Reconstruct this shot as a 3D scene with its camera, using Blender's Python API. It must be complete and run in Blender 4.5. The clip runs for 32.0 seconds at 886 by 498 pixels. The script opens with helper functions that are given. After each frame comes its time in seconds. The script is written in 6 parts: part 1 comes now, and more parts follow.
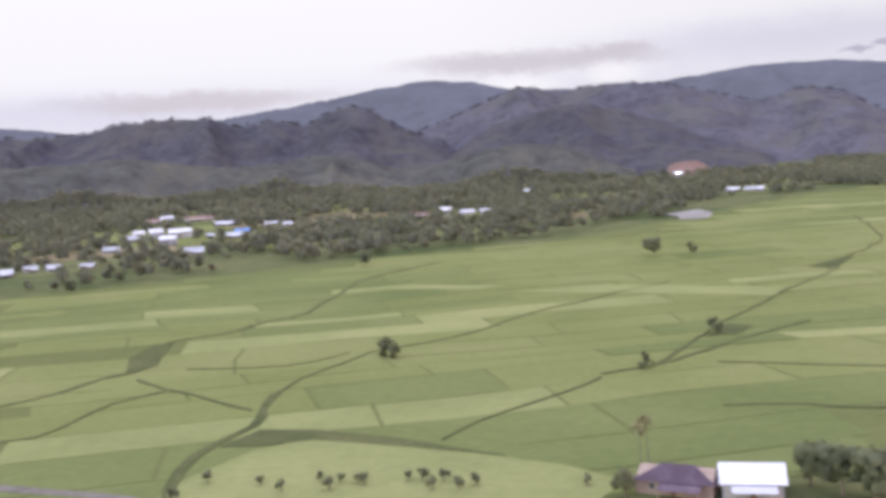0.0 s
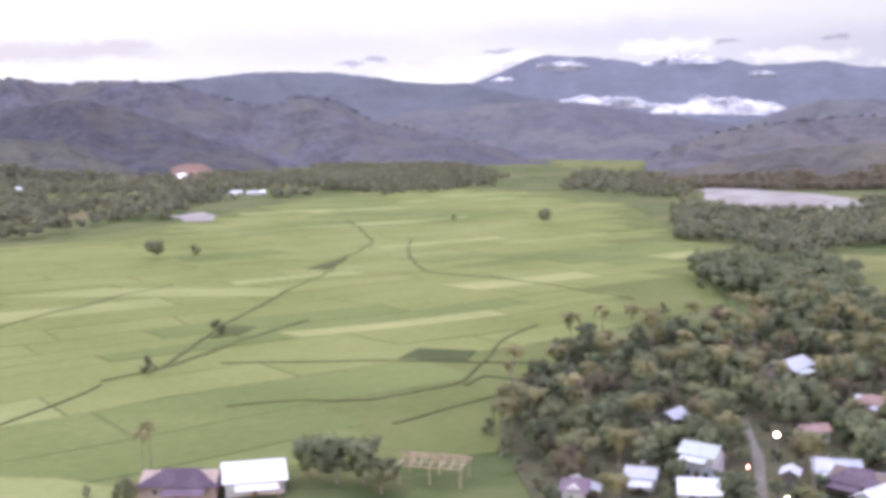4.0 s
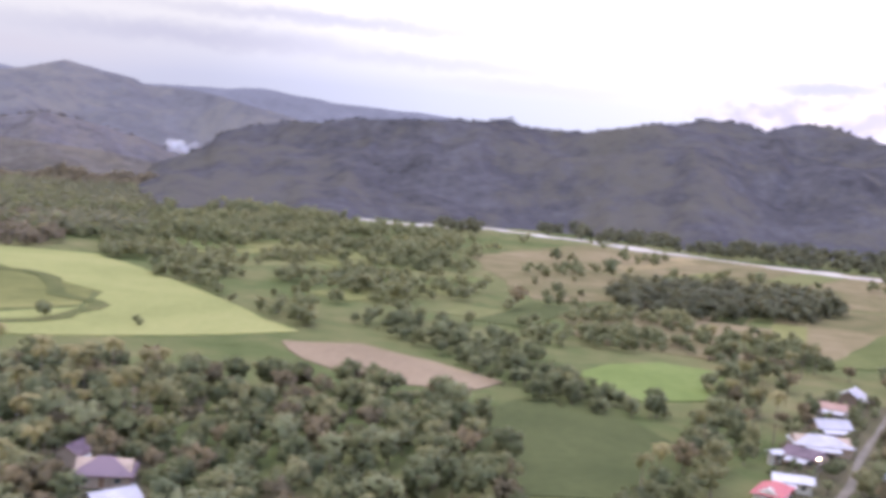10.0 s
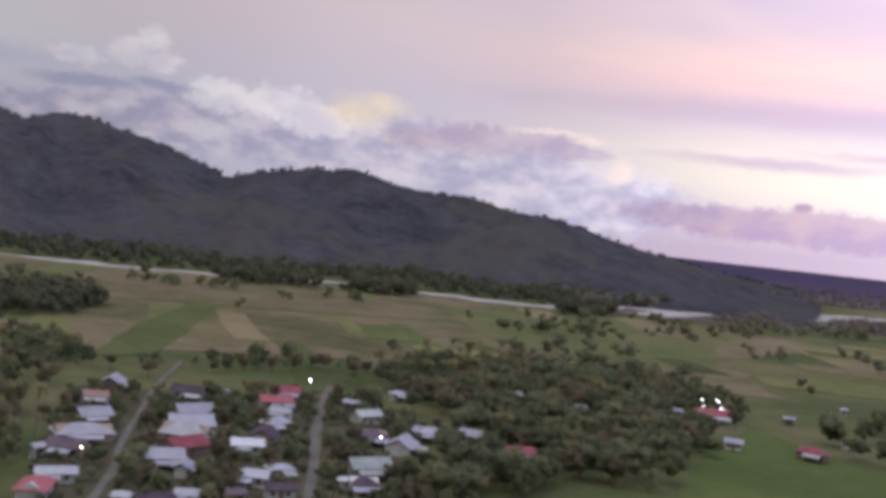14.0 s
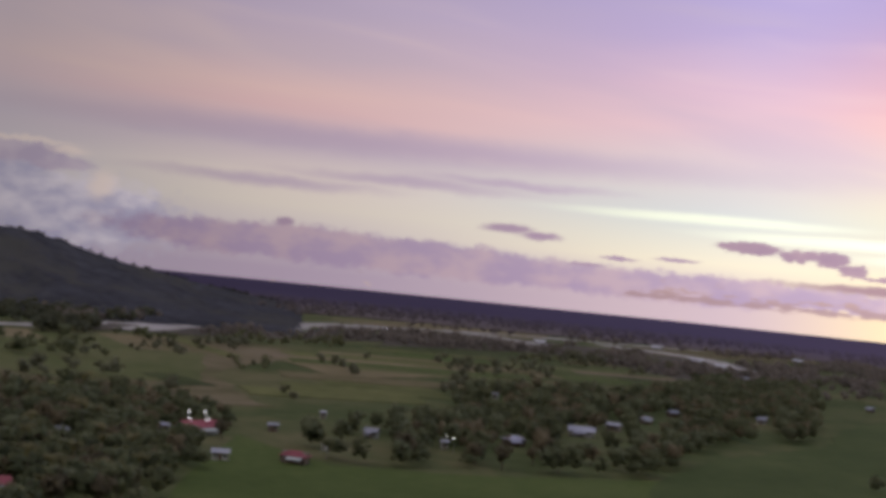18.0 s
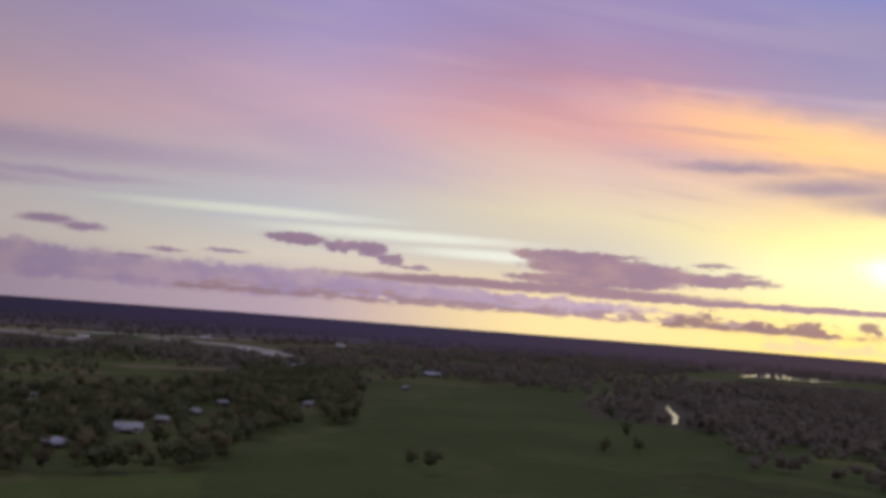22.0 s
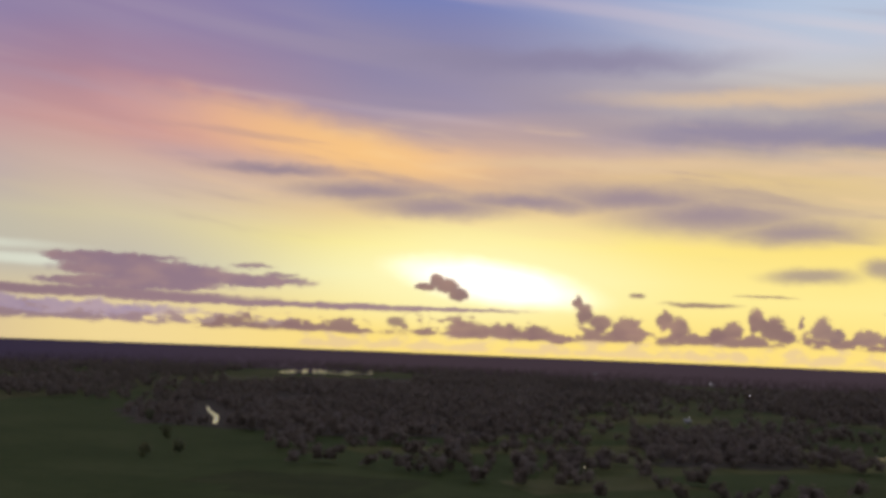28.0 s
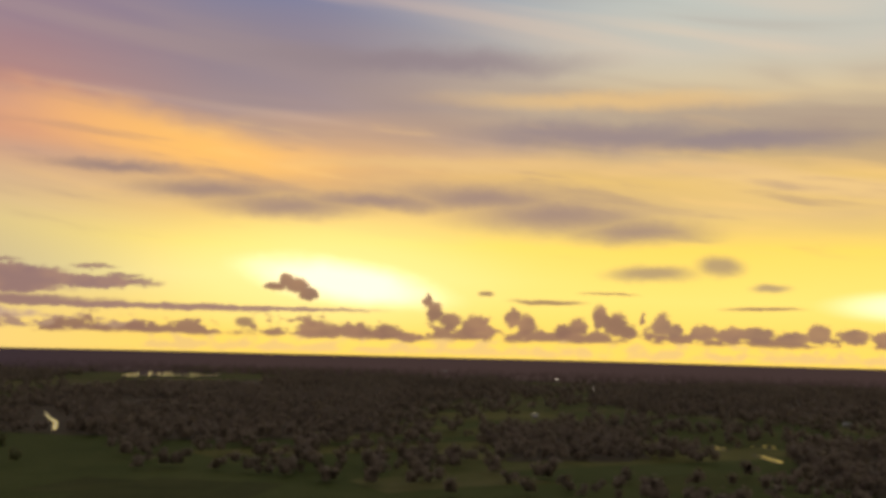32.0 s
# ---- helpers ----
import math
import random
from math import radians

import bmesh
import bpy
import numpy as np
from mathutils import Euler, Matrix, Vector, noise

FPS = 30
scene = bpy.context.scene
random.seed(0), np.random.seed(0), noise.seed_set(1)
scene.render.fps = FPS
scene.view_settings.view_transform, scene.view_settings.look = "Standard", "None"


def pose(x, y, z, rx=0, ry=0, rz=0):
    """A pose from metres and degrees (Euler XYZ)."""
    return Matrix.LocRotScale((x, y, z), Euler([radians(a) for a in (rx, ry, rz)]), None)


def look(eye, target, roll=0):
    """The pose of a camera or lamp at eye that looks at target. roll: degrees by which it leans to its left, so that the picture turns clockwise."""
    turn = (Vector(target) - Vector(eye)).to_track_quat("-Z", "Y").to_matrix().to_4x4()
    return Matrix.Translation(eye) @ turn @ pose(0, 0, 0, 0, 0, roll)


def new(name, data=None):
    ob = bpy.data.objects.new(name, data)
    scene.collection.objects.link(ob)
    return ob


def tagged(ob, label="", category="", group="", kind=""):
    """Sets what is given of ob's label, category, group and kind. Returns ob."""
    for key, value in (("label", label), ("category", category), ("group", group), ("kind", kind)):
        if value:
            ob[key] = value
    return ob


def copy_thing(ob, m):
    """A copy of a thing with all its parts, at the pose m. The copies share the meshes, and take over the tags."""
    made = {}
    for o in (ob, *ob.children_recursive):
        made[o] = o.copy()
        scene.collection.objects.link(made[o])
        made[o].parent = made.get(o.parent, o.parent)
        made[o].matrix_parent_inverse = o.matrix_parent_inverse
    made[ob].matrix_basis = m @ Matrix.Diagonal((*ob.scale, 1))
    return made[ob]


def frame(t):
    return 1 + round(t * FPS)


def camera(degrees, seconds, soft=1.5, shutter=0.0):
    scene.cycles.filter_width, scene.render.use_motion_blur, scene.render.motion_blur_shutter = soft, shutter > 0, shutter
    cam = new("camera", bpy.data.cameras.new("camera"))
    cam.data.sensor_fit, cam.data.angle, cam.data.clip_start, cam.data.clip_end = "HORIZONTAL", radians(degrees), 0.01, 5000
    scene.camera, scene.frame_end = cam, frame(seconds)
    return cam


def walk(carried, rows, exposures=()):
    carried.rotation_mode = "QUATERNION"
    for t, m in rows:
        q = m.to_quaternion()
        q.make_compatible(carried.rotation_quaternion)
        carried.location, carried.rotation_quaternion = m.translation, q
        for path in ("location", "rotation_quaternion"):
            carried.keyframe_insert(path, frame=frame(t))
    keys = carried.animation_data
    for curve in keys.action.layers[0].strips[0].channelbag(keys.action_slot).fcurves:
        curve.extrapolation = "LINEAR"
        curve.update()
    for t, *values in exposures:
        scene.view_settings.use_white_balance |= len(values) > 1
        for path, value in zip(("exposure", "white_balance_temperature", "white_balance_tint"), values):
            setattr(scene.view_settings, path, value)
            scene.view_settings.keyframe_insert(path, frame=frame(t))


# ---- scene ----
# A view from a hovering drone, 60 m above flat rice land, that turns by about 200 degrees to the right.
# Plan: compass az in degrees, clockwise from +y, and r metres from the point under the drone.
from collections import defaultdict

EYE_HEIGHT = 60.0
cam = camera(44.0, 32.0, soft=4.2, shutter=0.4)

# seconds, heading (clockwise), pitch, roll
HEADINGS = [
    (0, -0.06, -5.25, -3.13), (0.5, 4.21, -5.53, -2.73), (1, 8.11, -5.26, -2.35), (1.5, 11.02, -5.49, -2.07),
    (2, 13.55, -5.54, -1.8), (2.5, 15.78, -5.68, -1.56), (4.5, 30.33, -5.76, -0.02), (5, 35.34, -5.53, 0.51),
    (5.5, 38.49, -5.64, 0.84), (6, 41.51, -5.4, 1.16), (6.5, 46.32, -5.48, 1.67), (7, 49.98, -5.89, 2.05),
    (7.5, 53.75, -5.84, 2.42), (8, 58.73, -5.64, 2.91), (8.5, 62.96, -5.47, 3.3), (9, 68.03, -5.2, 3.75),
    (9.5, 73.11, -5.06, 4.17), (10, 78.96, -4.63, 4.61), (10.5, 83.61, -4.34, 4.92), (11, 88.17, -4.22, 5.2),
    (11.5, 92.65, -3.87, 5.44), (12, 98.35, -3.28, 5.71), (12.5, 103.44, -2.44, 5.89), (13, 108.06, -1.99, 6.02),
    (13.5, 112.57, -1.64, 6.11), (14, 116.16, -1.58, 6.15), (14.5, 119.21, -0.11, 6.16), (16.5, 131.56, 0.7, 6.05),
    (17, 135.43, 1.1, 5.96), (17.5, 138.79, 1.87, 5.86), (18, 142.33, 1.83, 5.72), (18.5, 146.16, 2, 5.56),
    (19, 148.85, 2.21, 5.42), (19.5, 151.17, 2.51, 5.3), (20, 153.73, 2.65, 5.16), (20.5, 156.47, 2.67, 4.99),
    (21, 159.38, 3.38, 4.8), (21.5, 162.22, 3.09, 4.61), (22, 165.57, 3.38, 4.36), (22.5, 168.62, 3.55, 4.12),
    (23, 172.03, 3.96, 3.84), (23.5, 175.42, 4.34, 3.55), (24, 178.9, 4.49, 3.23), (24.5, 181.82, 4.48, 2.95),
    (25, 184.66, 4.7, 2.68), (25.5, 186.56, 4.9, 2.52), (27.5, 188.25, 4.52, 2.34), (28, 189.32, 4.75, 2.23),
    (28.5, 190.28, 4.63, 2.14), (29, 191.84, 4.75, 1.98), (29.5, 192.84, 4.88, 1.87), (30, 193.88, 4.75, 1.76),
    (30.5, 194.94, 5.17, 1.66), (31, 195.9, 5.2, 1.56), (31.5, 196.88, 4.9, 1.46), (32, 197.15, 4.94, 1.43),
]


def heading_pose(heading, pitch, roll):
    a, p = radians(heading), radians(pitch)
    eye = Vector((0, 0, EYE_HEIGHT))
    ahead = Vector((math.sin(a) * math.cos(p), math.cos(a) * math.cos(p), math.sin(p)))
    return look(eye, eye + 10 * ahead, roll)


# the camera's own exposure falls as it turns into the sunset
STOPS = [(0, 0.2), (1, 0.42), (2.5, 0.38), (5, 0.7), (9, 0.75), (11, 0.2), (13, -0.6), (14.5, -1.0), (16.5, -1.5), (19, -2.0), (21, -2.3), (23, -2.45), (28, -2.7), (30, -2.7), (32, -2.7)]
WARMTH = [6400, 6300, 6300, 6270, 6380, 6500, 6500, 6500, 6900, 6500, 6200, 6700, 6550, 7100, 9900]
TINT = [12, 14, 14, 17, 16, 14, 12, 11, 9, 15, 21, 15, 13, 10, 6]
walk(cam, [(t, heading_pose(h, p, r)) for t, h, p, r in HEADINGS],
     [(t, s, k, m) for (t, s), k, m in zip(STOPS, WARMTH, TINT)])


# ---------------------------------------------------------------- node helpers
def srgb(r, g, b):
    return tuple((c / 255 / 12.92) if c <= 10 else ((c / 255 + 0.055) / 1.055) ** 2.4 for c in (r, g, b)) + (1.0,)


class Nodes:
    """Short ways to lay nodes into one tree."""

    def __init__(self, tree):
        self.tree = tree
        tree.nodes.clear()

    def add(self, kind):
        return self.tree.nodes.new(kind)

    def put(self, socket, value):
        if isinstance(value, bpy.types.NodeSocket):
            self.tree.links.new(value, socket)
        elif value is not None:
            socket.default_value = value

    def math(self, op, a, b=None, c=None, clamp=False):
        n = self.add("ShaderNodeMath")
        n.operation, n.use_clamp = op, clamp
        for s, v in zip(n.inputs, (a, b, c)):
            self.put(s, v)
        return n.outputs[0]

    def vec(self, op, a, b=None):
        n = self.add("ShaderNodeVectorMath")
        n.operation = op
        for s, v in zip(n.inputs, (a, b)):
            self.put(s, v)
        return n.outputs["Value"] if op in ("LENGTH", "DOT_PRODUCT", "DISTANCE") else n.outputs["Vector"]

    def xyz(self, x, y, z=0.0):
        n = self.add("ShaderNodeCombineXYZ")
        for s, v in zip(n.inputs, (x, y, z)):
            self.put(s, v)
        return n.outputs[0]

    def fit(self, v, a, b, to0=0.0, to1=1.0, smooth=True):
        n = self.add("ShaderNodeMapRange")
        n.interpolation_type, n.clamp = "SMOOTHSTEP" if smooth else "LINEAR", True
        for s, x in zip(n.inputs, (v, a, b, to0, to1)):
            self.put(s, x)
        return n.outputs[0]

    def noise(self, vector, scale, detail=3.0, rough=0.55, distortion=0.0, colour=False):
        n = self.add("ShaderNodeTexNoise")
        self.put(n.inputs["Vector"], vector)
        for k, v in (("Scale", scale), ("Detail", detail), ("Roughness", rough), ("Distortion", distortion)):
            n.inputs[k].default_value = v
        return n.outputs["Color" if colour else "Fac"]

    def mix(self, f, a, b, blend="MIX"):
        n = self.add("ShaderNodeMix")
        n.data_type, n.blend_type = "RGBA", blend
        self.put(n.inputs[0], f)
        self.put(n.inputs[6], a)
        self.put(n.inputs[7], b)
        return n.outputs[2]

    def ramp(self, f, stops):
        n = self.add("ShaderNodeValToRGB")
        e = n.color_ramp.elements
        while len(e) < len(stops):
            e.new(0.5)
        for s, (p, c) in zip(e, stops):
            s.position, s.color = p, c
        self.put(n.inputs[0], f)
        return n.outputs[0]


# ---------------------------------------------------------------- sky
world = bpy.data.worlds.new("dusk_sky")
scene.world = world
world.use_nodes = True
W = Nodes(world.node_tree)
way = W.add("ShaderNodeTexCoord").outputs["Generated"]
split = W.add("ShaderNodeSeparateXYZ")
W.put(split.inputs[0], way)
sx, sy, sz = split.outputs
AZ = W.math("WRAP", W.math("MULTIPLY", W.math("ARCTAN2", sx, sy), 57.29578), 300.0, -60.0)
EL = W.math("MULTIPLY", W.math("ARCSINE", sz), 57.29578)

# clear-sky colour up the sky (degrees, r, g, b) at seven compass bearings
SKY_EAST = [(0, 222, 220, 232), (3, 236, 234, 243), (4.6, 249, 247, 251), (8, 252, 250, 253), (20, 250, 250, 254)]
SKY_SOUTHEAST = [(1, 196, 202, 226), (3.4, 205, 210, 236), (5, 230, 231, 245), (7, 248, 247, 252), (20, 248, 246, 252)]
SKY_SOUTH = [(0, 203, 200, 222), (4, 207, 204, 222), (7, 216, 207, 220), (10, 224, 209, 218), (20, 214, 200, 218)]
SKY_SOUTHWEST = [(0, 180, 163, 184), (1.8, 208, 197, 202), (3.3, 224, 214, 205), (4.8, 226, 213, 208), (6.4, 204, 188, 201),
                 (8.2, 228, 192, 195), (9.2, 230, 196, 196), (11, 206, 186, 200), (13.4, 195, 180, 205), (20, 170, 160, 200)]
SKY_WEST_BY_SOUTH = [(0.5, 196, 176, 186), (2.4, 228, 220, 200), (4.7, 202, 208, 208), (6.7, 205, 197, 200), (9, 214, 184, 195),
                     (11, 202, 174, 196), (13.8, 178, 162, 200), (16.5, 166, 156, 202), (20, 150, 147, 202)]
SKY_BEFORE_GLOW = [(0.6, 250, 226, 158), (3.2, 200, 196, 182), (5.4, 218, 208, 174), (7.4, 214, 190, 174), (10, 212, 162, 156),
                   (12.5, 182, 142, 157), (15, 152, 134, 171), (20, 126, 126, 180)]
SKY_GLOW = [(0.3, 255, 227, 128), (3.3, 255, 249, 180), (5, 255, 241, 150), (6.7, 236, 208, 150), (8.4, 205, 176, 150), (9.8, 222, 184, 150),
            (12, 156, 145, 168), (14.8, 136, 132, 168), (17.5, 120, 130, 182), (20, 112, 130, 185)]
SKY_PAST_GLOW = [(0.3, 255, 227, 128), (2.4, 255, 238, 150), (5, 252, 228, 130), (7, 226, 202, 155), (9, 224, 198, 145), (11, 168, 158, 158),
                 (13, 206, 198, 186), (15, 188, 198, 214), (20, 170, 200, 232)]
bearings = [(20, SKY_EAST), (78, SKY_SOUTHEAST), (108, SKY_SOUTH), (134, SKY_SOUTHWEST), (156, SKY_WEST_BY_SOUTH), (172, SKY_BEFORE_GLOW),
            (188, SKY_GLOW), (210, SKY_PAST_GLOW)]
# slow waviness, so that the bands of high cloud are not level lines
wave = W.math("MULTIPLY", W.math("SUBTRACT", W.noise(W.xyz(W.math("MULTIPLY", AZ, 0.045), W.math("MULTIPLY", EL, 0.16)), 1.0, 2.0), 0.5), 2.6)
EL_WAVY = W.math("ADD", EL, W.math("MULTIPLY", wave, W.fit(EL, 2.0, 8.0)))
rise = W.math("DIVIDE", EL_WAVY, 20.0)
sky = None
for az, stops in bearings:
    col = W.ramp(rise, [(e / 20.0, srgb(r, g, b)) for e, r, g, b in stops])
    if sky is None:
        sky, before = col, az
    else:
        sky, before = W.mix(W.fit(AZ, before, az), sky, col), az
sky = W.mix(W.fit(AZ, 225.0, 290.0), sky, W.ramp(rise, [(e / 20.0, srgb(r, g, b)) for e, r, g, b in SKY_EAST]))

# high streaky cloud, thin
streak = W.noise(W.xyz(W.math("MULTIPLY", AZ, 0.035), W.math("ADD", W.math("MULTIPLY", EL, 0.3), W.math("MULTIPLY", AZ, 0.028))), 1.0, 3.0, 0.5, 0.5)
veil = W.math("MULTIPLY", W.fit(streak, 0.46, 0.7), W.math("MULTIPLY", W.fit(AZ, 110.0, 160.0), W.fit(EL, 4.0, 9.0)))
sky = W.mix(W.math("MULTIPLY", veil, 0.45), sky, W.mix(W.fit(AZ, 160.0, 200.0), srgb(182, 168, 192), srgb(150, 140, 156)))
pale = W.math("MULTIPLY", W.fit(streak, 0.5, 0.3), W.math("MULTIPLY", W.fit(AZ, 60.0, 110.0), 0.25))
sky = W.mix(W.math("MULTIPLY", pale, W.fit(EL, 4.0, 9.0)), sky, srgb(240, 214, 205))

half = (0.5, 0.5, 0.5)
broad = W.vec("SUBTRACT", W.noise(W.xyz(AZ, W.math("MULTIPLY", EL, 1.6)), 0.35, 3.0, 0.55, colour=True), half)
fine = W.vec("SUBTRACT", W.noise(W.xyz(AZ, W.math("MULTIPLY", EL, 1.4)), 1.7, 4.0, 0.6, colour=True), half)
finest = W.vec("SUBTRACT", W.noise(W.xyz(AZ, W.math("MULTIPLY", EL, 1.2)), 5.5, 3.0, 0.6, colour=True), half)
SPOT = W.xyz(AZ, EL)
tone = W.noise(W.xyz(AZ, W.math("MULTIPLY", EL, 1.8)), 0.4, 4.0, 0.55)


lobes = W.add("ShaderNodeTexVoronoi")
W.put(lobes.inputs["Vector"], W.vec("ADD", W.xyz(AZ, W.math("MULTIPLY", EL, 1.2)), W.vec("MULTIPLY", fine, (0.5, 0.5, 0))))
lobes.inputs["Scale"].default_value = 1.9
puffs = W.math("MULTIPLY", W.math("SUBTRACT", lobes.outputs["Distance"], 0.45), 0.55)


def cloud(sky, places, colour, edge=0.25, ragged=1.0, strength=1.0, lit=None, crisp=0.6, foot=None, puffy=0.0):
    """Clouds as soft ragged ellipses: places are (az, el, half width, half height); foot: where they are cut off level below."""
    near = None
    warped = W.vec("ADD", SPOT, W.vec("MULTIPLY", broad, (2.6 * ragged, 1.3 * ragged, 0)))
    warped = W.vec("ADD", warped, W.vec("MULTIPLY", fine, (crisp, crisp * 0.7, 0)))
    warped = W.vec("ADD", warped, W.vec("MULTIPLY", finest, (crisp * 0.45, crisp * 0.4, 0)))
    for az, el, a, b in places:
        d = W.vec("LENGTH", W.vec("MULTIPLY", W.vec("SUBTRACT", warped, (az, el, 0)), (1 / a, 1 / b, 0)))
        near = d if near is None else W.math("MINIMUM", near, d)
    if puffy:
        near = W.math("ADD", near, W.math("MULTIPLY", puffs, puffy))
    cover = W.math("MULTIPLY", W.fit(near, 1 + edge, 1 - edge), strength)
    if foot is not None:
        level = W.math("ADD", EL, W.math("MULTIPLY", W.math("SUBTRACT", tone, 0.5), 1.2))
        cover = W.math("MULTIPLY", cover, W.fit(level, foot - 0.15, foot + 0.12))
    if lit is not None:
        colour = W.mix(W.fit(tone, 0.38, 0.66), colour, lit)
    return W.mix(cover, sky, colour)


def bank(sky, az0, az1, base, height, colour, seed, along=0.6, up=1.2, bias=0.0, strength=0.95, edge=0.05, lit=None):
    """A row of ragged cloud from one bearing to another, level below and heaped above."""
    q = W.noise(W.xyz(W.math("MULTIPLY", AZ, along), W.math("MULTIPLY", EL, up), seed), 1.0, 5.0, 0.62)
    v = W.math("DIVIDE", W.math("SUBTRACT", EL, base), height)
    d = W.math("SUBTRACT", W.math("ADD", q, bias - 0.5), W.math("MULTIPLY", v, 0.22))
    d = W.math("SUBTRACT", d, W.math("MULTIPLY", puffs, 0.16))
    ends = W.math("MULTIPLY", W.fit(AZ, az0, az0 + 2.5), W.fit(AZ, az1, az1 - 2.5))
    d = W.math("SUBTRACT", d, W.math("MULTIPLY", W.math("SUBTRACT", 1.0, ends), 0.3))
    cover = W.math("MULTIPLY", W.fit(d, -edge, edge), W.fit(W.math("ADD", EL, W.math("MULTIPLY", W.math("SUBTRACT", q, 0.5), 0.8)), base - 0.12, base + 0.1))
    if lit is not None:
        colour = W.mix(W.fit(v, 0.1, 1.1), colour, lit)
    return W.mix(W.math("MULTIPLY", cover, strength), sky, colour)


# the glow over the place where the sun went down
glow = W.vec("LENGTH", W.vec("MULTIPLY", W.vec("SUBTRACT", SPOT, (191.0, 3.3, 0)), (1 / 12.0, 1 / 4.0, 0)))
sky = W.mix(W.math("MULTIPLY", W.fit(glow, 1.0, 0.1), 0.75), sky, srgb(255, 250, 190))
slant = W.vec("ADD", SPOT, W.xyz(0, W.math("MULTIPLY", W.math("SUBTRACT", AZ, 191.0), 0.13)))
core = W.vec("LENGTH", W.vec("MULTIPLY", W.vec("SUBTRACT", W.vec("ADD", slant, W.vec("MULTIPLY", broad, (2, 0.8, 0))), (192.0, 3.2, 0)), (1 / 5.8, 1 / 1.3, 0)))
sky = W.mix(W.fit(core, 1.15, 0.3), sky, (1.5, 1.42, 1.2, 1))
rim = W.vec("LENGTH", W.vec("MULTIPLY", W.vec("SUBTRACT", SPOT, (221.0, 2.3, 0)), (1 / 5.0, 1 / 0.9, 0)))
sky = W.mix(W.fit(rim, 1.1, 0.3), sky, (1.25, 1.18, 0.9, 1))
# orange underside of high cloud, slanting down to the right
tilted = W.vec("ADD", SPOT, W.xyz(0, W.math("MULTIPLY", W.math("SUBTRACT", AZ, 184.0), 0.16)))
band = W.vec("LENGTH", W.vec("MULTIPLY", W.vec("SUBTRACT", W.vec("ADD", tilted, W.vec("MULTIPLY", broad, (3, 1.2, 0))), (182.0, 9.75, 0)), (1 / 11.0, 1 / 1.6, 0)))
sky = W.mix(W.math("MULTIPLY", W.fit(band, 1.3, 0.2), 0.85), sky, W.mix(W.fit(AZ, 168.0, 186.0), srgb(232, 170, 158), srgb(255, 204, 132)))
# pale clear gap
sky = cloud(sky, [(155.5, 4.6, 6.0, 0.22), (163.0, 3.9, 6.0, 0.25), (168.0, 3.2, 4.0, 0.25)], srgb(236, 242, 222), 0.7, 0.1, 0.85, crisp=0.1)

# east: white towers and grey bases over the mountains
sky = cloud(sky, [(-18, 2.6, 7, 0.7), (18, 4.6, 9.0, 0.9), (33, 5.0, 9.0, 0.7), (47, 4.3, 9.0, 0.8), (56, 4.0, 6.0, 0.7), (30, 3.4, 7.0, 0.7)], srgb(224, 222, 237), 0.9, 0.8, 0.85)
sky = cloud(sky, [(3.5, 4.25, 4.6, 0.55), (8.0, 4.2, 3.2, 0.5), (9.6, 4.5, 1.4, 0.35), (-12, 3.0, 6, 0.5)], srgb(212, 205, 213), 0.6, 0.6, 0.9, crisp=0.8)
sky = cloud(sky, [(24.0, 2.95, 2.0, 0.55), (26.3, 3.25, 1.6, 0.65), (27.6, 3.6, 1.2, 0.4), (29.2, 3.9, 1.6, 0.25), (37.0, 4.35, 2.4, 0.35), (43.5, 3.75, 2.6, 0.35), (51.0, 3.3, 4.0, 0.35)], srgb(254, 252, 254), 0.3, 0.4, 0.97, crisp=0.9, puffy=0.7)
sky = cloud(sky, [(4.3, 2.95, 1.8, 0.5), (9.2, 3.3, 1.2, 0.5)], srgb(254, 252, 254), 0.7, 0.4, 0.85)
sky = cloud(sky, [(20.9, 3.68, 0.7, 0.13), (22.2, 3.85, 0.6, 0.14), (28.5, 4.25, 0.8, 0.12), (40.0, 4.45, 0.6, 0.1), (45.0, 4.55, 0.7, 0.1), (54.0, 3.4, 1.4, 0.25)], srgb(180, 178, 200), 0.5, 0.3, 0.75, crisp=0.7)
sky = cloud(sky, [(66.0, 5.2, 9.0, 0.5), (78.0, 5.0, 7.0, 0.4), (84, 4.0, 6, 0.4), (74, 6.6, 9, 0.35), (92, 5.6, 6, 0.4)], srgb(206, 207, 229), 0.9, 0.8, 0.8)
# south: cumulus, white above and lavender below
sky = cloud(sky, [(98.0, 3.4, 6.0, 1.0), (104.5, 3.7, 7.0, 1.8), (112.0, 3.2, 7.0, 2.0), (118.5, 2.8, 6.0, 2.0), (124.0, 1.8, 5.0, 1.7)],
            srgb(182, 178, 206), 0.35, 0.7, 0.95, srgb(226, 218, 232), puffy=0.8)
sky = cloud(sky, [(99.3, 6.6, 1.1, 0.7), (100.4, 7.3, 0.8, 0.7), (101.0, 6.3, 1.0, 0.5), (96.8, 6.1, 1.3, 0.5), (104.0, 5.1, 2.0, 0.9), (107.0, 5.0, 2.2, 0.9), (109.0, 4.3, 2.0, 0.9)], srgb(230, 224, 238), 0.3, 0.3, 0.97, srgb(250, 244, 250), puffy=1.1)
sky = cloud(sky, [(97.5, 4.9, 2.6, 0.3), (101.0, 5.2, 1.6, 0.25)], srgb(172, 174, 206), 0.6, 0.6, 0.8)
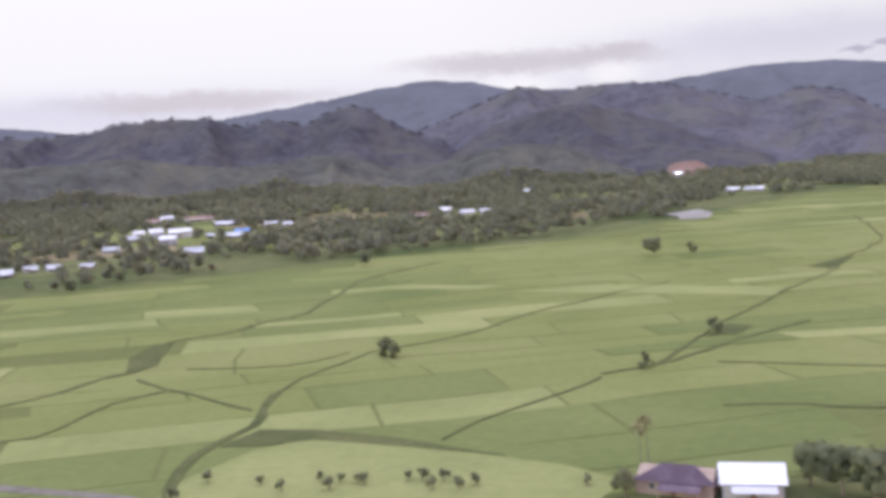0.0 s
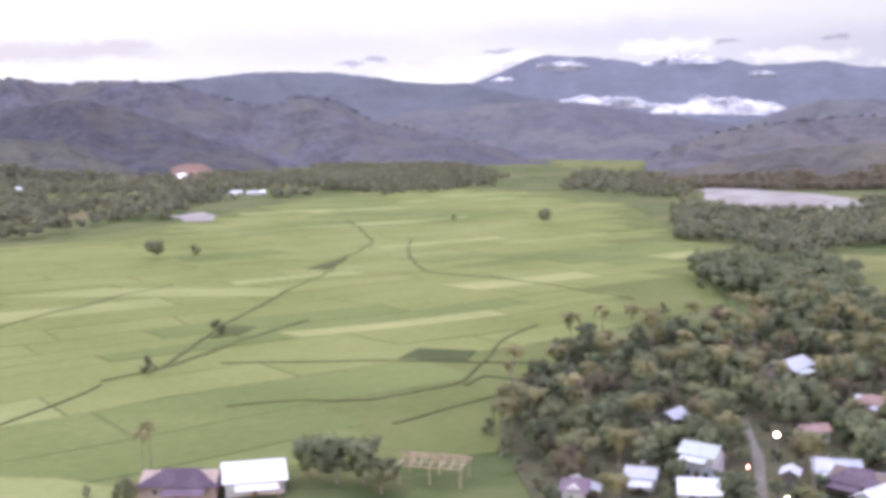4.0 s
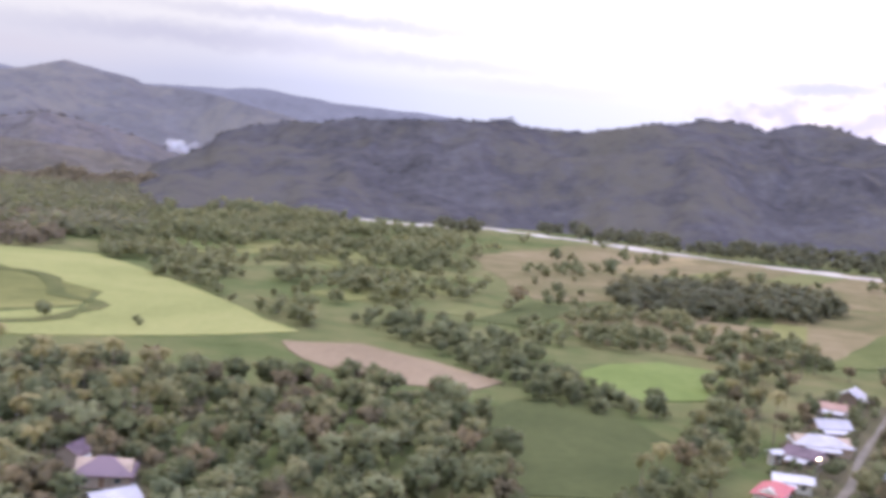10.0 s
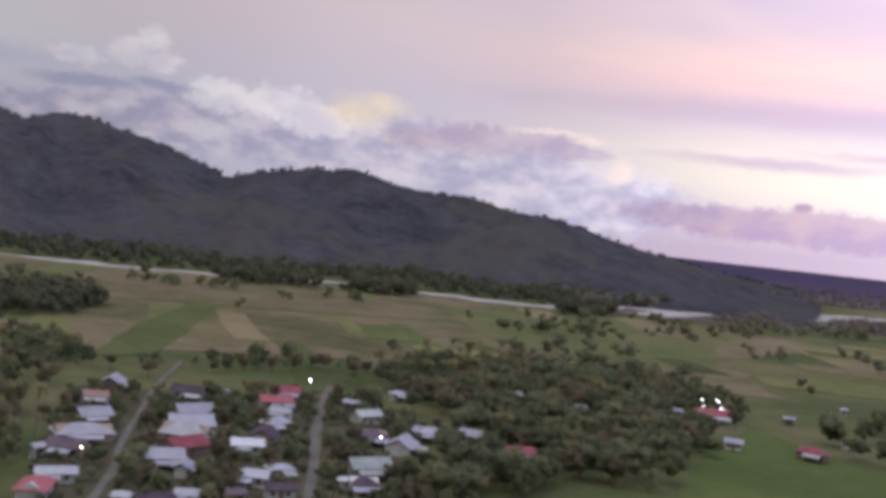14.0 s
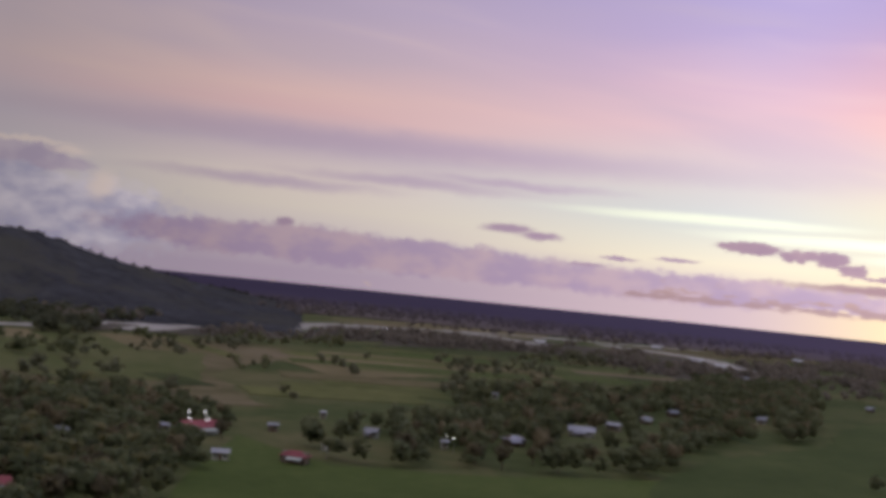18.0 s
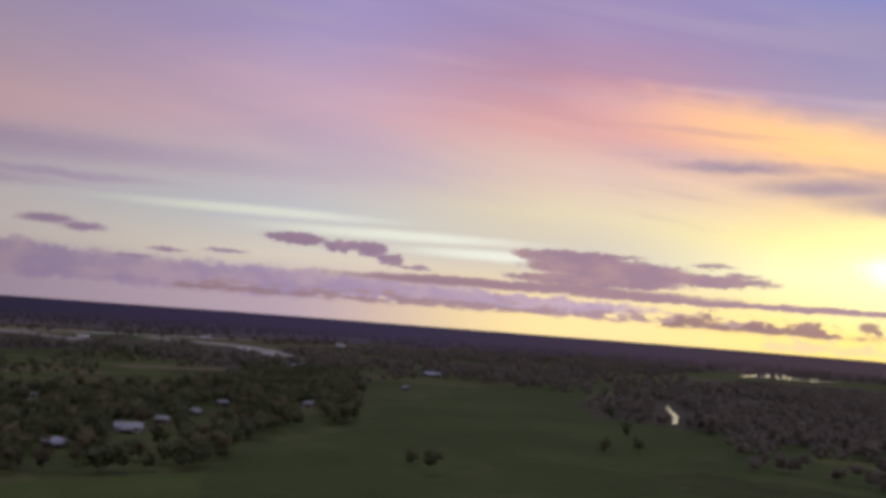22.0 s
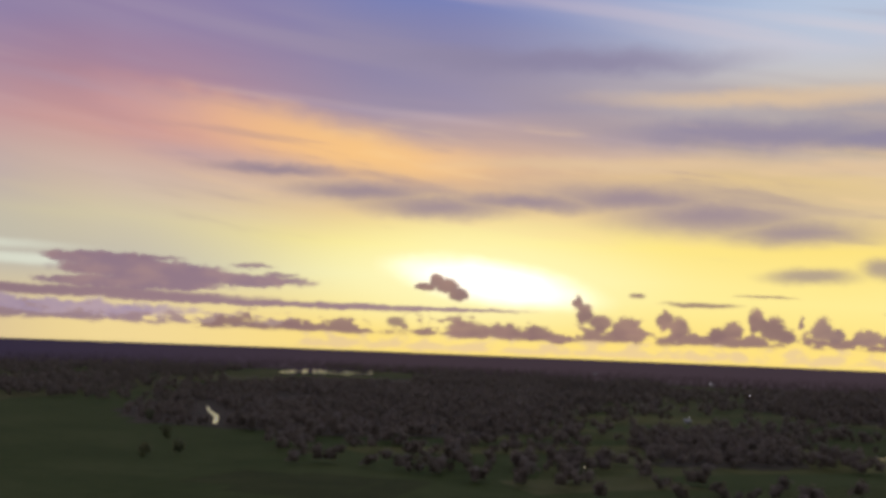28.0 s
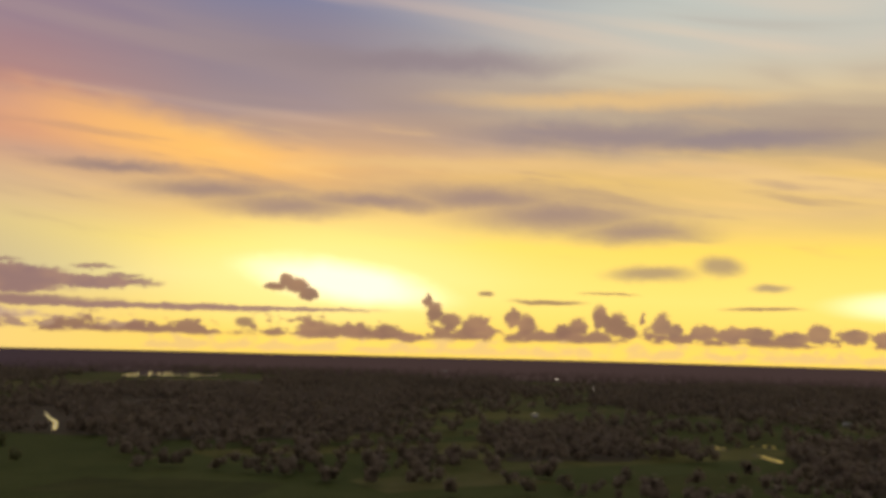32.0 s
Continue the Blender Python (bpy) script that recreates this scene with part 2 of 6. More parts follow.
sky = cloud(sky, [(110.8, 5.0, 1.5, 0.7), (112.2, 5.5, 1.2, 0.6), (113.8, 3.9, 1.3, 0.25)], srgb(255, 236, 212), 0.8, 0.8, 0.7, crisp=1.2)
sky = cloud(sky, [(115.0, 4.0, 2.2, 0.6), (117.5, 4.3, 2.8, 0.8), (120.5, 4.4, 2.6, 0.55), (122.6, 4.1, 1.6, 0.4)], srgb(188, 174, 198), 0.3, 0.3, 0.95, srgb(206, 192, 208), puffy=0.9)
sky = cloud(sky, [(121.0, 5.05, 2.0, 0.13), (123.0, 4.75, 0.8, 0.2), (124.8, 3.2, 0.6, 0.7)], srgb(244, 226, 220), 0.7, 0.3, 0.8)
# southwest: thin lavender bars
sky = cloud(sky, [(133.0, 4.45, 5.0, 0.28), (140.0, 5.05, 5.0, 0.28), (146.0, 5.5, 4.0, 0.2), (141.0, 6.9, 15.0, 0.6)], srgb(184, 166, 190), 0.9, 0.5, 0.75, crisp=0.2)
sky = cloud(sky, [(134.0, 1.4, 9.0, 0.9), (142.0, 1.2, 10.0, 0.9), (152.0, 1.0, 10.0, 0.75), (160.0, 1.1, 9.0, 0.6), (168.0, 0.9, 9.0, 0.45)],
            srgb(166, 146, 176), 0.25, 0.6, 0.92, srgb(186, 163, 178), crisp=0.9, puffy=0.35)
sky = cloud(sky, [(145.6, 3.25, 1.2, 0.24), (147.3, 3.0, 1.0, 0.2), (149.8, 1.75, 0.9, 0.1), (151.5, 2.2, 0.9, 0.1), (154.5, 2.4, 1.0, 0.1), (134.0, 2.4, 0.5, 0.22)], srgb(168, 146, 168), 0.5, 0.3, crisp=0.4)
sky = cloud(sky, [(157.8, 3.35, 1.7, 0.32), (160.4, 3.15, 1.2, 0.3), (161.8, 3.1, 0.8, 0.42), (162.8, 2.6, 0.7, 0.32), (164.2, 2.3, 1.1, 0.12)], srgb(148, 122, 146), 0.2, 0.2, 0.95, srgb(162, 136, 152), crisp=0.8, puffy=0.3)
sky = cloud(sky, [(172.0, 3.45, 3.0, 0.32), (174.0, 3.0, 4.2, 0.5), (177.5, 2.7, 5.4, 0.34), (173.5, 2.3, 4.6, 0.34)], srgb(148, 122, 138), 0.16, 0.2, 0.96, srgb(166, 136, 140), crisp=0.75, puffy=0.35)
sky = cloud(sky, [(170.0, 1.75, 10.0, 0.26), (180.0, 1.55, 9.0, 0.17), (187.0, 1.6, 6.5, 0.12)], srgb(152, 124, 136), 0.3, 0.25, 0.95, crisp=0.45)
sky = cloud(sky, [(174.5, 3.62, 1.4, 0.1), (179.5, 3.4, 1.0, 0.12), (181.0, 3.05, 0.8, 0.1)], srgb(150, 124, 136), 0.4, 0.2, 0.9, crisp=0.6)
sky = bank(sky, 150.0, 184.0, 0.35, 0.8, srgb(160, 134, 140), 3.0, 0.75, 2.6, 0.1, 0.9, 0.05, srgb(178, 150, 146))
sky = bank(sky, 176.0, 226.0, 0.25, 1.05, srgb(146, 116, 114), 8.0, 0.55, 1.1, 0.09, 0.95, 0.04, srgb(160, 130, 122))
sky = bank(sky, 180.0, 226.0, -0.5, 0.7, srgb(230, 202, 158), 14.0, 0.9, 1.6, 0.12, 0.75, 0.07)
# cumulus line low over the horizon
sky = cloud(sky, [(188.5, 2.74, 0.55, 0.2), (189.05, 3.1, 0.36, 0.34), (189.6, 2.85, 0.6, 0.4), (190.2, 2.42, 0.55, 0.36)], srgb(140, 112, 110), 0.2, 0.05, 0.97, srgb(158, 126, 114), 0.5, puffy=0.12)
HEAPS = [(190.6, 0.6, 0.9, 0.5), (191.4, 0.5, 0.6, 0.35), (192.9, 0.55, 0.7, 0.4), (194.4, 0.5, 0.8, 0.38), (195.5, 0.3, 0.7, 0.25), (196.45, 2.2, 0.28, 0.45), (196.8, 1.6, 0.4, 0.5), (197.6, 1.2, 0.6, 0.4), (198.9, 0.95, 0.7, 0.6),
         (199.5, 0.6, 0.5, 0.4), (200.9, 1.4, 0.4, 0.5), (201.6, 1.1, 0.5, 0.5), (203.5, 0.8, 0.5, 0.4), (204.3, 1.0, 0.5, 0.5), (205.4, 1.6, 0.45, 0.6), (206.2, 1.2, 0.6, 0.6), (206.8, 0.8, 0.6, 0.4)]
sky = cloud(sky, HEAPS, srgb(140, 112, 110), 0.2, 0.12, 0.97, srgb(162, 130, 120), 0.75, foot=-0.3, puffy=0.3)
HEAPS = [(207.5, 1.5, 0.15, 0.35), (208.5, 1.2, 0.5, 0.6), (209.1, 0.9, 0.4, 0.4), (210.6, 0.9, 0.7, 0.4), (211.9, 0.8, 0.8, 0.35), (213.3, 0.8, 0.8, 0.4), (215.0, 0.7, 0.9, 0.3), (216.2, 0.9, 0.6, 0.5), (217.8, 0.8, 0.8, 0.4), (219.5, 0.8, 0.8, 0.4)]
sky = cloud(sky, HEAPS, srgb(144, 118, 116), 0.2, 0.12, 0.97, srgb(164, 134, 122), 0.75, foot=-0.3, puffy=0.3)
sky = cloud(sky, [(187.0, 0.9, 0.5, 0.25), (202.7, 2.28, 1.8, 0.12), (205.8, 2.76, 1.4, 0.05), (213.5, 2.1, 1.8, 0.08), (199.4, 2.62, 0.4, 0.12)], srgb(146, 120, 114), 0.4, 0.2, 0.9, crisp=0.3)
# slanting high streaks, dull and lit by turns
slope = W.math("ADD", EL, W.math("MULTIPLY", W.math("SUBTRACT", AZ, 190.0), 0.11))
weave = W.noise(W.xyz(W.math("MULTIPLY", AZ, 0.1), W.math("MULTIPLY", slope, 0.85), 5.0), 1.0, 4.0, 0.55, 0.25)
zone = W.math("MULTIPLY", W.math("MULTIPLY", W.fit(AZ, 168.0, 182.0), W.fit(AZ, 228.0, 218.0)), W.math("MULTIPLY", W.fit(EL, 4.2, 6.0), W.fit(EL, 14.0, 9.0)))
sky = W.mix(W.math("MULTIPLY", W.math("MULTIPLY", W.fit(weave, 0.53, 0.68), zone), 0.4), sky, srgb(150, 134, 148))
sky = W.mix(W.math("MULTIPLY", W.math("MULTIPLY", W.fit(weave, 0.46, 0.34), zone), 0.22), sky, srgb(252, 216, 160))
# grey-blue bars high over the glow
sky = cloud(sky, [(180.5, 8.5, 3.0, 0.22), (185.0, 7.5, 3.2, 0.45), (189.0, 6.9, 3.5, 0.5), (193.5, 7.3, 4.0, 0.4), (199.0, 7.6, 3.5, 0.6), (203.0, 6.7, 4.0, 0.75), (207.0, 6.0, 3.0, 0.55)], srgb(150, 134, 148), 0.95, 0.6, 0.85, crisp=0.3)
sky = cloud(sky, [(208.0, 3.8, 2.0, 0.35), (211.5, 4.2, 1.0, 0.45), (213.8, 3.1, 0.8, 0.2)], srgb(158, 142, 140), 0.7, 0.4, 0.8, crisp=0.3)
sky = cloud(sky, [(205.0, 10.9, 6.0, 0.65), (212.0, 10.6, 5.0, 0.5), (196.0, 14.6, 7.0, 0.6)], srgb(138, 132, 160), 0.8, 0.7, 0.8, crisp=0.3)
sky = cloud(sky, [(206.0, 12.7, 6.5, 0.4), (199.0, 9.3, 7.0, 0.3), (209.0, 9.2, 5.0, 0.3)], srgb(224, 196, 158), 0.9, 0.6, 0.75, crisp=0.3)

# how much brighter the west is than the east, in stops
BRIGHTER = [(-60, 0.3), (0, 0.3), (30, 0.1), (50, -0.15), (66, -0.08), (78, 0.36), (88, 0.56), (98, 0.75), (108, 1.08), (120, 1.32), (132, 1.88), (149, 2.4), (160, 2.75), (172, 3.05), (189, 3.2), (220, 3.2), (290, 0.3)]
stops = W.math("MULTIPLY", W.ramp(W.math("DIVIDE", W.math("ADD", AZ, 60.0), 360.0), [((a + 60) / 360, ((s + 0.5) / 4, (s + 0.5) / 4, (s + 0.5) / 4, 1)) for a, s in BRIGHTER]), 4.0)
stops = W.math("SUBTRACT", stops, 1.0)
brightness = W.math("POWER", 2.0, stops)
high = W.fit(EL, 19.0, 55.0)
brightness = W.math("ADD", W.math("MULTIPLY", brightness, W.math("SUBTRACT", 1.0, high)), W.math("MULTIPLY", high, 3.8))
sky = W.mix(W.fit(EL, 22.0, 40.0), sky, W.mix(1.0, sky, (1.02, 0.99, 1.04, 1), "MULTIPLY"))
back = W.add("ShaderNodeBackground")
W.put(back.inputs["Color"], sky)
W.put(back.inputs["Strength"], brightness)
W.put(W.add("ShaderNodeOutputWorld").inputs["Surface"], back.outputs[0])
world.cycles.sampling_method = "MANUAL"
world.cycles.sample_map_resolution = 512

# the last of the sun, behind thin cloud and all but down
sun = new("sun", bpy.data.lights.new("sun", "SUN"))
sun.data.energy, sun.data.angle, sun.data.color = 0.35, radians(12), (1.0, 0.78, 0.52)
sun.matrix_world = look((math.sin(radians(191)) * 100, math.cos(radians(191)) * 100, 8), (0, 0, 0))


# ---------------------------------------------------------------- materials
def material(name, colours, scale=0.05, fine=1.0, rough=0.9, bump=0.0, bump_scale=1.0, metallic=0.0, per_object=0.0, per_island=0.0, stretch=(1, 1, 1), spec=0.02, thin=0.0):
    """A matt surface whose colour wanders between the given ones, at a wide and at a fine scale (per metre)."""
    m = bpy.data.materials.new(name)
    m.use_nodes = True
    n = Nodes(m.node_tree)
    place = n.add("ShaderNodeNewGeometry").outputs["Position"]
    place = n.vec("MULTIPLY", place, stretch)
    wide = n.noise(place, scale, 4.0, 0.6, 0.4)
    grain = n.noise(place, fine, 3.0, 0.6)
    f = n.math("ADD", n.math("MULTIPLY", wide, 0.65), n.math("MULTIPLY", grain, 0.35))
    if per_object:
        chance = n.add("ShaderNodeObjectInfo").outputs["Random"]
        f = n.math("ADD", f, n.math("MULTIPLY", n.math("SUBTRACT", chance, 0.5), per_object))
    if per_island:
        chance = n.add("ShaderNodeNewGeometry").outputs["Random Per Island"]
        f = n.math("ADD", f, n.math("MULTIPLY", n.math("SUBTRACT", chance, 0.5), per_island))
    lo, hi = 0.34, 0.66
    steps = len(colours) - 1
    col = n.ramp(f, [(lo + (hi - lo) * i / steps, (*c, 1)) for i, c in enumerate(colours)])
    b = n.add("ShaderNodeBsdfPrincipled")
    n.put(b.inputs["Base Color"], col)
    b.inputs["Roughness"].default_value = rough
    b.inputs["Metallic"].default_value = metallic
    b.inputs["Specular IOR Level"].default_value = spec
    if bump:
        k = n.add("ShaderNodeBump")
        k.inputs["Strength"].default_value, k.inputs["Distance"].default_value = 1.0, bump
        n.put(k.inputs["Height"], n.noise(place, bump_scale, 4.0, 0.6))
        n.put(b.inputs["Normal"], k.outputs[0])
    shown = b.outputs[0]
    if thin:
        # leaves let part of the light through
        t = n.add("ShaderNodeBsdfTranslucent")
        n.put(t.inputs["Color"], n.mix(0.5, col, (0.16, 0.14, 0.05, 1)))
        s = n.add("ShaderNodeMixShader")
        s.inputs[0].default_value = thin
        n.put(s.inputs[1], shown)
        n.put(s.inputs[2], t.outputs[0])
        shown = s.outputs[0]
    n.put(n.add("ShaderNodeOutputMaterial").inputs[0], shown)
    return m


GROUND = material("rough_grass", [(0.04, 0.052, 0.02), (0.06, 0.075, 0.03), (0.088, 0.092, 0.042), (0.118, 0.108, 0.056)], 0.009, 0.08, bump=0.4, bump_scale=0.5)
RICE = material("rice", [(0.1, 0.113, 0.039), (0.124, 0.135, 0.05), (0.15, 0.154, 0.064)], 0.012, 0.35, bump=0.15, bump_scale=2.0, per_object=0.12)
RICE_LIGHT = material("ripening_rice", [(0.132, 0.145, 0.058), (0.16, 0.17, 0.07), (0.194, 0.194, 0.086)], 0.02, 0.35, bump=0.15, bump_scale=2.0, per_object=0.12)
PASTURE = material("pasture", [(0.056, 0.068, 0.026), (0.078, 0.09, 0.036), (0.106, 0.108, 0.05)], 0.016, 0.12, bump=0.25, bump_scale=1.0, per_object=0.3)
# rice on the sunset side: dimness of dusk put into a darker copy
DUSK_RICE = material("dusk_dimmed_rice", [(0.044, 0.061, 0.023), (0.058, 0.076, 0.029), (0.076, 0.092, 0.038)], 0.012, 0.12, bump=0.15, bump_scale=2.0)
CLOVER = material("clover", [(0.062, 0.08, 0.028), (0.079, 0.096, 0.036), (0.099, 0.112, 0.047)], 0.02, 0.2, bump=0.15, bump_scale=2.0)
SPROUTS = material("sprouting_crop", [(0.082, 0.11, 0.036), (0.1, 0.13, 0.044), (0.122, 0.146, 0.056)], 0.02, 0.2, bump=0.15, bump_scale=2.0)
STUBBLE_BANK = material("paddy_banks", [(0.07, 0.082, 0.029), (0.086, 0.097, 0.036), (0.104, 0.11, 0.044)], 0.03, 0.3)
OLIVE = material("grazed_grass", [(0.07, 0.078, 0.03), (0.1, 0.105, 0.042), (0.14, 0.14, 0.058)], 0.014, 0.1, bump=0.25, bump_scale=1.0)
LUSH = material("young_crop", [(0.05, 0.07, 0.022), (0.065, 0.087, 0.028), (0.084, 0.103, 0.036)], 0.02, 0.2, bump=0.15, bump_scale=2.0)
DARK_CROP = material("dark_crop", [(0.04, 0.05, 0.022), (0.052, 0.062, 0.027), (0.064, 0.074, 0.032)], 0.03, 0.4, bump=0.3, bump_scale=1.5)
BARE = material("ploughed_soil", [(0.125, 0.1, 0.068), (0.155, 0.122, 0.085), (0.18, 0.145, 0.1)], 0.03, 0.4, bump=0.15, bump_scale=1.5)
DRY = material("dry_grass", [(0.1, 0.088, 0.046), (0.136, 0.115, 0.064), (0.176, 0.145, 0.084)], 0.016, 0.15, bump=0.3, bump_scale=1.0, per_object=0.4)
BANK = material("field_bank", [(0.045, 0.055, 0.024), (0.068, 0.076, 0.032), (0.095, 0.096, 0.044)], 0.06, 0.6, bump=0.3, bump_scale=2.0)
SAND = material("river_gravel", [(0.2, 0.185, 0.17), (0.28, 0.262, 0.245), (0.37, 0.35, 0.33)], 0.02, 0.15, bump=0.1)
SILT = material("river_silt", [(0.13, 0.12, 0.108), (0.185, 0.172, 0.16), (0.26, 0.245, 0.235)], 0.03, 0.2, bump=0.1)
DUST = material("dirt_road", [(0.085, 0.078, 0.064), (0.115, 0.105, 0.09), (0.15, 0.138, 0.12)], 0.1, 0.6, bump=0.05)
HILL = material("forested_hill", [(0.016, 0.017, 0.024), (0.03, 0.03, 0.038), (0.05, 0.048, 0.05)], 0.008, 0.05, bump=5.0, bump_scale=0.05)


def glowing(name, base, glow, strength, scale=0.004, dry=None, dim=0.0, wisps=False):
    """Forested ranges with haze painted in: into the base colour near by, as emission (strength) on the plain backdrop
    miles off.
    """
    m = bpy.data.materials.new(name)
    m.use_nodes = True
    n = Nodes(m.node_tree)
    place = n.add("ShaderNodeNewGeometry").outputs["Position"]
    f = n.math("ADD", n.math("MULTIPLY", n.noise(place, scale, 5.0, 0.7, 0.3), 0.6), n.math("MULTIPLY", n.noise(place, scale * 4.5, 3.0, 0.7), 0.4))
    k = n.add("ShaderNodeBump")
    k.inputs["Distance"].default_value = 4.0
    n.put(k.inputs["Height"], n.noise(place, 0.045, 4.0, 0.65))
    b = n.add("ShaderNodeBsdfPrincipled")
    col = n.ramp(f, [(0.36, (*[c * 0.6 for c in base], 1)), (0.64, (*[c * 1.36 for c in base], 1))])
    if dry:
        # clearings and drier woods in drifts between the dark ones
        drifts = n.math("ADD", n.math("MULTIPLY", n.noise(n.vec("ADD", place, (900, 300, 0)), 0.0045, 4.0, 0.65), 0.6), n.math("MULTIPLY", n.noise(place, 0.03, 3.0, 0.7), 0.4))
        col = n.mix(n.fit(drifts, 0.46, 0.6), col, (*dry, 1))
    n.put(b.inputs["Base Color"], col)
    n.put(b.inputs["Normal"], k.outputs[0])
    b.inputs["Roughness"].default_value, b.inputs["Specular IOR Level"].default_value = 1.0, 0.0
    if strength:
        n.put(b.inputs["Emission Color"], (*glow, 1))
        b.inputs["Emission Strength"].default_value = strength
    if wisps:
        n.put(b.inputs["Alpha"], n.fit(n.noise(place, 0.013, 5.0, 0.65), 0.3, 0.66, 0.0, 0.95))
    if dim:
        # haze as emission: grows with distance, brightest below the sunset, dimmer towards the south
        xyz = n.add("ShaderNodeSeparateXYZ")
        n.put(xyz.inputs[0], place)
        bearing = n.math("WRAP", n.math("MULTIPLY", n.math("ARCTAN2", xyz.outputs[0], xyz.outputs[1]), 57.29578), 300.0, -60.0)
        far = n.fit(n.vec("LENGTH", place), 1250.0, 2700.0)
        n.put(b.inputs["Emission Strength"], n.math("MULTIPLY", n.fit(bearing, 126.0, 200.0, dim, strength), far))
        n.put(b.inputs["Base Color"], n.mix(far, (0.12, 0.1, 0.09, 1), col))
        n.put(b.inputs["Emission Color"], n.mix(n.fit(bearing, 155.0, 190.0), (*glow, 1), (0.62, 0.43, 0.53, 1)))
    n.put(n.add("ShaderNodeOutputMaterial").inputs[0], b.outputs[0])
    return m


# near ranges: the blue-grey of haze is mixed into the base colours
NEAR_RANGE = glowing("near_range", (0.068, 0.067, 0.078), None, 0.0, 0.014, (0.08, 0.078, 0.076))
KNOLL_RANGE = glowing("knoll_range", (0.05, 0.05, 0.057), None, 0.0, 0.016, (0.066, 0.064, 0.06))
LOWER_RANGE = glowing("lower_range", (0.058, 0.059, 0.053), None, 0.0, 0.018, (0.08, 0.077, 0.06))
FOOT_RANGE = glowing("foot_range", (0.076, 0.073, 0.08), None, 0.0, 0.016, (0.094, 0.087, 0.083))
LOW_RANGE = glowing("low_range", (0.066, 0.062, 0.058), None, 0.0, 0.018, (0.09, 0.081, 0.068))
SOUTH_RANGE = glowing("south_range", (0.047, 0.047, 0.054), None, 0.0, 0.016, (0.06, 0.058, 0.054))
# far ranges: bluish emission stands in for the haze before them
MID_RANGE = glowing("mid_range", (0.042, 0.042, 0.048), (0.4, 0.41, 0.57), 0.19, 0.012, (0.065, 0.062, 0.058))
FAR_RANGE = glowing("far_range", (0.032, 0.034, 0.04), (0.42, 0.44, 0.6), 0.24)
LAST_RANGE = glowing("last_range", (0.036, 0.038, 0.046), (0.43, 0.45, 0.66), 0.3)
# violet dusk haze is put into this material's emission
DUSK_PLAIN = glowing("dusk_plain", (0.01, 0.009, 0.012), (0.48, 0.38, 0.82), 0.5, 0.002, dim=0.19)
STRAW = material("straw_grass", [(0.05, 0.058, 0.026), (0.084, 0.08, 0.04), (0.126, 0.106, 0.062), (0.16, 0.132, 0.085)], 0.007, 0.06, bump=0.3, bump_scale=0.8)
# mist whitened by some emission of its own, though no light source
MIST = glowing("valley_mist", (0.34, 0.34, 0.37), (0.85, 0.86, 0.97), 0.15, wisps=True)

RED_EARTH = material("red_earth", [(0.1, 0.068, 0.055), (0.135, 0.09, 0.073), (0.17, 0.112, 0.092)], 0.03, 0.1)
# thin smoke: most of the light goes straight through
SMOKE = bpy.data.materials.new("thin_smoke")
SMOKE.use_nodes = True
n_ = Nodes(SMOKE.node_tree)
d_, t_, s_ = n_.add("ShaderNodeBsdfDiffuse"), n_.add("ShaderNodeBsdfTransparent"), n_.add("ShaderNodeMixShader")
d_.inputs["Color"].default_value = (0.7, 0.72, 0.8, 1)
n_.put(s_.inputs[0], n_.fit(n_.noise(n_.add("ShaderNodeNewGeometry").outputs["Position"], 0.03, 3.0), 0.35, 0.7, 0.05, 0.3))
n_.put(s_.inputs[1], t_.outputs[0])
n_.put(s_.inputs[2], d_.outputs[0])
n_.put(n_.add("ShaderNodeOutputMaterial").inputs[0], s_.outputs[0])

WATER = bpy.data.materials.new("still_water")
WATER.use_nodes = True
n_ = Nodes(WATER.node_tree)
b_ = n_.add("ShaderNodeBsdfPrincipled")
n_.put(b_.inputs["Base Color"], (0.3, 0.28, 0.26, 1))
b_.inputs["Roughness"].default_value, b_.inputs["Specular IOR Level"].default_value = 0.06, 0.6
k_ = n_.add("ShaderNodeBump")
k_.inputs["Distance"].default_value = 0.02
n_.put(k_.inputs["Height"], n_.noise(n_.add("ShaderNodeNewGeometry").outputs["Position"], 0.4, 2.0))
n_.put(b_.inputs["Normal"], k_.outputs[0])
n_.put(n_.add("ShaderNodeOutputMaterial").inputs[0], b_.outputs[0])


# ---------------------------------------------------------------- mesh helpers
def at(az, r, z=0.0):
    """The place at a bearing and a distance from the point under the drone."""
    return Vector((math.sin(radians(az)) * r, math.cos(radians(az)) * r, z))


def mesh_of(name, verts, faces, mat=None, smooth=False):
    me = bpy.data.meshes.new(name)
    me.from_pydata([tuple(v) for v in verts], [], [tuple(f) for f in faces])
    if mat:
        me.materials.append(mat)
    if smooth:
        me.polygons.foreach_set("use_smooth", [True] * len(me.polygons))
    me.update()
    return me


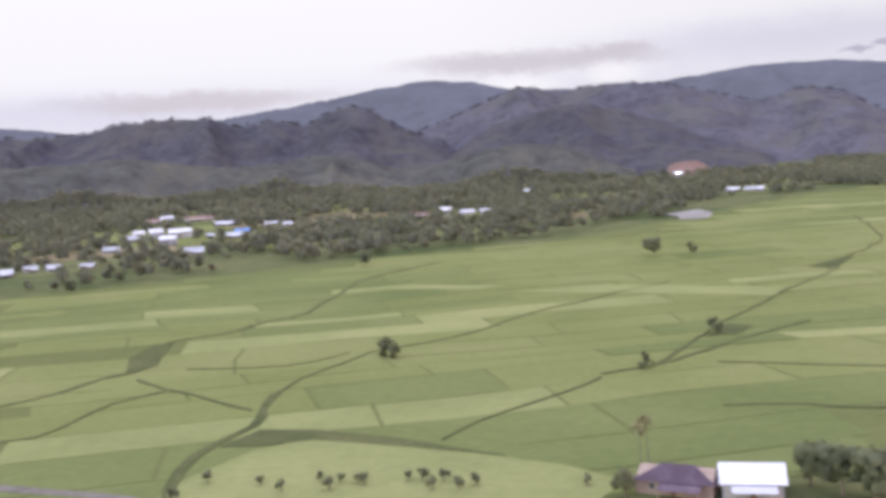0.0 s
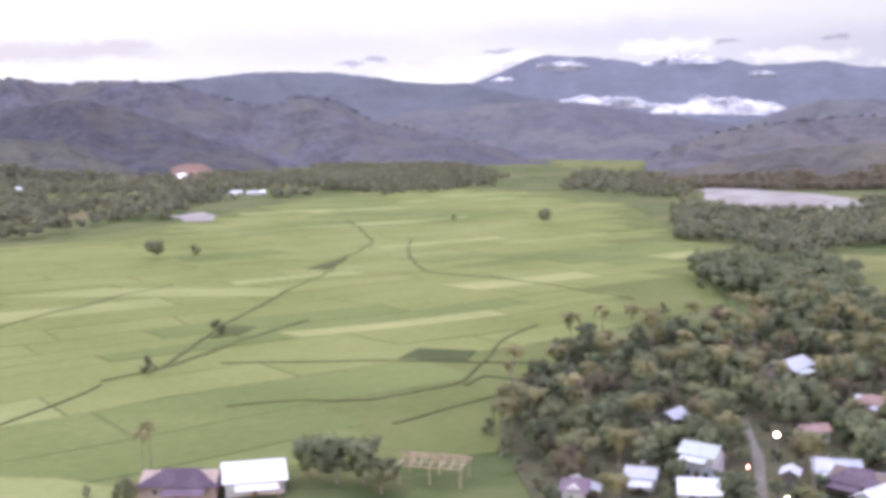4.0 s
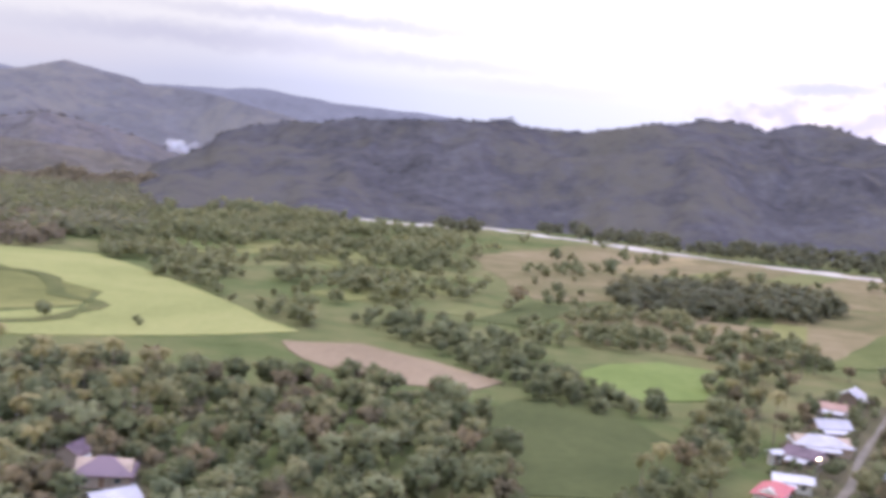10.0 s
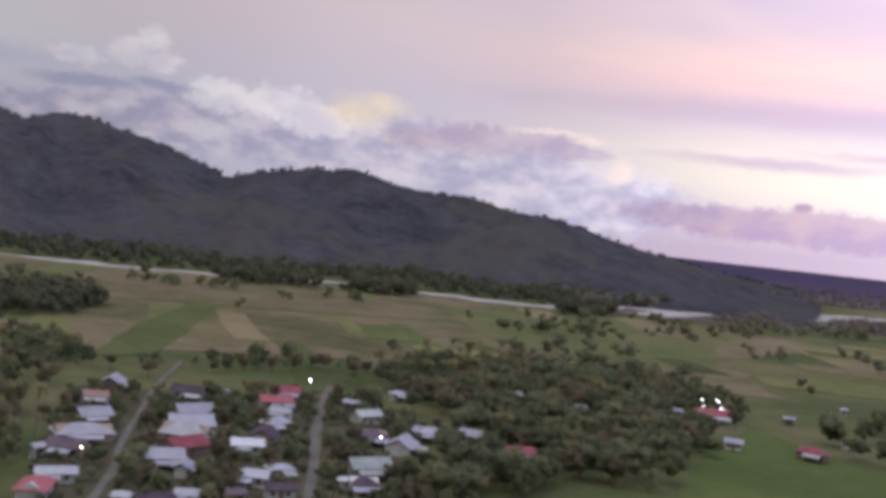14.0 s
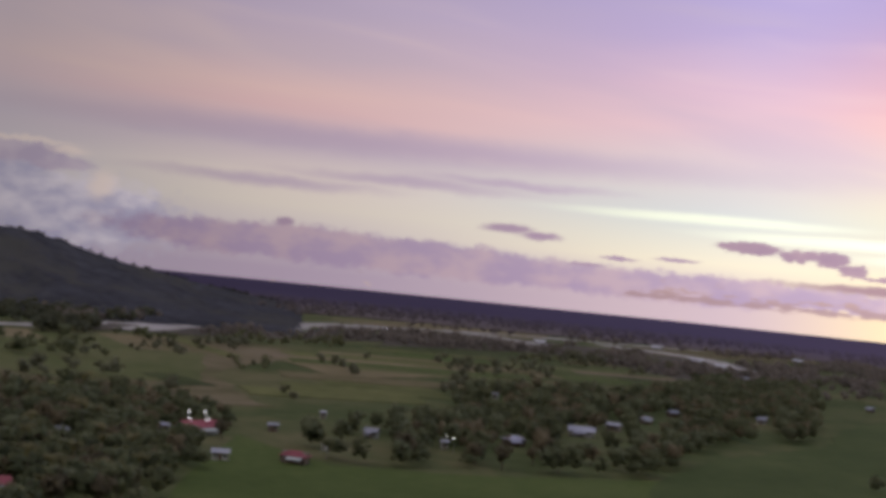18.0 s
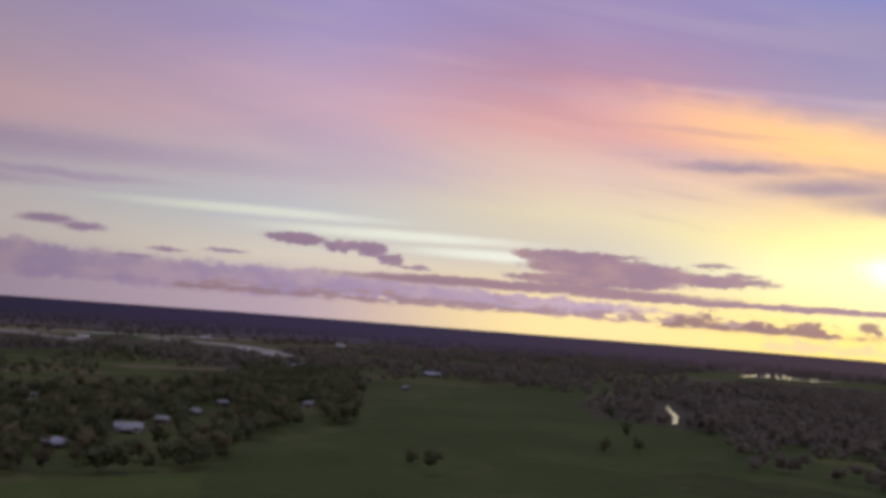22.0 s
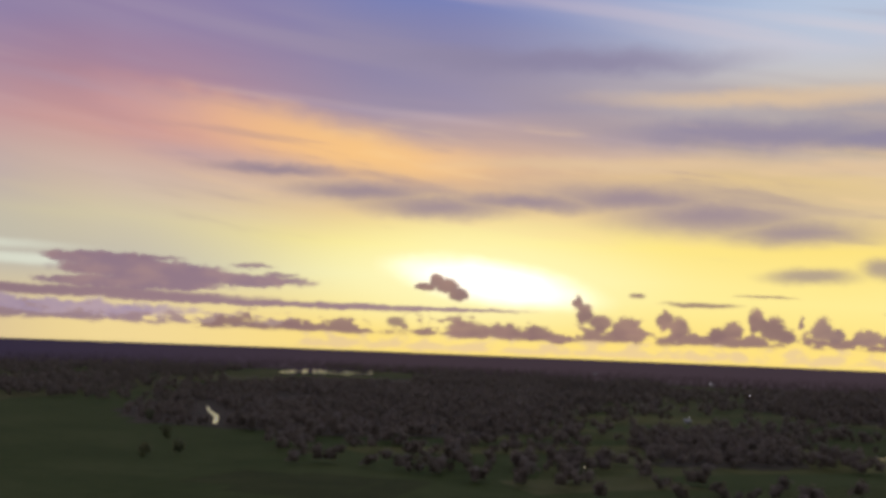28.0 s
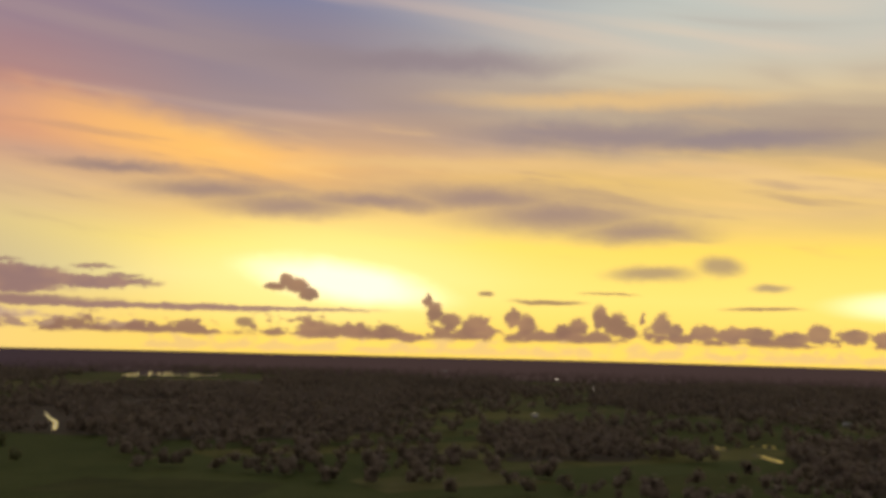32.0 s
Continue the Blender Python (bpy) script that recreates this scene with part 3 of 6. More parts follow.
def mesh_np(name, verts, faces, mat, smooth=False, normals=None):
    """A mesh from numpy arrays, all faces with the same number of corners; normals: one for each vertex, for foliage that shades as a mass."""
    me = bpy.data.meshes.new(name)
    k = faces.shape[1]
    me.vertices.add(len(verts))
    me.vertices.foreach_set("co", np.ascontiguousarray(verts, np.float32).ravel())
    me.loops.add(faces.size)
    me.loops.foreach_set("vertex_index", np.ascontiguousarray(faces, np.int32).ravel())
    me.polygons.add(len(faces))
    me.polygons.foreach_set("loop_start", np.arange(0, faces.size, k, dtype=np.int32))
    me.polygons.foreach_set("loop_total", np.full(len(faces), k, np.int32))
    if smooth:
        me.polygons.foreach_set("use_smooth", np.ones(len(faces), bool))
    me.materials.append(mat)
    me.update(calc_edges=True)
    if normals is not None:
        me.attributes.new("custom_normal", "FLOAT_VECTOR", "POINT").data.foreach_set("vector", np.ascontiguousarray(normals, np.float32).ravel())
    return me


def thing(name, data, label, category, kind="", group="", m=None):
    ob = new(name, data)
    if m is not None:
        ob.matrix_world = m
    return tagged(ob, label, category, group, kind)


def child(name, data, parent, label="", m=None):
    ob = new(name, data)
    ob.parent = parent
    if m is not None:
        ob.matrix_basis = m
    return tagged(ob, label) if label else ob


def smooth_noise(x, y, seed=0, octaves=4, gain=0.5):
    """Fractal value noise on numpy arrays, about -1 to 1."""
    total, amp, norm = np.zeros_like(x, dtype=float), 1.0, 0.0
    for o in range(octaves):
        f = 2.0 ** o
        X, Y = x * f + 17.3 * o + seed * 3.7, y * f - 9.1 * o + seed * 5.3
        xi, yi = np.floor(X), np.floor(Y)
        u, v = X - xi, Y - yi
        u, v = u * u * (3 - 2 * u), v * v * (3 - 2 * v)

        def h(i, j):
            s = np.sin(i * 127.1 + j * 311.7 + seed * 74.7) * 43758.5453
            return (s - np.floor(s)) * 2 - 1
        total += amp * ((h(xi, yi) * (1 - u) + h(xi + 1, yi) * u) * (1 - v) + (h(xi, yi + 1) * (1 - u) + h(xi + 1, yi + 1) * u) * v)
        norm += amp
        amp *= gain
    return total / norm


# ---------------------------------------------------------------- ground and hills
def ground_sheet():
    rings = np.concatenate([[0.02], np.geomspace(20, 4900, 90)])
    turns = np.linspace(0, 2 * np.pi, 241)[:-1]
    R, A = np.meshgrid(rings, turns, indexing="ij")
    X, Y = R * np.sin(A), R * np.cos(A)
    Z = 0.12 * smooth_noise(X / 60, Y / 60, 3) - 0.15
    verts = np.stack([X, Y, Z], -1).reshape(-1, 3)
    i, j = np.meshgrid(np.arange(len(rings) - 1), np.arange(240), indexing="ij")
    k = (j + 1) % 240
    faces = np.stack([i * 240 + j, i * 240 + k, (i + 1) * 240 + k, (i + 1) * 240 + j], -1).reshape(-1, 4)
    # the small hole in the middle is closed by quads across it
    cap = [[q, q + 1, 238 - q, 239 - q] for q in range(119)]
    faces = np.concatenate([faces[:, ::-1], np.array(cap)])
    tagged(new("ground", mesh_np("ground", verts, faces, GROUND, True)), "rough green and olive grassland of a flat valley", "ground", kind="structure")


ground_sheet()


def ridge(name, label, skyline, crest, foot, mat, seed, rough=0.14, step=0.12, lumps=3.0, knoll=0.0, kind="structure"):
    """A range of hills: skyline is (az, degrees up), crest and foot are distances (near foot, crest line)."""
    a = np.array([p[0] for p in skyline], float)
    e = np.array([p[1] for p in skyline], float)
    az = np.arange(a[0], a[-1] + step, step)
    # a soft curve through the given heights
    el = np.interp(az, a, e)
    k = max(3, int(0.5 / step))
    pad = np.pad(el, k, mode="edge")
    el = np.convolve(pad, np.hanning(2 * k + 1) / np.hanning(2 * k + 1).sum(), "valid")
    # knobs and dips along the crest
    el = el + 0.075 * smooth_noise(az / 0.9, az * 0 + seed, seed + 31, 3, 0.6) * np.clip(el + 1, 0, 1)
    top = EYE_HEIGHT + crest * np.tan(np.radians(el))
    top = np.maximum(top, -2.0)
    rows = 130
    s = np.concatenate([np.linspace(0, 1, rows), 1 + np.linspace(0.04, 0.5, 10)])
    S, AZ_ = np.meshgrid(s, az, indexing="ij")
    TOP = np.broadcast_to(top, S.shape)
    width = crest - foot
    spur = smooth_noise(AZ_ / 4.0, S * 0.8, seed, 3)
    R = foot + width * S + 0.12 * width * spur * (1 - np.clip(S, 0, 1))
    shape = np.where(S <= 1, np.sin(np.clip(S, 0, 1) * np.pi / 2) ** 1.35, 1 - (S - 1) * 1.6)
    X, Y = R * np.sin(np.radians(AZ_)), R * np.cos(np.radians(AZ_))
    scale = width / 3.2
    bump = smooth_noise(X / scale, Y / scale, seed + 5, 4) * rough * np.sin(np.clip(S, 0, 1) * np.pi)
    # spurs that run down to the valley, with gullies between them
    along = np.radians(AZ_) * crest / (width * 0.36) + 0.5 * smooth_noise(AZ_ / 3.0, S * 2.0, seed + 2, 2)
    spurs = 1 - 2 * np.sqrt(smooth_noise(along, S * 0.9, seed + 13, 2, 0.35) ** 2 + 0.012)
    bump = bump + (spurs - 0.35) * rough * 1.5 * np.sin(np.clip(S, 0, 1) * np.pi) ** 0.8
    # rounded knolls one behind the other, then the canopy
    knolls = (1 - np.abs(smooth_noise(X / 210, Y / 210, seed + 21, 3, 0.5)) * 2.2) * knoll * np.sin(np.clip(S, 0, 1) * np.pi) ** 0.7
    canopy = (1 - np.abs(smooth_noise(X / 40, Y / 40, seed + 9, 3, 0.7)) * 2 - 0.4) * lumps * 2.1 * np.clip(S * 6, 0, 1) * np.clip((1.25 - S) * 2.5, 0.4, 1)
    Z = TOP * (shape + bump) + canopy + np.minimum(knolls, TOP * 0.5)
    # no knoll stands out over the skyline
    reach = np.hypot(X, Y)
    Z = np.minimum(Z, EYE_HEIGHT + (TOP - EYE_HEIGHT) * reach / crest + 2.0)
    Z = np.where(S <= 0.001, -3.0, Z)
    Z[-1] = np.minimum(Z[-1], -3)
    verts = np.stack([X, Y, Z], -1).reshape(-1, 3)
    n, m = S.shape
    i, j = np.meshgrid(np.arange(n - 1), np.arange(m - 1), indexing="ij")
    faces = np.stack([i * m + j, (i + 1) * m + j, (i + 1) * m + j + 1, i * m + j + 1], -1).reshape(-1, 4)[:, ::-1]
    ob = thing(name, mesh_np(name, verts, faces, mat, True), label, "hill", kind)
    return ob, verts.reshape(n, m, 3)


# skylines: bearing, degrees above level
LAST = [(22, 1.5), (25, 2.0), (27.4, 2.7), (28.8, 3.26), (30.2, 3.85), (31, 4.0), (33.6, 3.85), (34.8, 3.7), (35.9, 3.5), (37.7, 3.75), (40, 3.65), (41.5, 3.25), (44.7, 3.42), (46.4, 3.05), (50.5, 2.95), (53.3, 2.8), (54.4, 3.2), (55.8, 2.9), (60, 2.5), (67.4, 2.7), (69.1, 2.88), (70.9, 2.65), (73.3, 2.4), (77.6, 2.3), (80, 2.0), (84, 1.7), (90, 1.0)]
MID = [(-40, 2.0), (-27, 1.5), (-22, 2.1), (-17, 1.5), (-10.5, 2.1), (-6, 2.7), (-3, 3.2), (-0.2, 3.5), (2, 3.3), (3.8, 2.8), (8, 2.6), (12, 2.8), (15.7, 3.2), (20, 3.25), (24.7, 2.6), (27, 2.6), (30, 1.9), (34, 1.3), (38, 0.5), (42, 0.0), (46, -0.6), (48, -1.2)]
INNER = [(17, -1.4), (20, 0.1), (24, 1.2), (27.9, 1.55), (32, 1.65), (35, 1.2), (38, 0.7), (41, 0.25), (44, 0.0), (48, -0.4), (51, -1.4)]
HUMP = [(32.4, -1.8), (33.2, -0.93), (33.65, -0.3), (34.8, 0.12), (36.5, -0.08), (38.6, -0.54), (40, -1.3)]
KNOLLS = [(-60, 1.3), (-40, 1.5), (-30, 1.3), (-21.6, 1.5), (-19.5, 1.4), (-17.7, 1.6), (-16.3, 1.94), (-13.8, 2.1), (-11.3, 2.0), (-10.2, 1.5), (-8.5, 1.85), (-6.8, 1.47), (-5.9, 2.0), (-4.4, 2.42), (-3, 1.85), (-1.55, 0.9), (0.2, 0.3), (1.5, -0.6), (3, -1.6)]
NEAR_LEFT = [(-8, -1.2), (-6, -0.3), (-3, 0.4), (-1.5, 0.8), (0.2, 1.2), (2, 2.0), (3.4, 2.5), (4.5, 2.9), (6, 2.5), (8, 2.7), (10, 2.8), (12, 2.5), (13, 2.3), (15, 1.7), (16, 1.5), (17.2, 1.56), (17.8, 1.85), (19, 1.95), (20.4, 1.6), (21.3, 1.0), (22.4, 0.6), (24.1, 0.26), (25.8, -0.16), (28, -0.6), (31, -1.5)]
SPUR = [(-3, -1.5), (0.1, -0.8), (1.6, 0.2), (2.7, 0.95), (4.4, 1.45), (7.3, 1.85), (9.6, 1.36), (11.9, 0.57), (13.6, -0.22), (15.1, -0.56), (17, -1.4)]
LOWER = [(-45, 0.0), (-21.7, 0.15), (-19, 0.13), (-16.4, 0.26), (-13.7, -0.03), (-11, -0.48), (-8, -0.35), (-6.3, 0.0), (-4.5, -0.25), (-2.2, -0.96), (0.1, -0.8), (2.2, -0.33), (4.3, 0.0), (6.6, -0.33), (8.3, -1.1), (10, -1.7)]
RIGHT = [(37, -1.4), (40.5, 0.2), (42.9, 1.1), (44.6, 1.55), (47, 1.5), (49.7, 1.2), (50.4, 1.2), (52.3, 1.72), (54.5, 2.15), (56.4, 2.65), (58.1, 2.95), (59.5, 3.4), (61, 3.05), (62.4, 2.9), (63.3, 2.55), (66.8, 2.35), (68, 2.0), (69.8, 1.7), (73, 1.0), (77, 0.0), (80, -1.4)]
FOOTHILL = [(36, -1.4), (38.3, -0.4), (40, -0.07), (41.8, 0.26), (43.6, 0.44), (45.6, 0.6), (47.7, 0.65), (49.4, 0.8), (50.5, 0.68), (52.3, 0.12), (54.8, 0.25), (56.7, 0.3), (58.3, 0.68), (60, 0.47), (61.1, 0.32), (63.4, -0.2), (65.3, -0.87), (68, -1.6), (72, -2.6)]
LOWFOOT = [(36, -2.3), (41.3, -1.22), (43.3, -0.88), (46.2, -0.67), (49.2, -0.76), (52, -1.0), (56.2, -0.6), (61.6, -1.0), (65, -1.5), (68.3, -1.56), (71.3, -2.24), (75, -2.8)]
SOUTH = [(61, -2.5), (64, -1.4), (66.4, -0.4), (67, 0.35), (68.4, 0.8), (70.1, 1.2), (72.3, 1.32), (73.5, 1.65), (76, 1.78), (78, 1.95), (80.8, 2.08), (81.9, 2.28), (82.6, 1.95), (85.8, 1.88), (87.5, 2.22), (89.1, 2.62), (90.3, 2.58), (91.2, 2.92), (93.8, 2.97), (94.7, 2.58), (95.4, 2.82), (96.2, 3.08), (98.1, 3.02), (100.6, 2.37), (102.1, 1.82), (104.1, 1.17), (104.7, 0.86), (106, 1.22), (108, 1.62), (109.35, 1.92), (110, 1.78), (110.9, 2.0), (111.8, 1.83), (112.6, 1.48), (115, 1.18), (117.4, 1.18), (119.5, 0.66), (121.5, 0.58), (123.4, 0.12), (125, -0.3), (126.8, -0.68), (129.7, -1.2), (132, -1.55), (135, -1.9), (138, -2.6)]

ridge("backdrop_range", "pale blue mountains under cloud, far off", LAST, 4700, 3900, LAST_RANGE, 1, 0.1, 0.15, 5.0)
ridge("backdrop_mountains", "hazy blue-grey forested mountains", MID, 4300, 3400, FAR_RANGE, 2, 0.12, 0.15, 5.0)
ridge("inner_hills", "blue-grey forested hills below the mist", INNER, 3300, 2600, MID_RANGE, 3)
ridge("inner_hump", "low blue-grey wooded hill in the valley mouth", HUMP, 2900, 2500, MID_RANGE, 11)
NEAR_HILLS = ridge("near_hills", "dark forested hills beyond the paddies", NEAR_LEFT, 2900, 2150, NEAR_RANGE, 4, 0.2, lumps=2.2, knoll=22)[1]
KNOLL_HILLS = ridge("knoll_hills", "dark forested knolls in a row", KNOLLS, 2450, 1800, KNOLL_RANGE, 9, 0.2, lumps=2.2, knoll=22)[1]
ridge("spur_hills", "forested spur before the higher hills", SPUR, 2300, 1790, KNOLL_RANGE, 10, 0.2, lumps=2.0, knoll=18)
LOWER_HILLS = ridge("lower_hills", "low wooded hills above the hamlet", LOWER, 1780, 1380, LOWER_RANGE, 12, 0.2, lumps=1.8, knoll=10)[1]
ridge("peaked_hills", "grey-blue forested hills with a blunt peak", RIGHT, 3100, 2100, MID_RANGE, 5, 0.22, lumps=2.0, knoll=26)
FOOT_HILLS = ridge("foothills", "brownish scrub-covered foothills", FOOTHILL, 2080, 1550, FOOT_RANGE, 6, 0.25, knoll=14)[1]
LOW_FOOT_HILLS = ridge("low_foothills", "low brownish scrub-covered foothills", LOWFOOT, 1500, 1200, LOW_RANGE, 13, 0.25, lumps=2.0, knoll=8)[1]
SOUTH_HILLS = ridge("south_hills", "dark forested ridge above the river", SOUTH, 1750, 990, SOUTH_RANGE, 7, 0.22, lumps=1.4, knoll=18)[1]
# plain hills that close the place on the side nobody looks at
ridge("rear_hills", "dark forested hills behind the village", [(205 + 15, -0.6), (240, 0.8), (270, 1.5), (300, 1.6)], 3500, 2400, HILL, 8, 0.15, 0.5)


def mist_bank(az0, az1, el0, el1, r, seed, mat=None, height=34):
    """A bank of cloud lying in a valley: a long lumpy loaf."""
    verts, faces = [], []
    n, m = 60, 14
    for i in range(n):
        u = i / (n - 1)
        az = az0 + (az1 - az0) * u
        e = el0 + (el1 - el0) * u
        h = height * math.sin(math.pi * u) ** 0.6 * (1 + 0.5 * noise.noise((u * 7, seed, 0)))
        for j in range(m):
            w = math.pi * j / (m - 1)
            k = 1 + 0.25 * noise.noise((u * 18, w * 2, seed))
            verts.append(at(az, r - math.cos(w) * 120, EYE_HEIGHT + r * math.tan(radians(e)) + math.sin(w) * h * k - 14))
    for i in range(n - 1):
        for j in range(m - 1):
            faces.append((i * m + j, i * m + j + 1, (i + 1) * m + j + 1, (i + 1) * m + j))
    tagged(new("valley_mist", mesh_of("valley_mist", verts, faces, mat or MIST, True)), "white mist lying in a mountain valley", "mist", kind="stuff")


mist_bank(36.2, 43.6, 1.2, 1.0, 3500, 1, height=52)
mist_bank(31.6, 37.4, 1.85, 1.35, 3550, 2, height=30)
mist_bank(29.4, 31.8, 1.62, 1.6, 3600, 3, height=14)
# scraps of cloud on the far peaks
mist_bank(30.4, 33.2, 3.6, 3.55, 3850, 5, height=22)
mist_bank(28.0, 29.4, 2.85, 2.9, 3850, 6, height=16)
mist_bank(41.0, 42.4, 3.0, 3.0, 3850, 7, height=14)
mist_bank(35.6, 40.5, 3.5, 3.55, 4650, 8, height=40)
mist_bank(63.6, 66.6, -0.62, -0.66, 2150, 4, SMOKE)


def bare_slope():
    """A scar of red earth on the foot of the hills, as a low lumpy fan."""
    verts, faces = [], []
    for i in range(13):
        for j in range(7):
            u, v = i / 12, j / 6
            spread_ = 0.5 + 0.5 * math.sin(math.pi * u) ** 0.5 * (0.7 + 0.3 * noise.noise((u * 5, v * 3, 2)))
            az = 12.7 + (u - 0.5) * 2.0
            verts.append(at(az, 1700 + 90 * v, -2 + 24 * v * spread_ + 1.5 * noise.noise((u * 9, v * 9, 4))))
    for i in range(12):
        for j in range(6):
            faces.append((i * 7 + j, (i + 1) * 7 + j, (i + 1) * 7 + j + 1, i * 7 + j + 1))
    tagged(new("earth_scar", mesh_of("earth_scar", verts, faces, RED_EARTH, True)), "reddish bare earth slope below the hills", "slope", kind="structure")


bare_slope()


# ---------------------------------------------------------------- fields
def blanket(name, outline, mat, label, category="field", z=0.05, wobble=3.0, kind="structure", seed=0):
    """A field as a low slab with slightly wandering edges: outline is (az, r) corners."""
    pts = [at(a, r) for a, r in outline]
    ring = []
    for k, p in enumerate(pts):
        q = pts[(k + 1) % len(pts)]
        n = max(2, int((q - p).length / 12))
        for i in range(n):
            v = p.lerp(q, i / n)
            ring.append(v + Vector((noise.noise((v.x / 25, v.y / 25, seed)), noise.noise((v.y / 25, v.x / 25, seed + 7)), 0)) * wobble)
    bm = bmesh.new()
    top = [bm.verts.new((v.x, v.y, z)) for v in ring]
    low = [bm.verts.new((v.x, v.y, -0.5)) for v in ring]
    f = bm.faces.new(top)
    f.normal_update()
    if f.normal.z < 0:
        f.normal_flip()
    for i in range(len(ring)):
        j = (i + 1) % len(ring)
        bm.faces.new((top[i], top[j], low[j], low[i]))
    bmesh.ops.triangulate(bm, faces=[f])
    me = bpy.data.meshes.new(name)
    bm.to_mesh(me)
    bm.free()
    me.materials.append(mat)
    return thing(name, me, label, category, kind)


def ribbon(name, line, width, mat, label, category, z=0.3, kind="structure", wobble=1.5, crown=0.15, uneven=0.0):
    """A strip of ground along a line of (az, r) points: a road, a channel, a river."""
    pts = [at(a, r) for a, r in line]
    path = []
    for k in range(len(pts) - 1):
        p0, p1, p2, p3 = pts[max(k - 1, 0)], pts[k], pts[k + 1], pts[min(k + 2, len(pts) - 1)]
        n = max(2, int((p2 - p1).length / 8))
        for i in range(n):
            t = i / n
            path.append(0.5 * ((2 * p1) + (p2 - p0) * t + (2 * p0 - 5 * p1 + 4 * p2 - p3) * t * t + (3 * p1 - p0 - 3 * p2 + p3) * t ** 3))
    path.append(pts[-1])
    verts, faces = [], []
    for k, p in enumerate(path):
        d = (path[min(k + 1, len(path) - 1)] - path[max(k - 1, 0)]).normalized()
        side = Vector((d.y, -d.x, 0))
        w = width * max(0.3, 1 + 0.6 * noise.noise((p.x / 14, p.y / 14, 1)) + uneven * noise.noise((p.x / 75, p.y / 75, 4)))
        mid = p + side * wobble * noise.noise((p.x / 20, p.y / 20, 5))
        for s, h in ((-0.5, -0.4), (-0.42, z), (0, z + crown), (0.42, z), (0.5, -0.4)):
            v = mid + side * w * s
            verts.append((v.x, v.y, h))
    for k in range(len(path) - 1):
        for j in range(4):
            faces.append((k * 5 + j, k * 5 + j + 1, k * 5 + j + 6, k * 5 + j + 5))
    return tagged(new(name, mesh_of(name, verts, faces, mat)), label, category, kind=kind)


def inside(p, poly):
    hit = False
    for k in range(len(poly)):
        a, b = poly[k], poly[(k + 1) % len(poly)]
        if (a[1] > p[1]) != (b[1] > p[1]) and p[0] < (b[0] - a[0]) * (p[1] - a[1]) / (b[1] - a[1]) + a[0]:
            hit = not hit
    return hit


def paddies(outline, turn, across, along, mat, label, seed, gap=0.42):
    """A plain of rice plots parted by low banks, each plot a piece of its own."""
    rnd = random.Random(seed)
    poly = [at(a, r) for a, r in outline]
    field = tagged(new("rice_field"), label, "field", kind="structure")
    c, s = math.cos(radians(turn)), math.sin(radians(turn))
    loc = [(p.x * c + p.y * s, -p.x * s + p.y * c) for p in poly]
    x0, x1 = min(p[0] for p in loc), max(p[0] for p in loc)
    y = min(p[1] for p in loc)
    while y < max(p[1] for p in loc):
        h = along * rnd.uniform(0.6, 1.5)
        x = x0 - rnd.uniform(0, across)
        while x < x1:
            w = across * rnd.uniform(0.5, 1.8)
            mid = (x + w / 2, y + h / 2)
            sown = mat(rnd, (mid[0] * c - mid[1] * s, mid[0] * s + mid[1] * c))
            if sown and inside(mid, loc) and inside((x, y), loc) and inside((x + w, y), loc) and inside((x, y + h), loc) and inside((x + w, y + h), loc):
                ring = []
                for u, v in ((0, 0), (0.5, 0), (1, 0), (1, 1), (0.5, 1), (0, 1)):
                    px, py = x + u * w, y + v * h
                    # banks wander together, so that neighbours keep to one line
                    px, py = px + 9 * noise.noise((px / 70, py / 70, seed)), py + 8 * noise.noise((px / 80, py / 80, seed + 3))
                    cx, cy = mid[0] + 9 * noise.noise((mid[0] / 70, mid[1] / 70, seed)), mid[1] + 8 * noise.noise((mid[0] / 80, mid[1] / 80, seed + 3))
                    k = max(0.0, 1 - gap / max(math.hypot(px - cx, py - cy), 1))
                    px, py = cx + (px - cx) * k, cy + (py - cy) * k
                    ring.append((px * c - py * s, px * s + py * c))
                z = 0.06 + rnd.uniform(0, 0.12)
                k = len(ring)
                verts = [(a, b, z) for a, b in ring] + [(a, b, -0.4) for a, b in ring]
                faces = [tuple(range(k))] + [(i, i + k, (i + 1) % k + k, (i + 1) % k) for i in range(k)]
                child("plot", mesh_of("plot", verts, faces, sown), field)
            x += w
        y += h
    return field


PLAIN = [(-40, 180), (-32, 360), (-24, 558), (-11.4, 582), (-2.4, 630), (6, 672), (12, 804), (17.8, 1044), (22.6, 1212), (27, 1236), (31, 1152), (35, 960), (37.4, 672),
         (41.5, 564), (39, 480), (40, 396), (34, 330), (31, 270), (28, 204), (18, 194), (0, 168), (-20, 144)]
RICE_DEEP = material("unripe_rice", [(0.082, 0.1, 0.036), (0.102, 0.118, 0.044), (0.126, 0.136, 0.055)], 0.012, 0.35, bump=0.15, bump_scale=2.0, per_object=0.1)


def sown_rice(rnd, place):
    """Younger, greener rice near the homes and in drifts; here and there a ripe plot."""
    drift = noise.noise((place[0] / 130, place[1] / 130, 2.0)) + (0.3 if math.hypot(*place) < 275 or place[0] < 0 else 0.0)
    if rnd.random() < 0.08:
        return RICE_LIGHT
    return RICE_DEEP if drift + rnd.uniform(-0.2, 0.2) > 0.3 else RICE


blanket("rice_plain", PLAIN, STUBBLE_BANK, "yellow-green rice plain below the hills", z=0.02, wobble=6)
paddies(PLAIN, 11, 62, 17, sown_rice, "yellow-green rice paddies parted by low grassy banks", 5, 0.5)
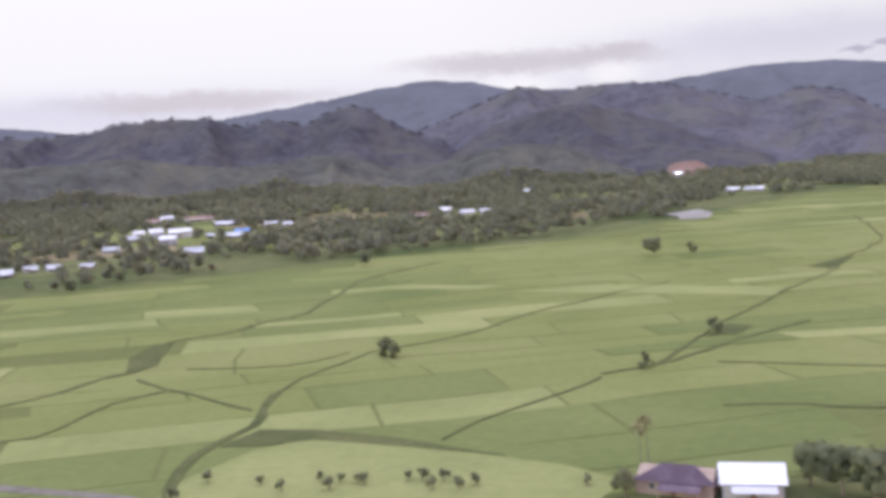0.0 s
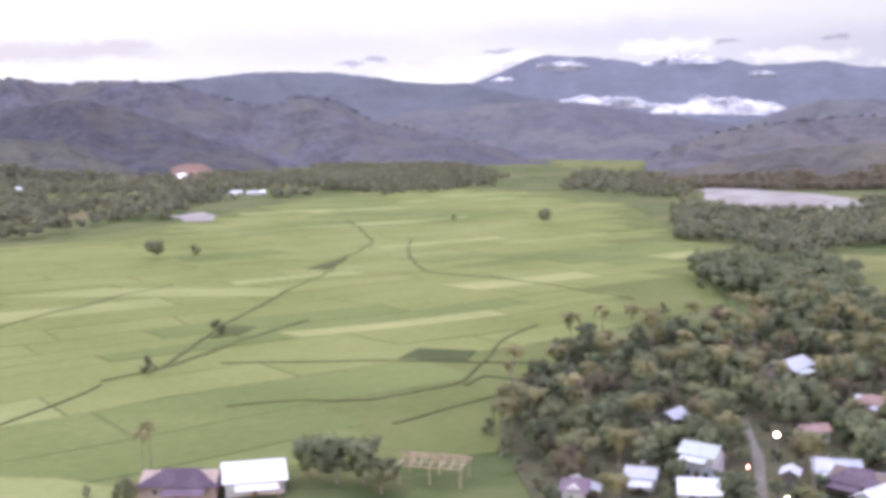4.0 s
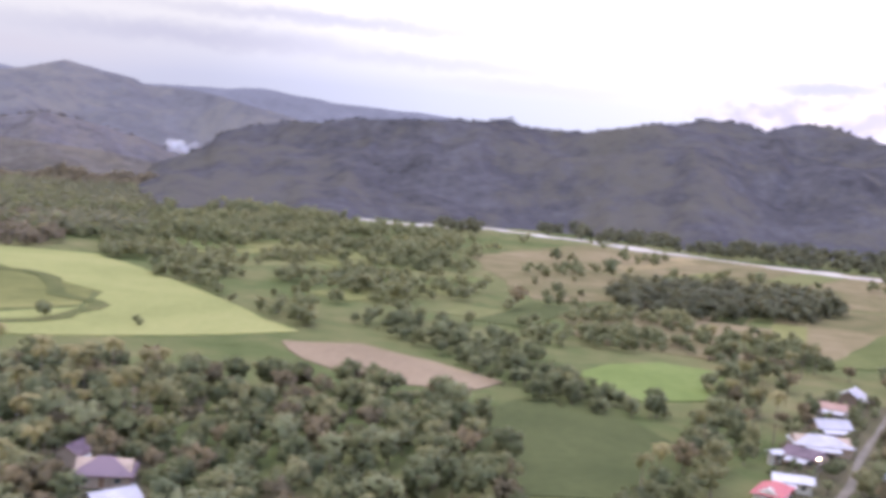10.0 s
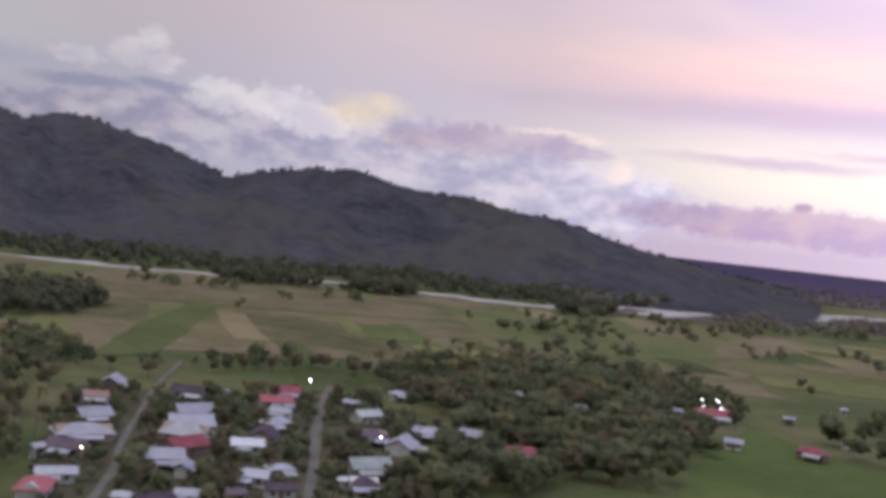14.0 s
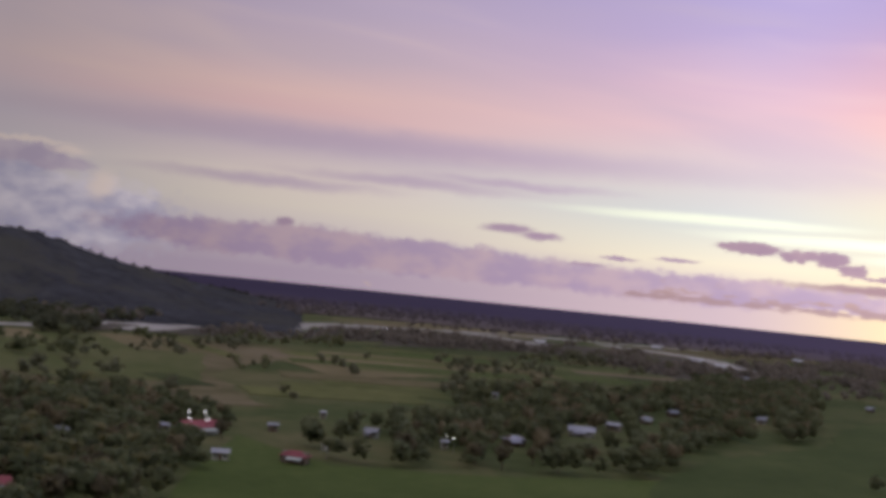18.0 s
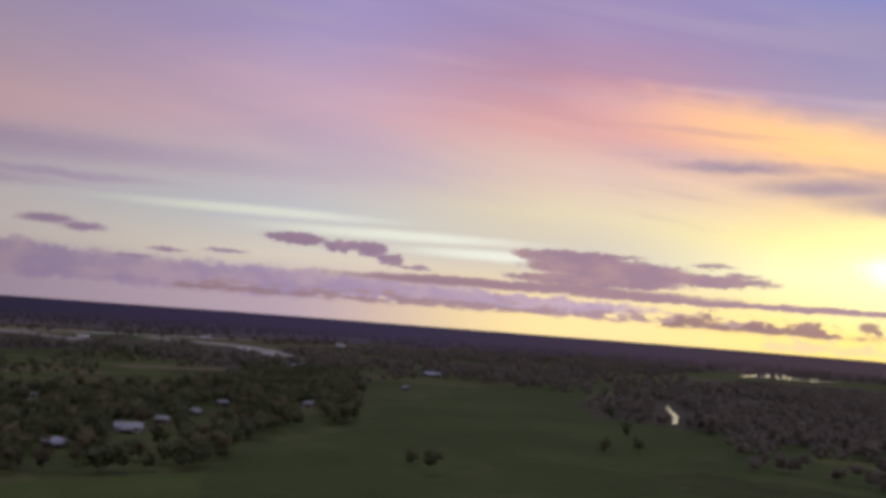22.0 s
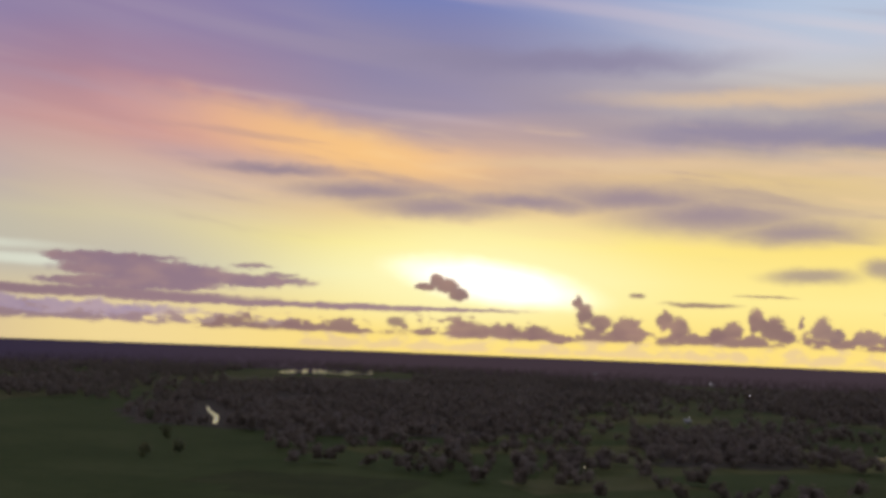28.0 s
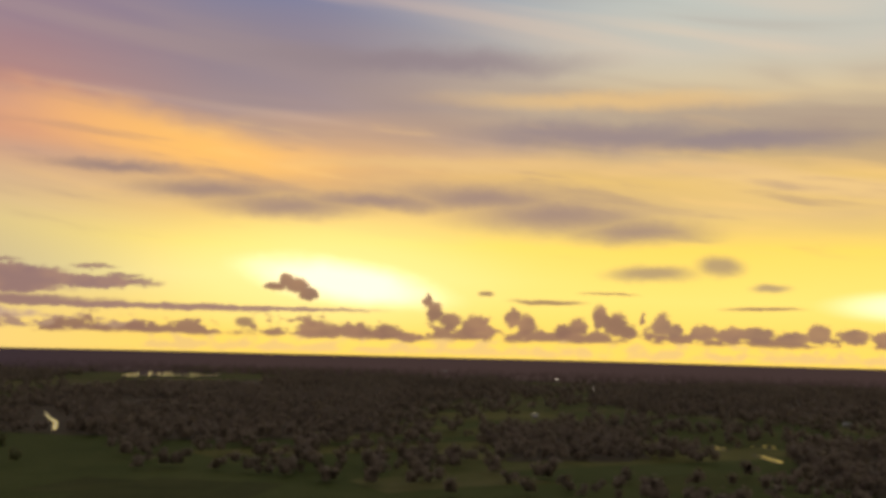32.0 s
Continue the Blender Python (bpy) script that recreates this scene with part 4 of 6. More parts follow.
blanket("light_field", [(52, 546), (56, 588), (61.6, 566), (64, 510), (68, 420), (71.7, 360), (66, 342), (58, 336), (52, 348), (49.5, 360), (56, 374), (61, 391), (61.8, 432), (57, 504)], RICE_LIGHT, "bright yellow-green ripening rice field", z=0.16)
blanket("olive_field", [(42, 456), (44, 564), (50.5, 576), (56, 510), (61.4, 438), (60.8, 396), (55, 379), (49, 365), (45.5, 396)], OLIVE, "olive-green grazed field inside the bend of a bank", z=0.1)
blanket("brown_field", [(70.8, 341), (75, 344), (79, 322), (82.6, 302), (81, 286), (76, 286), (72, 314)], BARE, "bare brown ploughed field", z=0.16)
blanket("green_field", [(86, 318), (87.8, 345), (90.6, 360), (93.6, 356), (94.8, 339), (93.7, 308), (90.2, 293), (87.3, 296)], SPROUTS, "bright green rounded crop field", z=0.24)
blanket("dark_field", [(80, 246), (84, 286), (88, 283), (92.5, 246), (93, 206), (84, 198)], DARK_CROP, "dark green crop field", z=0.14)
RIVER = [(60, 1200), (66, 1152), (71.3, 1100), (75.4, 1000), (77.8, 990), (81, 1015), (85.8, 958), (89.8, 900), (94.4, 862), (99.9, 832), (104.3, 842), (107, 870), (110.5, 885), (115, 867), (122.2, 865), (125.6, 961), (127.7, 980), (132.4, 1154), (138, 1296), (146, 1500), (156, 1656)]
ribbon("river", RIVER, 24, SAND, "pale shallow river with gravel banks", "river", z=0.25, wobble=14, uneven=1.1)

blanket("dark_plot", [(23.1, 291), (24.2, 305), (27.3, 301), (26.8, 288)], DARK_CROP, "dark flooded plot among the paddies", z=0.24, wobble=0.5)
blanket("yellow_strip", [(3.2, 445), (8.4, 456), (17.4, 434), (16.8, 414)], RICE_LIGHT, "long strip of ripe yellow-green rice", z=0.24, wobble=2)
blanket("yellow_strip", [(-3.1, 475), (-1.9, 486), (3.2, 466), (1.5, 457)], RICE_LIGHT, "strip of ripe yellow-green rice", z=0.24, wobble=2)
blanket("yellow_plot", [(-14.8, 207), (-10.6, 225), (-7.1, 232), (-1.3, 218), (5.7, 200), (8.6, 190), (5.5, 164), (-17.9, 178)], RICE_LIGHT, "bright yellow-green rice plot by the bushes", z=0.24, wobble=2)
blanket("dark_strip", [(33.3, 334), (38.8, 338), (38.6, 314), (33.9, 314)], PASTURE, "dull green strip of field beside the grove", z=0.22, wobble=1)
blanket("far_meadow", [(31.0, 2609), (37.3, 2425), (38.7, 1526), (36.7, 1608), (32.7, 1746)], OLIVE, "pale grassland before the hills", z=0.1, wobble=8)
blanket("lime_field", [(115.0, 510), (120.5, 512), (126.3, 516), (123.5, 456), (115.1, 444)], RICE, "yellow-green crop field behind the grove", z=0.16)
blanket("green_strip", [(98.5, 391), (101.5, 511), (104.2, 633), (104.8, 592), (102.2, 409)], PASTURE, "narrow strip of dull green crop", z=0.2)
blanket("meadow", [(116.0, 745), (125.4, 826), (130.6, 770), (130.8, 557), (123.4, 537), (119.0, 572)], PASTURE, "green meadow below the ridge", z=0.1, wobble=6)
blanket("grass_field", [(132.8, 394), (137.5, 346), (146.1, 355), (154.6, 388), (154.8, 290), (129.4, 236), (130.0, 303)], LUSH, "short green grass field before the houses", z=0.12)
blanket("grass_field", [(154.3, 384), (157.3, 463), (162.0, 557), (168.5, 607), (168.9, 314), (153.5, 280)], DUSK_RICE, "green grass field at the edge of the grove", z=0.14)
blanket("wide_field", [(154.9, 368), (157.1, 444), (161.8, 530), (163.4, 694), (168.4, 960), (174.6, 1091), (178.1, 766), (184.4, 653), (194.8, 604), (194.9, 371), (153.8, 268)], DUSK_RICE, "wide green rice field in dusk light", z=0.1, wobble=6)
blanket("pale_belt", [(136.5, 1439), (142.5, 1668), (148.2, 1662), (148.0, 1445), (139.6, 1364)], DRY, "pale far field between woods", z=0.1, wobble=8)
blanket("pale_belt", [(149.7, 1261), (154.0, 1678), (161.6, 2053), (161.6, 1638), (156.3, 1426), (154.0, 1247)], DRY, "pale far field between woods", z=0.1, wobble=8)
blanket("pale_field", [(134.1, 749), (139.8, 861), (145.0, 850), (145.0, 746), (137.6, 641)], DRY, "dull brown field", z=0.1)
blanket("pale_field", [(145.5, 928), (152.3, 1126), (152.4, 881), (148.5, 754)], DRY, "dull brown field", z=0.1)
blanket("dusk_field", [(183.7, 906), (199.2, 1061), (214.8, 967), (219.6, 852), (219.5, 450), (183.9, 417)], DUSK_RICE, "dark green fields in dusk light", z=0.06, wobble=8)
blanket("pale_field", [(205.7, 1977), (213.4, 1993), (214.0, 1711), (206.3, 1659)], DRY, "pale far field", z=0.1, wobble=8)
blanket("lake", [(181.1, 1735), (182.2, 1994), (183.7, 1947), (186.0, 1881), (185.7, 1786), (182.8, 1764)], WATER, "narrow lake that mirrors the sunset", "lake", z=0.3, wobble=4)
blanket("river_bend", [(38.9, 1194), (39.6, 1409), (41.6, 1336), (42.0, 1171), (44.7, 1109), (46.6, 1013), (46.5, 898), (43.3, 885), (41.5, 903), (39.0, 1013)], SILT, "wide pale river bend among trees", "river", z=0.35, wobble=8)
blanket("pond", [(11.6, 860), (13.2, 900), (14.0, 850), (13.6, 800), (12.3, 805)], SILT, "small pale pool beside the paddies", "pool", z=0.4, wobble=6)
blanket("river_reach", [(27.6, 2350), (28.6, 2650), (29.4, 2500), (29.0, 2280)], SILT, "far reach of the pale river", "river", z=0.4, wobble=8)
blanket("gravel_bar", [(126.0, 900), (128.4, 1010), (131.5, 1090), (134.5, 1290), (131.0, 1060), (129.0, 930), (127.4, 880)], SAND, "pale gravel bar in the river", "river bank", z=0.4, wobble=6)

DITCHES = [
    (2.0, [(-24.5, 296), (-22.7, 300), (-20.3, 308), (-17.8, 322), (-16.45, 326), (-15.3, 343), (-14.4, 376), (-11.8, 383), (-9.2, 404), (-7.4, 419), (-5.6, 472), (-4.4, 512), (-2.6, 542), (-0.2, 578)]),
    (1.3, [(-16.3, 314), (-14.6, 297), (-12.4, 277), (-10.4, 262)]),
    (2.6, [(-15.6, 195), (-14.6, 217), (-12.5, 233), (-10.4, 246), (-10.1, 262), (-9.4, 278)]),
    (1.2, [(-9.4, 278), (-7.0, 302), (-4.6, 322), (-3.4, 329), (0.2, 344), (6.2, 403), (11.5, 457)]),
    (1.0, [(-23.5, 262), (-21.3, 260), (-19.3, 273), (-17.4, 285), (-14.6, 297)]),
    (0.7, [(-13.7, 323), (-8.8, 314), (-5.2, 328)]),
    (0.9, [(-0.7, 222), (1.8, 236), (3.9, 248), (6.0, 261), (7.9, 276)]),
    (1.5, [(7.9, 280), (10.5, 289), (13.4, 310), (16.2, 336), (18.4, 358)]),
    (1.3, [(10.5, 289), (12.0, 310), (13.7, 347), (15.7, 385), (17.6, 433), (19.5, 483), (20.3, 535), (21.8, 628), (20.6, 784)]),
    (1.1, [(14.1, 245), (18.0, 248), (21.6, 246), (25.7, 258), (26.8, 267), (28.0, 295), (29.1, 324), (30.5, 344)]),
    (0.9, [(26.8, 258), (27.7, 268), (29.4, 264), (30.2, 263)]),
    (0.7, [(23.0, 224), (25.7, 237), (29.6, 254)]),
    (0.6, [(13.9, 293), (19.9, 290), (23.4, 288), (30.5, 284)]),
    (1.2, [(23.9, 627), (23.7, 567), (24.3, 499), (25.2, 474), (28.0, 459), (31.3, 436), (35.5, 400)]),
]
for width, line in DITCHES:
    ribbon("field_bank", line, width * 1.15, BANK, "overgrown bank of a ditch between paddies", "bank", z=0.3, wobble=2.0)
# rank dark growth where the ditches widen
for outline in ([(-16.9, 325), (-15.2, 335), (-14.3, 372), (-15.2, 372), (-16.4, 352)], [(-12.3, 231), (-10.2, 243), (-7.2, 238), (-3.1, 226), (2.9, 208), (-3.0, 219), (-7.4, 229), (-9.9, 228)], [(13.4, 330), (14.2, 352), (15.6, 348), (14.8, 333)], [(18.5, 500), (19.6, 492), (20.7, 540), (19.6, 524)]):
    blanket("rank_growth", outline, BANK, "rank dark growth along a ditch", "bank", z=0.3, wobble=2)
ribbon("field_bank", [(51.7, 566), (52.6, 515), (54.7, 515), (57.0, 491), (59.0, 478), (59.9, 421), (61.5, 397), (60.0, 368), (57.4, 358), (53.6, 365), (51.0, 353)], 7.0, BANK, "overgrown curved bank round a field", "bank", z=0.5, wobble=3)
for line, width in (([(41.2, 233), (41.7, 215), (42.0, 197), (42.2, 181), (42.4, 161)], 2.4), ([(103.4, 395), (102.4, 349), (101.6, 302), (100.9, 266), (100.4, 234), (99.5, 211), (98.6, 183)], 1.9), ([(111.1, 368), (110.7, 331), (110.6, 283), (110.6, 242), (110.5, 204)], 2.8), ([(-23.5, 223), (-20.6, 213), (-17.2, 202), (-14.9, 192)], 3.4)):
    ribbon("road", line, width, DUST, "pale unsurfaced village road", "road", z=0.3, wobble=0.6, crown=0.06)

for line, width in (([(177.6, 915), (177.7, 858), (177.9, 826), (178.1, 791), (178.0, 738)], 3.4), ([(212.9, 729), (213.5, 733), (214.0, 720)], 3.0), ([(213.0, 670), (213.7, 652), (214.4, 631)], 2.6), ([(211.1, 709), (211.4, 701), (211.9, 693)], 2.4)):
    ribbon("creek", line, width, WATER, "narrow creek that mirrors the evening sky", "creek", z=0.3, wobble=0.6, crown=0.0)


# ---------------------------------------------------------------- trees
LEAF = material("broad_leaves", [(0.083, 0.097, 0.052), (0.129, 0.14, 0.072), (0.188, 0.186, 0.099)], 0.12, 0.9, rough=0.7, per_object=0.45, per_island=0.1, spec=0.15, thin=0.45)
LEAF_DARK = material("dark_leaves", [(0.098, 0.113, 0.064), (0.138, 0.156, 0.087), (0.188, 0.2, 0.112)], 0.1, 0.9, rough=0.7, per_object=0.35, per_island=0.1, spec=0.15, thin=0.45)
LEAF_BROWN = material("dry_leaves", [(0.103, 0.09, 0.06), (0.144, 0.12, 0.078), (0.19, 0.155, 0.098)], 0.1, 0.9, rough=0.8, per_object=0.35, per_island=0.1, spec=0.1, thin=0.4)
FROND = material("palm_fronds", [(0.104, 0.1, 0.042), (0.152, 0.14, 0.06), (0.2, 0.176, 0.08)], 0.2, 1.2, rough=0.6, per_object=0.4, per_island=0.1, spec=0.2, thin=0.4)
BARK = material("bark", [(0.09, 0.075, 0.06), (0.15, 0.125, 0.1), (0.21, 0.18, 0.15)], 0.6, 4.0, rough=0.9, bump=0.03, bump_scale=8)


def tube(path, radii, sides=7):
    """Rings along a path, as vertices and faces."""
    verts, faces = [], []
    for k, (p, r) in enumerate(zip(path, radii)):
        d = (path[min(k + 1, len(path) - 1)] - path[max(k - 1, 0)]).normalized()
        x = d.orthogonal().normalized()
        y = d.cross(x)
        verts += [p + (x * math.cos(2 * math.pi * i / sides) + y * math.sin(2 * math.pi * i / sides)) * r for i in range(sides)]
    for k in range(len(path) - 1):
        for i in range(sides):
            j = (i + 1) % sides
            faces.append((k * sides + i, k * sides + j, (k + 1) * sides + j, (k + 1) * sides + i))
    return verts, faces


def leaf_cloud(centres, radii, count, size, rnd, up=0.5, heart=None):
    """Leaves as small quads strewn over the shells of many clumps, shaded by the roundness of clump and crown (heart: the crown's middle)."""
    n = len(centres) * count
    c = np.repeat(np.asarray(centres, float), count, 0)
    r = np.repeat(np.asarray(radii, float), count)
    d = rnd.normal(size=(n, 3))
    d /= np.linalg.norm(d, axis=1, keepdims=True)
    d[:, 2] = np.where(d[:, 2] < -0.35, -d[:, 2], d[:, 2])
    p = c + d * (r * rnd.uniform(0.55, 1.05, n))[:, None]
    nrm = d + rnd.normal(size=(n, 3)) * 0.45 + np.array([0, 0, up])
    nrm /= np.linalg.norm(nrm, axis=1, keepdims=True)
    a = np.cross(nrm, rnd.normal(size=(n, 3)))
    a /= np.linalg.norm(a, axis=1, keepdims=True)
    b = np.cross(nrm, a)
    s = (size * rnd.uniform(0.6, 1.3, n))[:, None]
    verts = np.stack([p - a * s - b * s * 0.6, p + a * s * 0.9 - b * s * 0.6, p + a * s * 0.8 + b * s * 0.7, p - a * s * 0.7 + b * s * 0.6], 1).reshape(-1, 3)
    faces = np.arange(4 * n).reshape(-1, 4)
    soft = d * 0.75 + nrm * 0.3 + np.array([0, 0, 0.3])
    if heart is not None:
        out = p - np.asarray(heart, float)
        soft = soft + 0.8 * out / np.linalg.norm(out, axis=1, keepdims=True)
    soft /= np.linalg.norm(soft, axis=1, keepdims=True)
    soft = np.repeat(soft, 4, 0)
    # added inside each clump: a small rounded block, hidden by the leaves, that fills dark gaps
    cube = np.array([(x, y, z) for z in (-1, 1) for y in (-1, 1) for x in (-1, 1)], float) / 3 ** 0.5
    sides = np.array([(0, 2, 3, 1), (4, 5, 7, 6), (0, 1, 5, 4), (2, 6, 7, 3), (0, 4, 6, 2), (1, 3, 7, 5)])
    centres, radii = np.asarray(centres, float), np.asarray(radii, float)
    spin = rnd.uniform(0, 6.28, len(centres))
    c_, s_ = np.cos(spin)[:, None], np.sin(spin)[:, None]
    corner = np.stack([cube[:, 0] * c_ - cube[:, 1] * s_, cube[:, 0] * s_ + cube[:, 1] * c_, np.broadcast_to(cube[:, 2], (len(spin), 8))], -1)
    block = (centres[:, None] + corner * (radii * 0.72)[:, None, None])[:, sides].reshape(-1, 3)
    round_ = corner + np.array([0, 0, 0.4])
    if heart is not None:
        out = centres - np.asarray(heart, float)
        round_ = round_ + 0.8 * (out / np.linalg.norm(out, axis=1, keepdims=True))[:, None]
    round_ = (round_ / np.linalg.norm(round_, axis=-1, keepdims=True))[:, sides].reshape(-1, 3)
    faces = np.arange(4 * n + len(block)).reshape(-1, 4)
    return np.concatenate([verts, block]), faces, np.concatenate([soft, round_])


def crown_clumps(rnd, height, radius, count, flat=0.75):
    d = rnd.normal(size=(count, 3))
    d /= np.linalg.norm(d, axis=1, keepdims=True)
    k = rnd.uniform(0.35, 0.9, count)[:, None]
    c = d * k * np.array([radius, radius, radius * flat])
    c[:, 0] += rnd.uniform(-0.2, 0.2) * radius
    c[:, 2] += height
    return c, rnd.uniform(0.24, 0.46, count) * radius


LEAVES = {}   # how many of a crown's faces are leaves


def broad_tree(seed, mat, height=9.0, radius=4.2, clumps=22, leaves=17, size=0.42):
    rnd = np.random.default_rng(seed)
    stem = height * 0.42
    path = [Vector((0, 0, -0.3)), Vector((rnd.uniform(-.2, .2), rnd.uniform(-.2, .2), stem * 0.5)), Vector((rnd.uniform(-.4, .4), rnd.uniform(-.4, .4), stem))]
    verts, faces = tube(path, (0.3, 0.22, 0.17))
    c, r = crown_clumps(rnd, height * 0.6, radius, clumps, 0.85)
    for k in range(6):
        v, f = tube([path[-1], path[-1].lerp(Vector(c[k]), 0.5) + Vector((0, 0, 0.3)), Vector(c[k])], (0.12, 0.08, 0.03), 5)
        faces += [tuple(i + len(verts) for i in q) for q in f]
        verts += v
    trunk = mesh_of("trunk", verts, faces, BARK, True)
    v, f, soft = leaf_cloud(c, r, leaves, size, rnd, heart=(0, 0, height * 0.5))
    crown = mesh_np("crown", v, f, mat, normals=soft)
    LEAVES[crown.name] = clumps * leaves
    return trunk, crown


def palm_tree(seed, height=12.0):
    rnd = np.random.default_rng(seed)
    lean = Vector((rnd.uniform(-1.2, 1.2), rnd.uniform(-1.2, 1.2), 0))
    path = [Vector((0, 0, -0.3)) + lean * (t * t) + Vector((0, 0, height * t)) for t in (0, 0.25, 0.5, 0.75, 1)]
    trunk = mesh_of("trunk", *tube(path, (0.26, 0.18, 0.15, 0.13, 0.16), 7), BARK, True)
    top, verts, faces = path[-1], [], []
    for k in range(17):
        a = k * 2.4 + rnd.uniform(-0.2, 0.2)
        lift, length = rnd.uniform(-0.35, 1.15), rnd.uniform(3.2, 4.3)
        out = Vector((math.cos(a), math.sin(a), 0))
        side = Vector((-out.y, out.x, 0))
        spine = []
        for i in range(11):
            u = i / 10
            ang = lift - 1.5 * u ** 1.5
            spine.append(top + out * length * u * math.cos(ang * 0.7) + Vector((0, 0, length * (math.sin(lift) * u - 0.75 * u * u))))
        for i in range(1, 11):
            p, q = spine[i - 1], spine[i]
            d = (q - p).normalized()
            w = 0.85 * math.sin(math.pi * min(1, 0.18 + 0.8 * i / 10)) * rnd.uniform(0.8, 1.15)
            for s in (-1, 1):
                tip = q + side * s * w + d * 0.35 - Vector((0, 0, 0.32 * w))
                n0 = len(verts)
                verts += [p, q, tip + d * 0.1, tip - d * 0.16]
                faces.append((n0, n0 + 1, n0 + 2, n0 + 3))
    return trunk, mesh_of("crown", verts, faces, FROND)


def grow(name, pair, label, category="tree", group=""):
    """One tree far below the ground plan's use, from which the others are copied."""
    ob = thing(name, pair[0], label, category, group=group)
    child("crown", pair[1], ob)
    return ob


KINDS = {
    "broad": [grow("broadleaf_tree", broad_tree(s, LEAF, h, r), "green broadleaf tree with a rounded uneven crown", group="village trees") for s, h, r in ((1, 9, 4.2), (2, 7.5, 3.8), (3, 10.5, 4.6), (4, 8, 4.4))],
    "dark": [grow("shade_tree", broad_tree(s, LEAF_DARK, h, r), "dark green dense shade tree", group="dark trees") for s, h, r in ((11, 9, 4.6), (12, 8, 4.0), (13, 11, 4.4))],
    "brown": [grow("dry_tree", broad_tree(s, LEAF_BROWN, h, r, 18, 15), "tree with thin brownish foliage", group="brown trees") for s, h, r in ((21, 8, 3.6), (22, 9.5, 4.0))],
    "palm": [grow("coconut_palm", palm_tree(s, h), "tall coconut palm with arching yellow-green fronds", group="palms") for s, h in ((31, 13.5), (32, 15.5), (33, 12))],
    "bush": [grow("bush", broad_tree(s, LEAF, 3.0, 1.9, 12, 13, 0.26), "low rounded green bush", "bush", "bushes") for s in (41, 42)],
    "young": [grow("small_tree", broad_tree(s, LEAF_DARK, 4.6, 1.9, 12, 13, 0.3), "small dark tree at a field edge", group="small trees") for s in (51, 52)],
}
TO_PLANT = defaultdict(list)


def plant(kind, az, r, size, rnd):
    """Notes a tree; planting() sets them all out at the end."""
    TO_PLANT[kind].append((r, az, size, rnd.uniform(0, 6.28), rnd.randrange(len(KINDS[kind]))))


def planting(most=270):
    """The nearest trees of a kind are things of their own, copies of the first; those behind them are joined into one wood."""
    for kind, asked in TO_PLANT.items():
        asked.sort()
        begun = set()
        for r, az, size, spin, k in asked[:most]:
            base = KINDS[kind][k]
            m = Matrix.Translation(at(az, r)) @ Matrix.Rotation(spin, 4, "Z") @ Matrix.Scale(size, 4)
            if k not in begun:
                base.matrix_basis = m
                begun.add(k)
            else:
                copy_thing(base, m).scale = (size, size, size)
        rest = asked[most:]
        if not rest:
            continue
        verts, faces, soft, start = [], [], [], 0
        mat = None
        for r, az, size, spin, k in rest:
            me = KINDS[kind][k].children[0].data
            mat = me.materials[0]
            v, w = np.empty(len(me.vertices) * 3), np.tile((0.0, 0.0, 1.0), len(me.vertices))
            me.vertices.foreach_get("co", v)
            if "custom_normal" in me.attributes:
                me.attributes["custom_normal"].data.foreach_get("vector", w)
            v, w = v.reshape(-1, 4, 3), w.reshape(-1, 4, 3)
            # one leaf in three, each larger, and the blocks that fill the clumps
            leafy = LEAVES.get(me.name, len(v))
            few = np.concatenate([np.arange(0, leafy, 3 if leafy < len(v) else 2), np.arange(leafy, len(v))])
            large = np.where(few < leafy, 1.45, 1.0)[:, None, None]
            v, w = v[few], w[few].reshape(-1, 3)
            mid = v.mean(1, keepdims=True)
            v = (mid + (v - mid) * large).reshape(-1, 3) * size
            c, s = math.cos(spin), math.sin(spin)
            p = at(az, r)
            verts.append(np.stack([v[:, 0] * c - v[:, 1] * s + p.x, v[:, 0] * s + v[:, 1] * c + p.y, v[:, 2]], 1))
            soft.append(np.stack([w[:, 0] * c - w[:, 1] * s, w[:, 0] * s + w[:, 1] * c, w[:, 2]], 1))
            faces.append(np.arange(len(v)).reshape(-1, 4) + start)
            start += len(v)
        tagged(new("further_trees", mesh_np("further_trees", np.concatenate(verts), np.concatenate(faces), mat, normals=np.concatenate(soft))), "dense crowns of trees farther off in the groves", "woods", kind="stuff")


NEAR_BLOCKS = {}
FOOTPRINTS = []   # houses and roads alone: x, y, radius
BLOCKED = []     # places of houses and roads, kept clear: x, y, radius


def clear(p):
    """Whether a place lies off all houses and roads; looks only at those in the same square of 100 m."""
    if len(BLOCKED) != NEAR_BLOCKS.get("count"):
        NEAR_BLOCKS.clear()
        NEAR_BLOCKS["count"] = len(BLOCKED)
        for x, y, q in BLOCKED:
            for i in range(int((x - q) // 100), int((x + q) // 100) + 1):
                for j in range(int((y - q) // 100), int((y + q) // 100) + 1):
                    NEAR_BLOCKS.setdefault((i, j), []).append((x, y, q))
    return all((p.x - x) ** 2 + (p.y - y) ** 2 > q * q for x, y, q in NEAR_BLOCKS.get((p.x // 100, p.y // 100), ()))


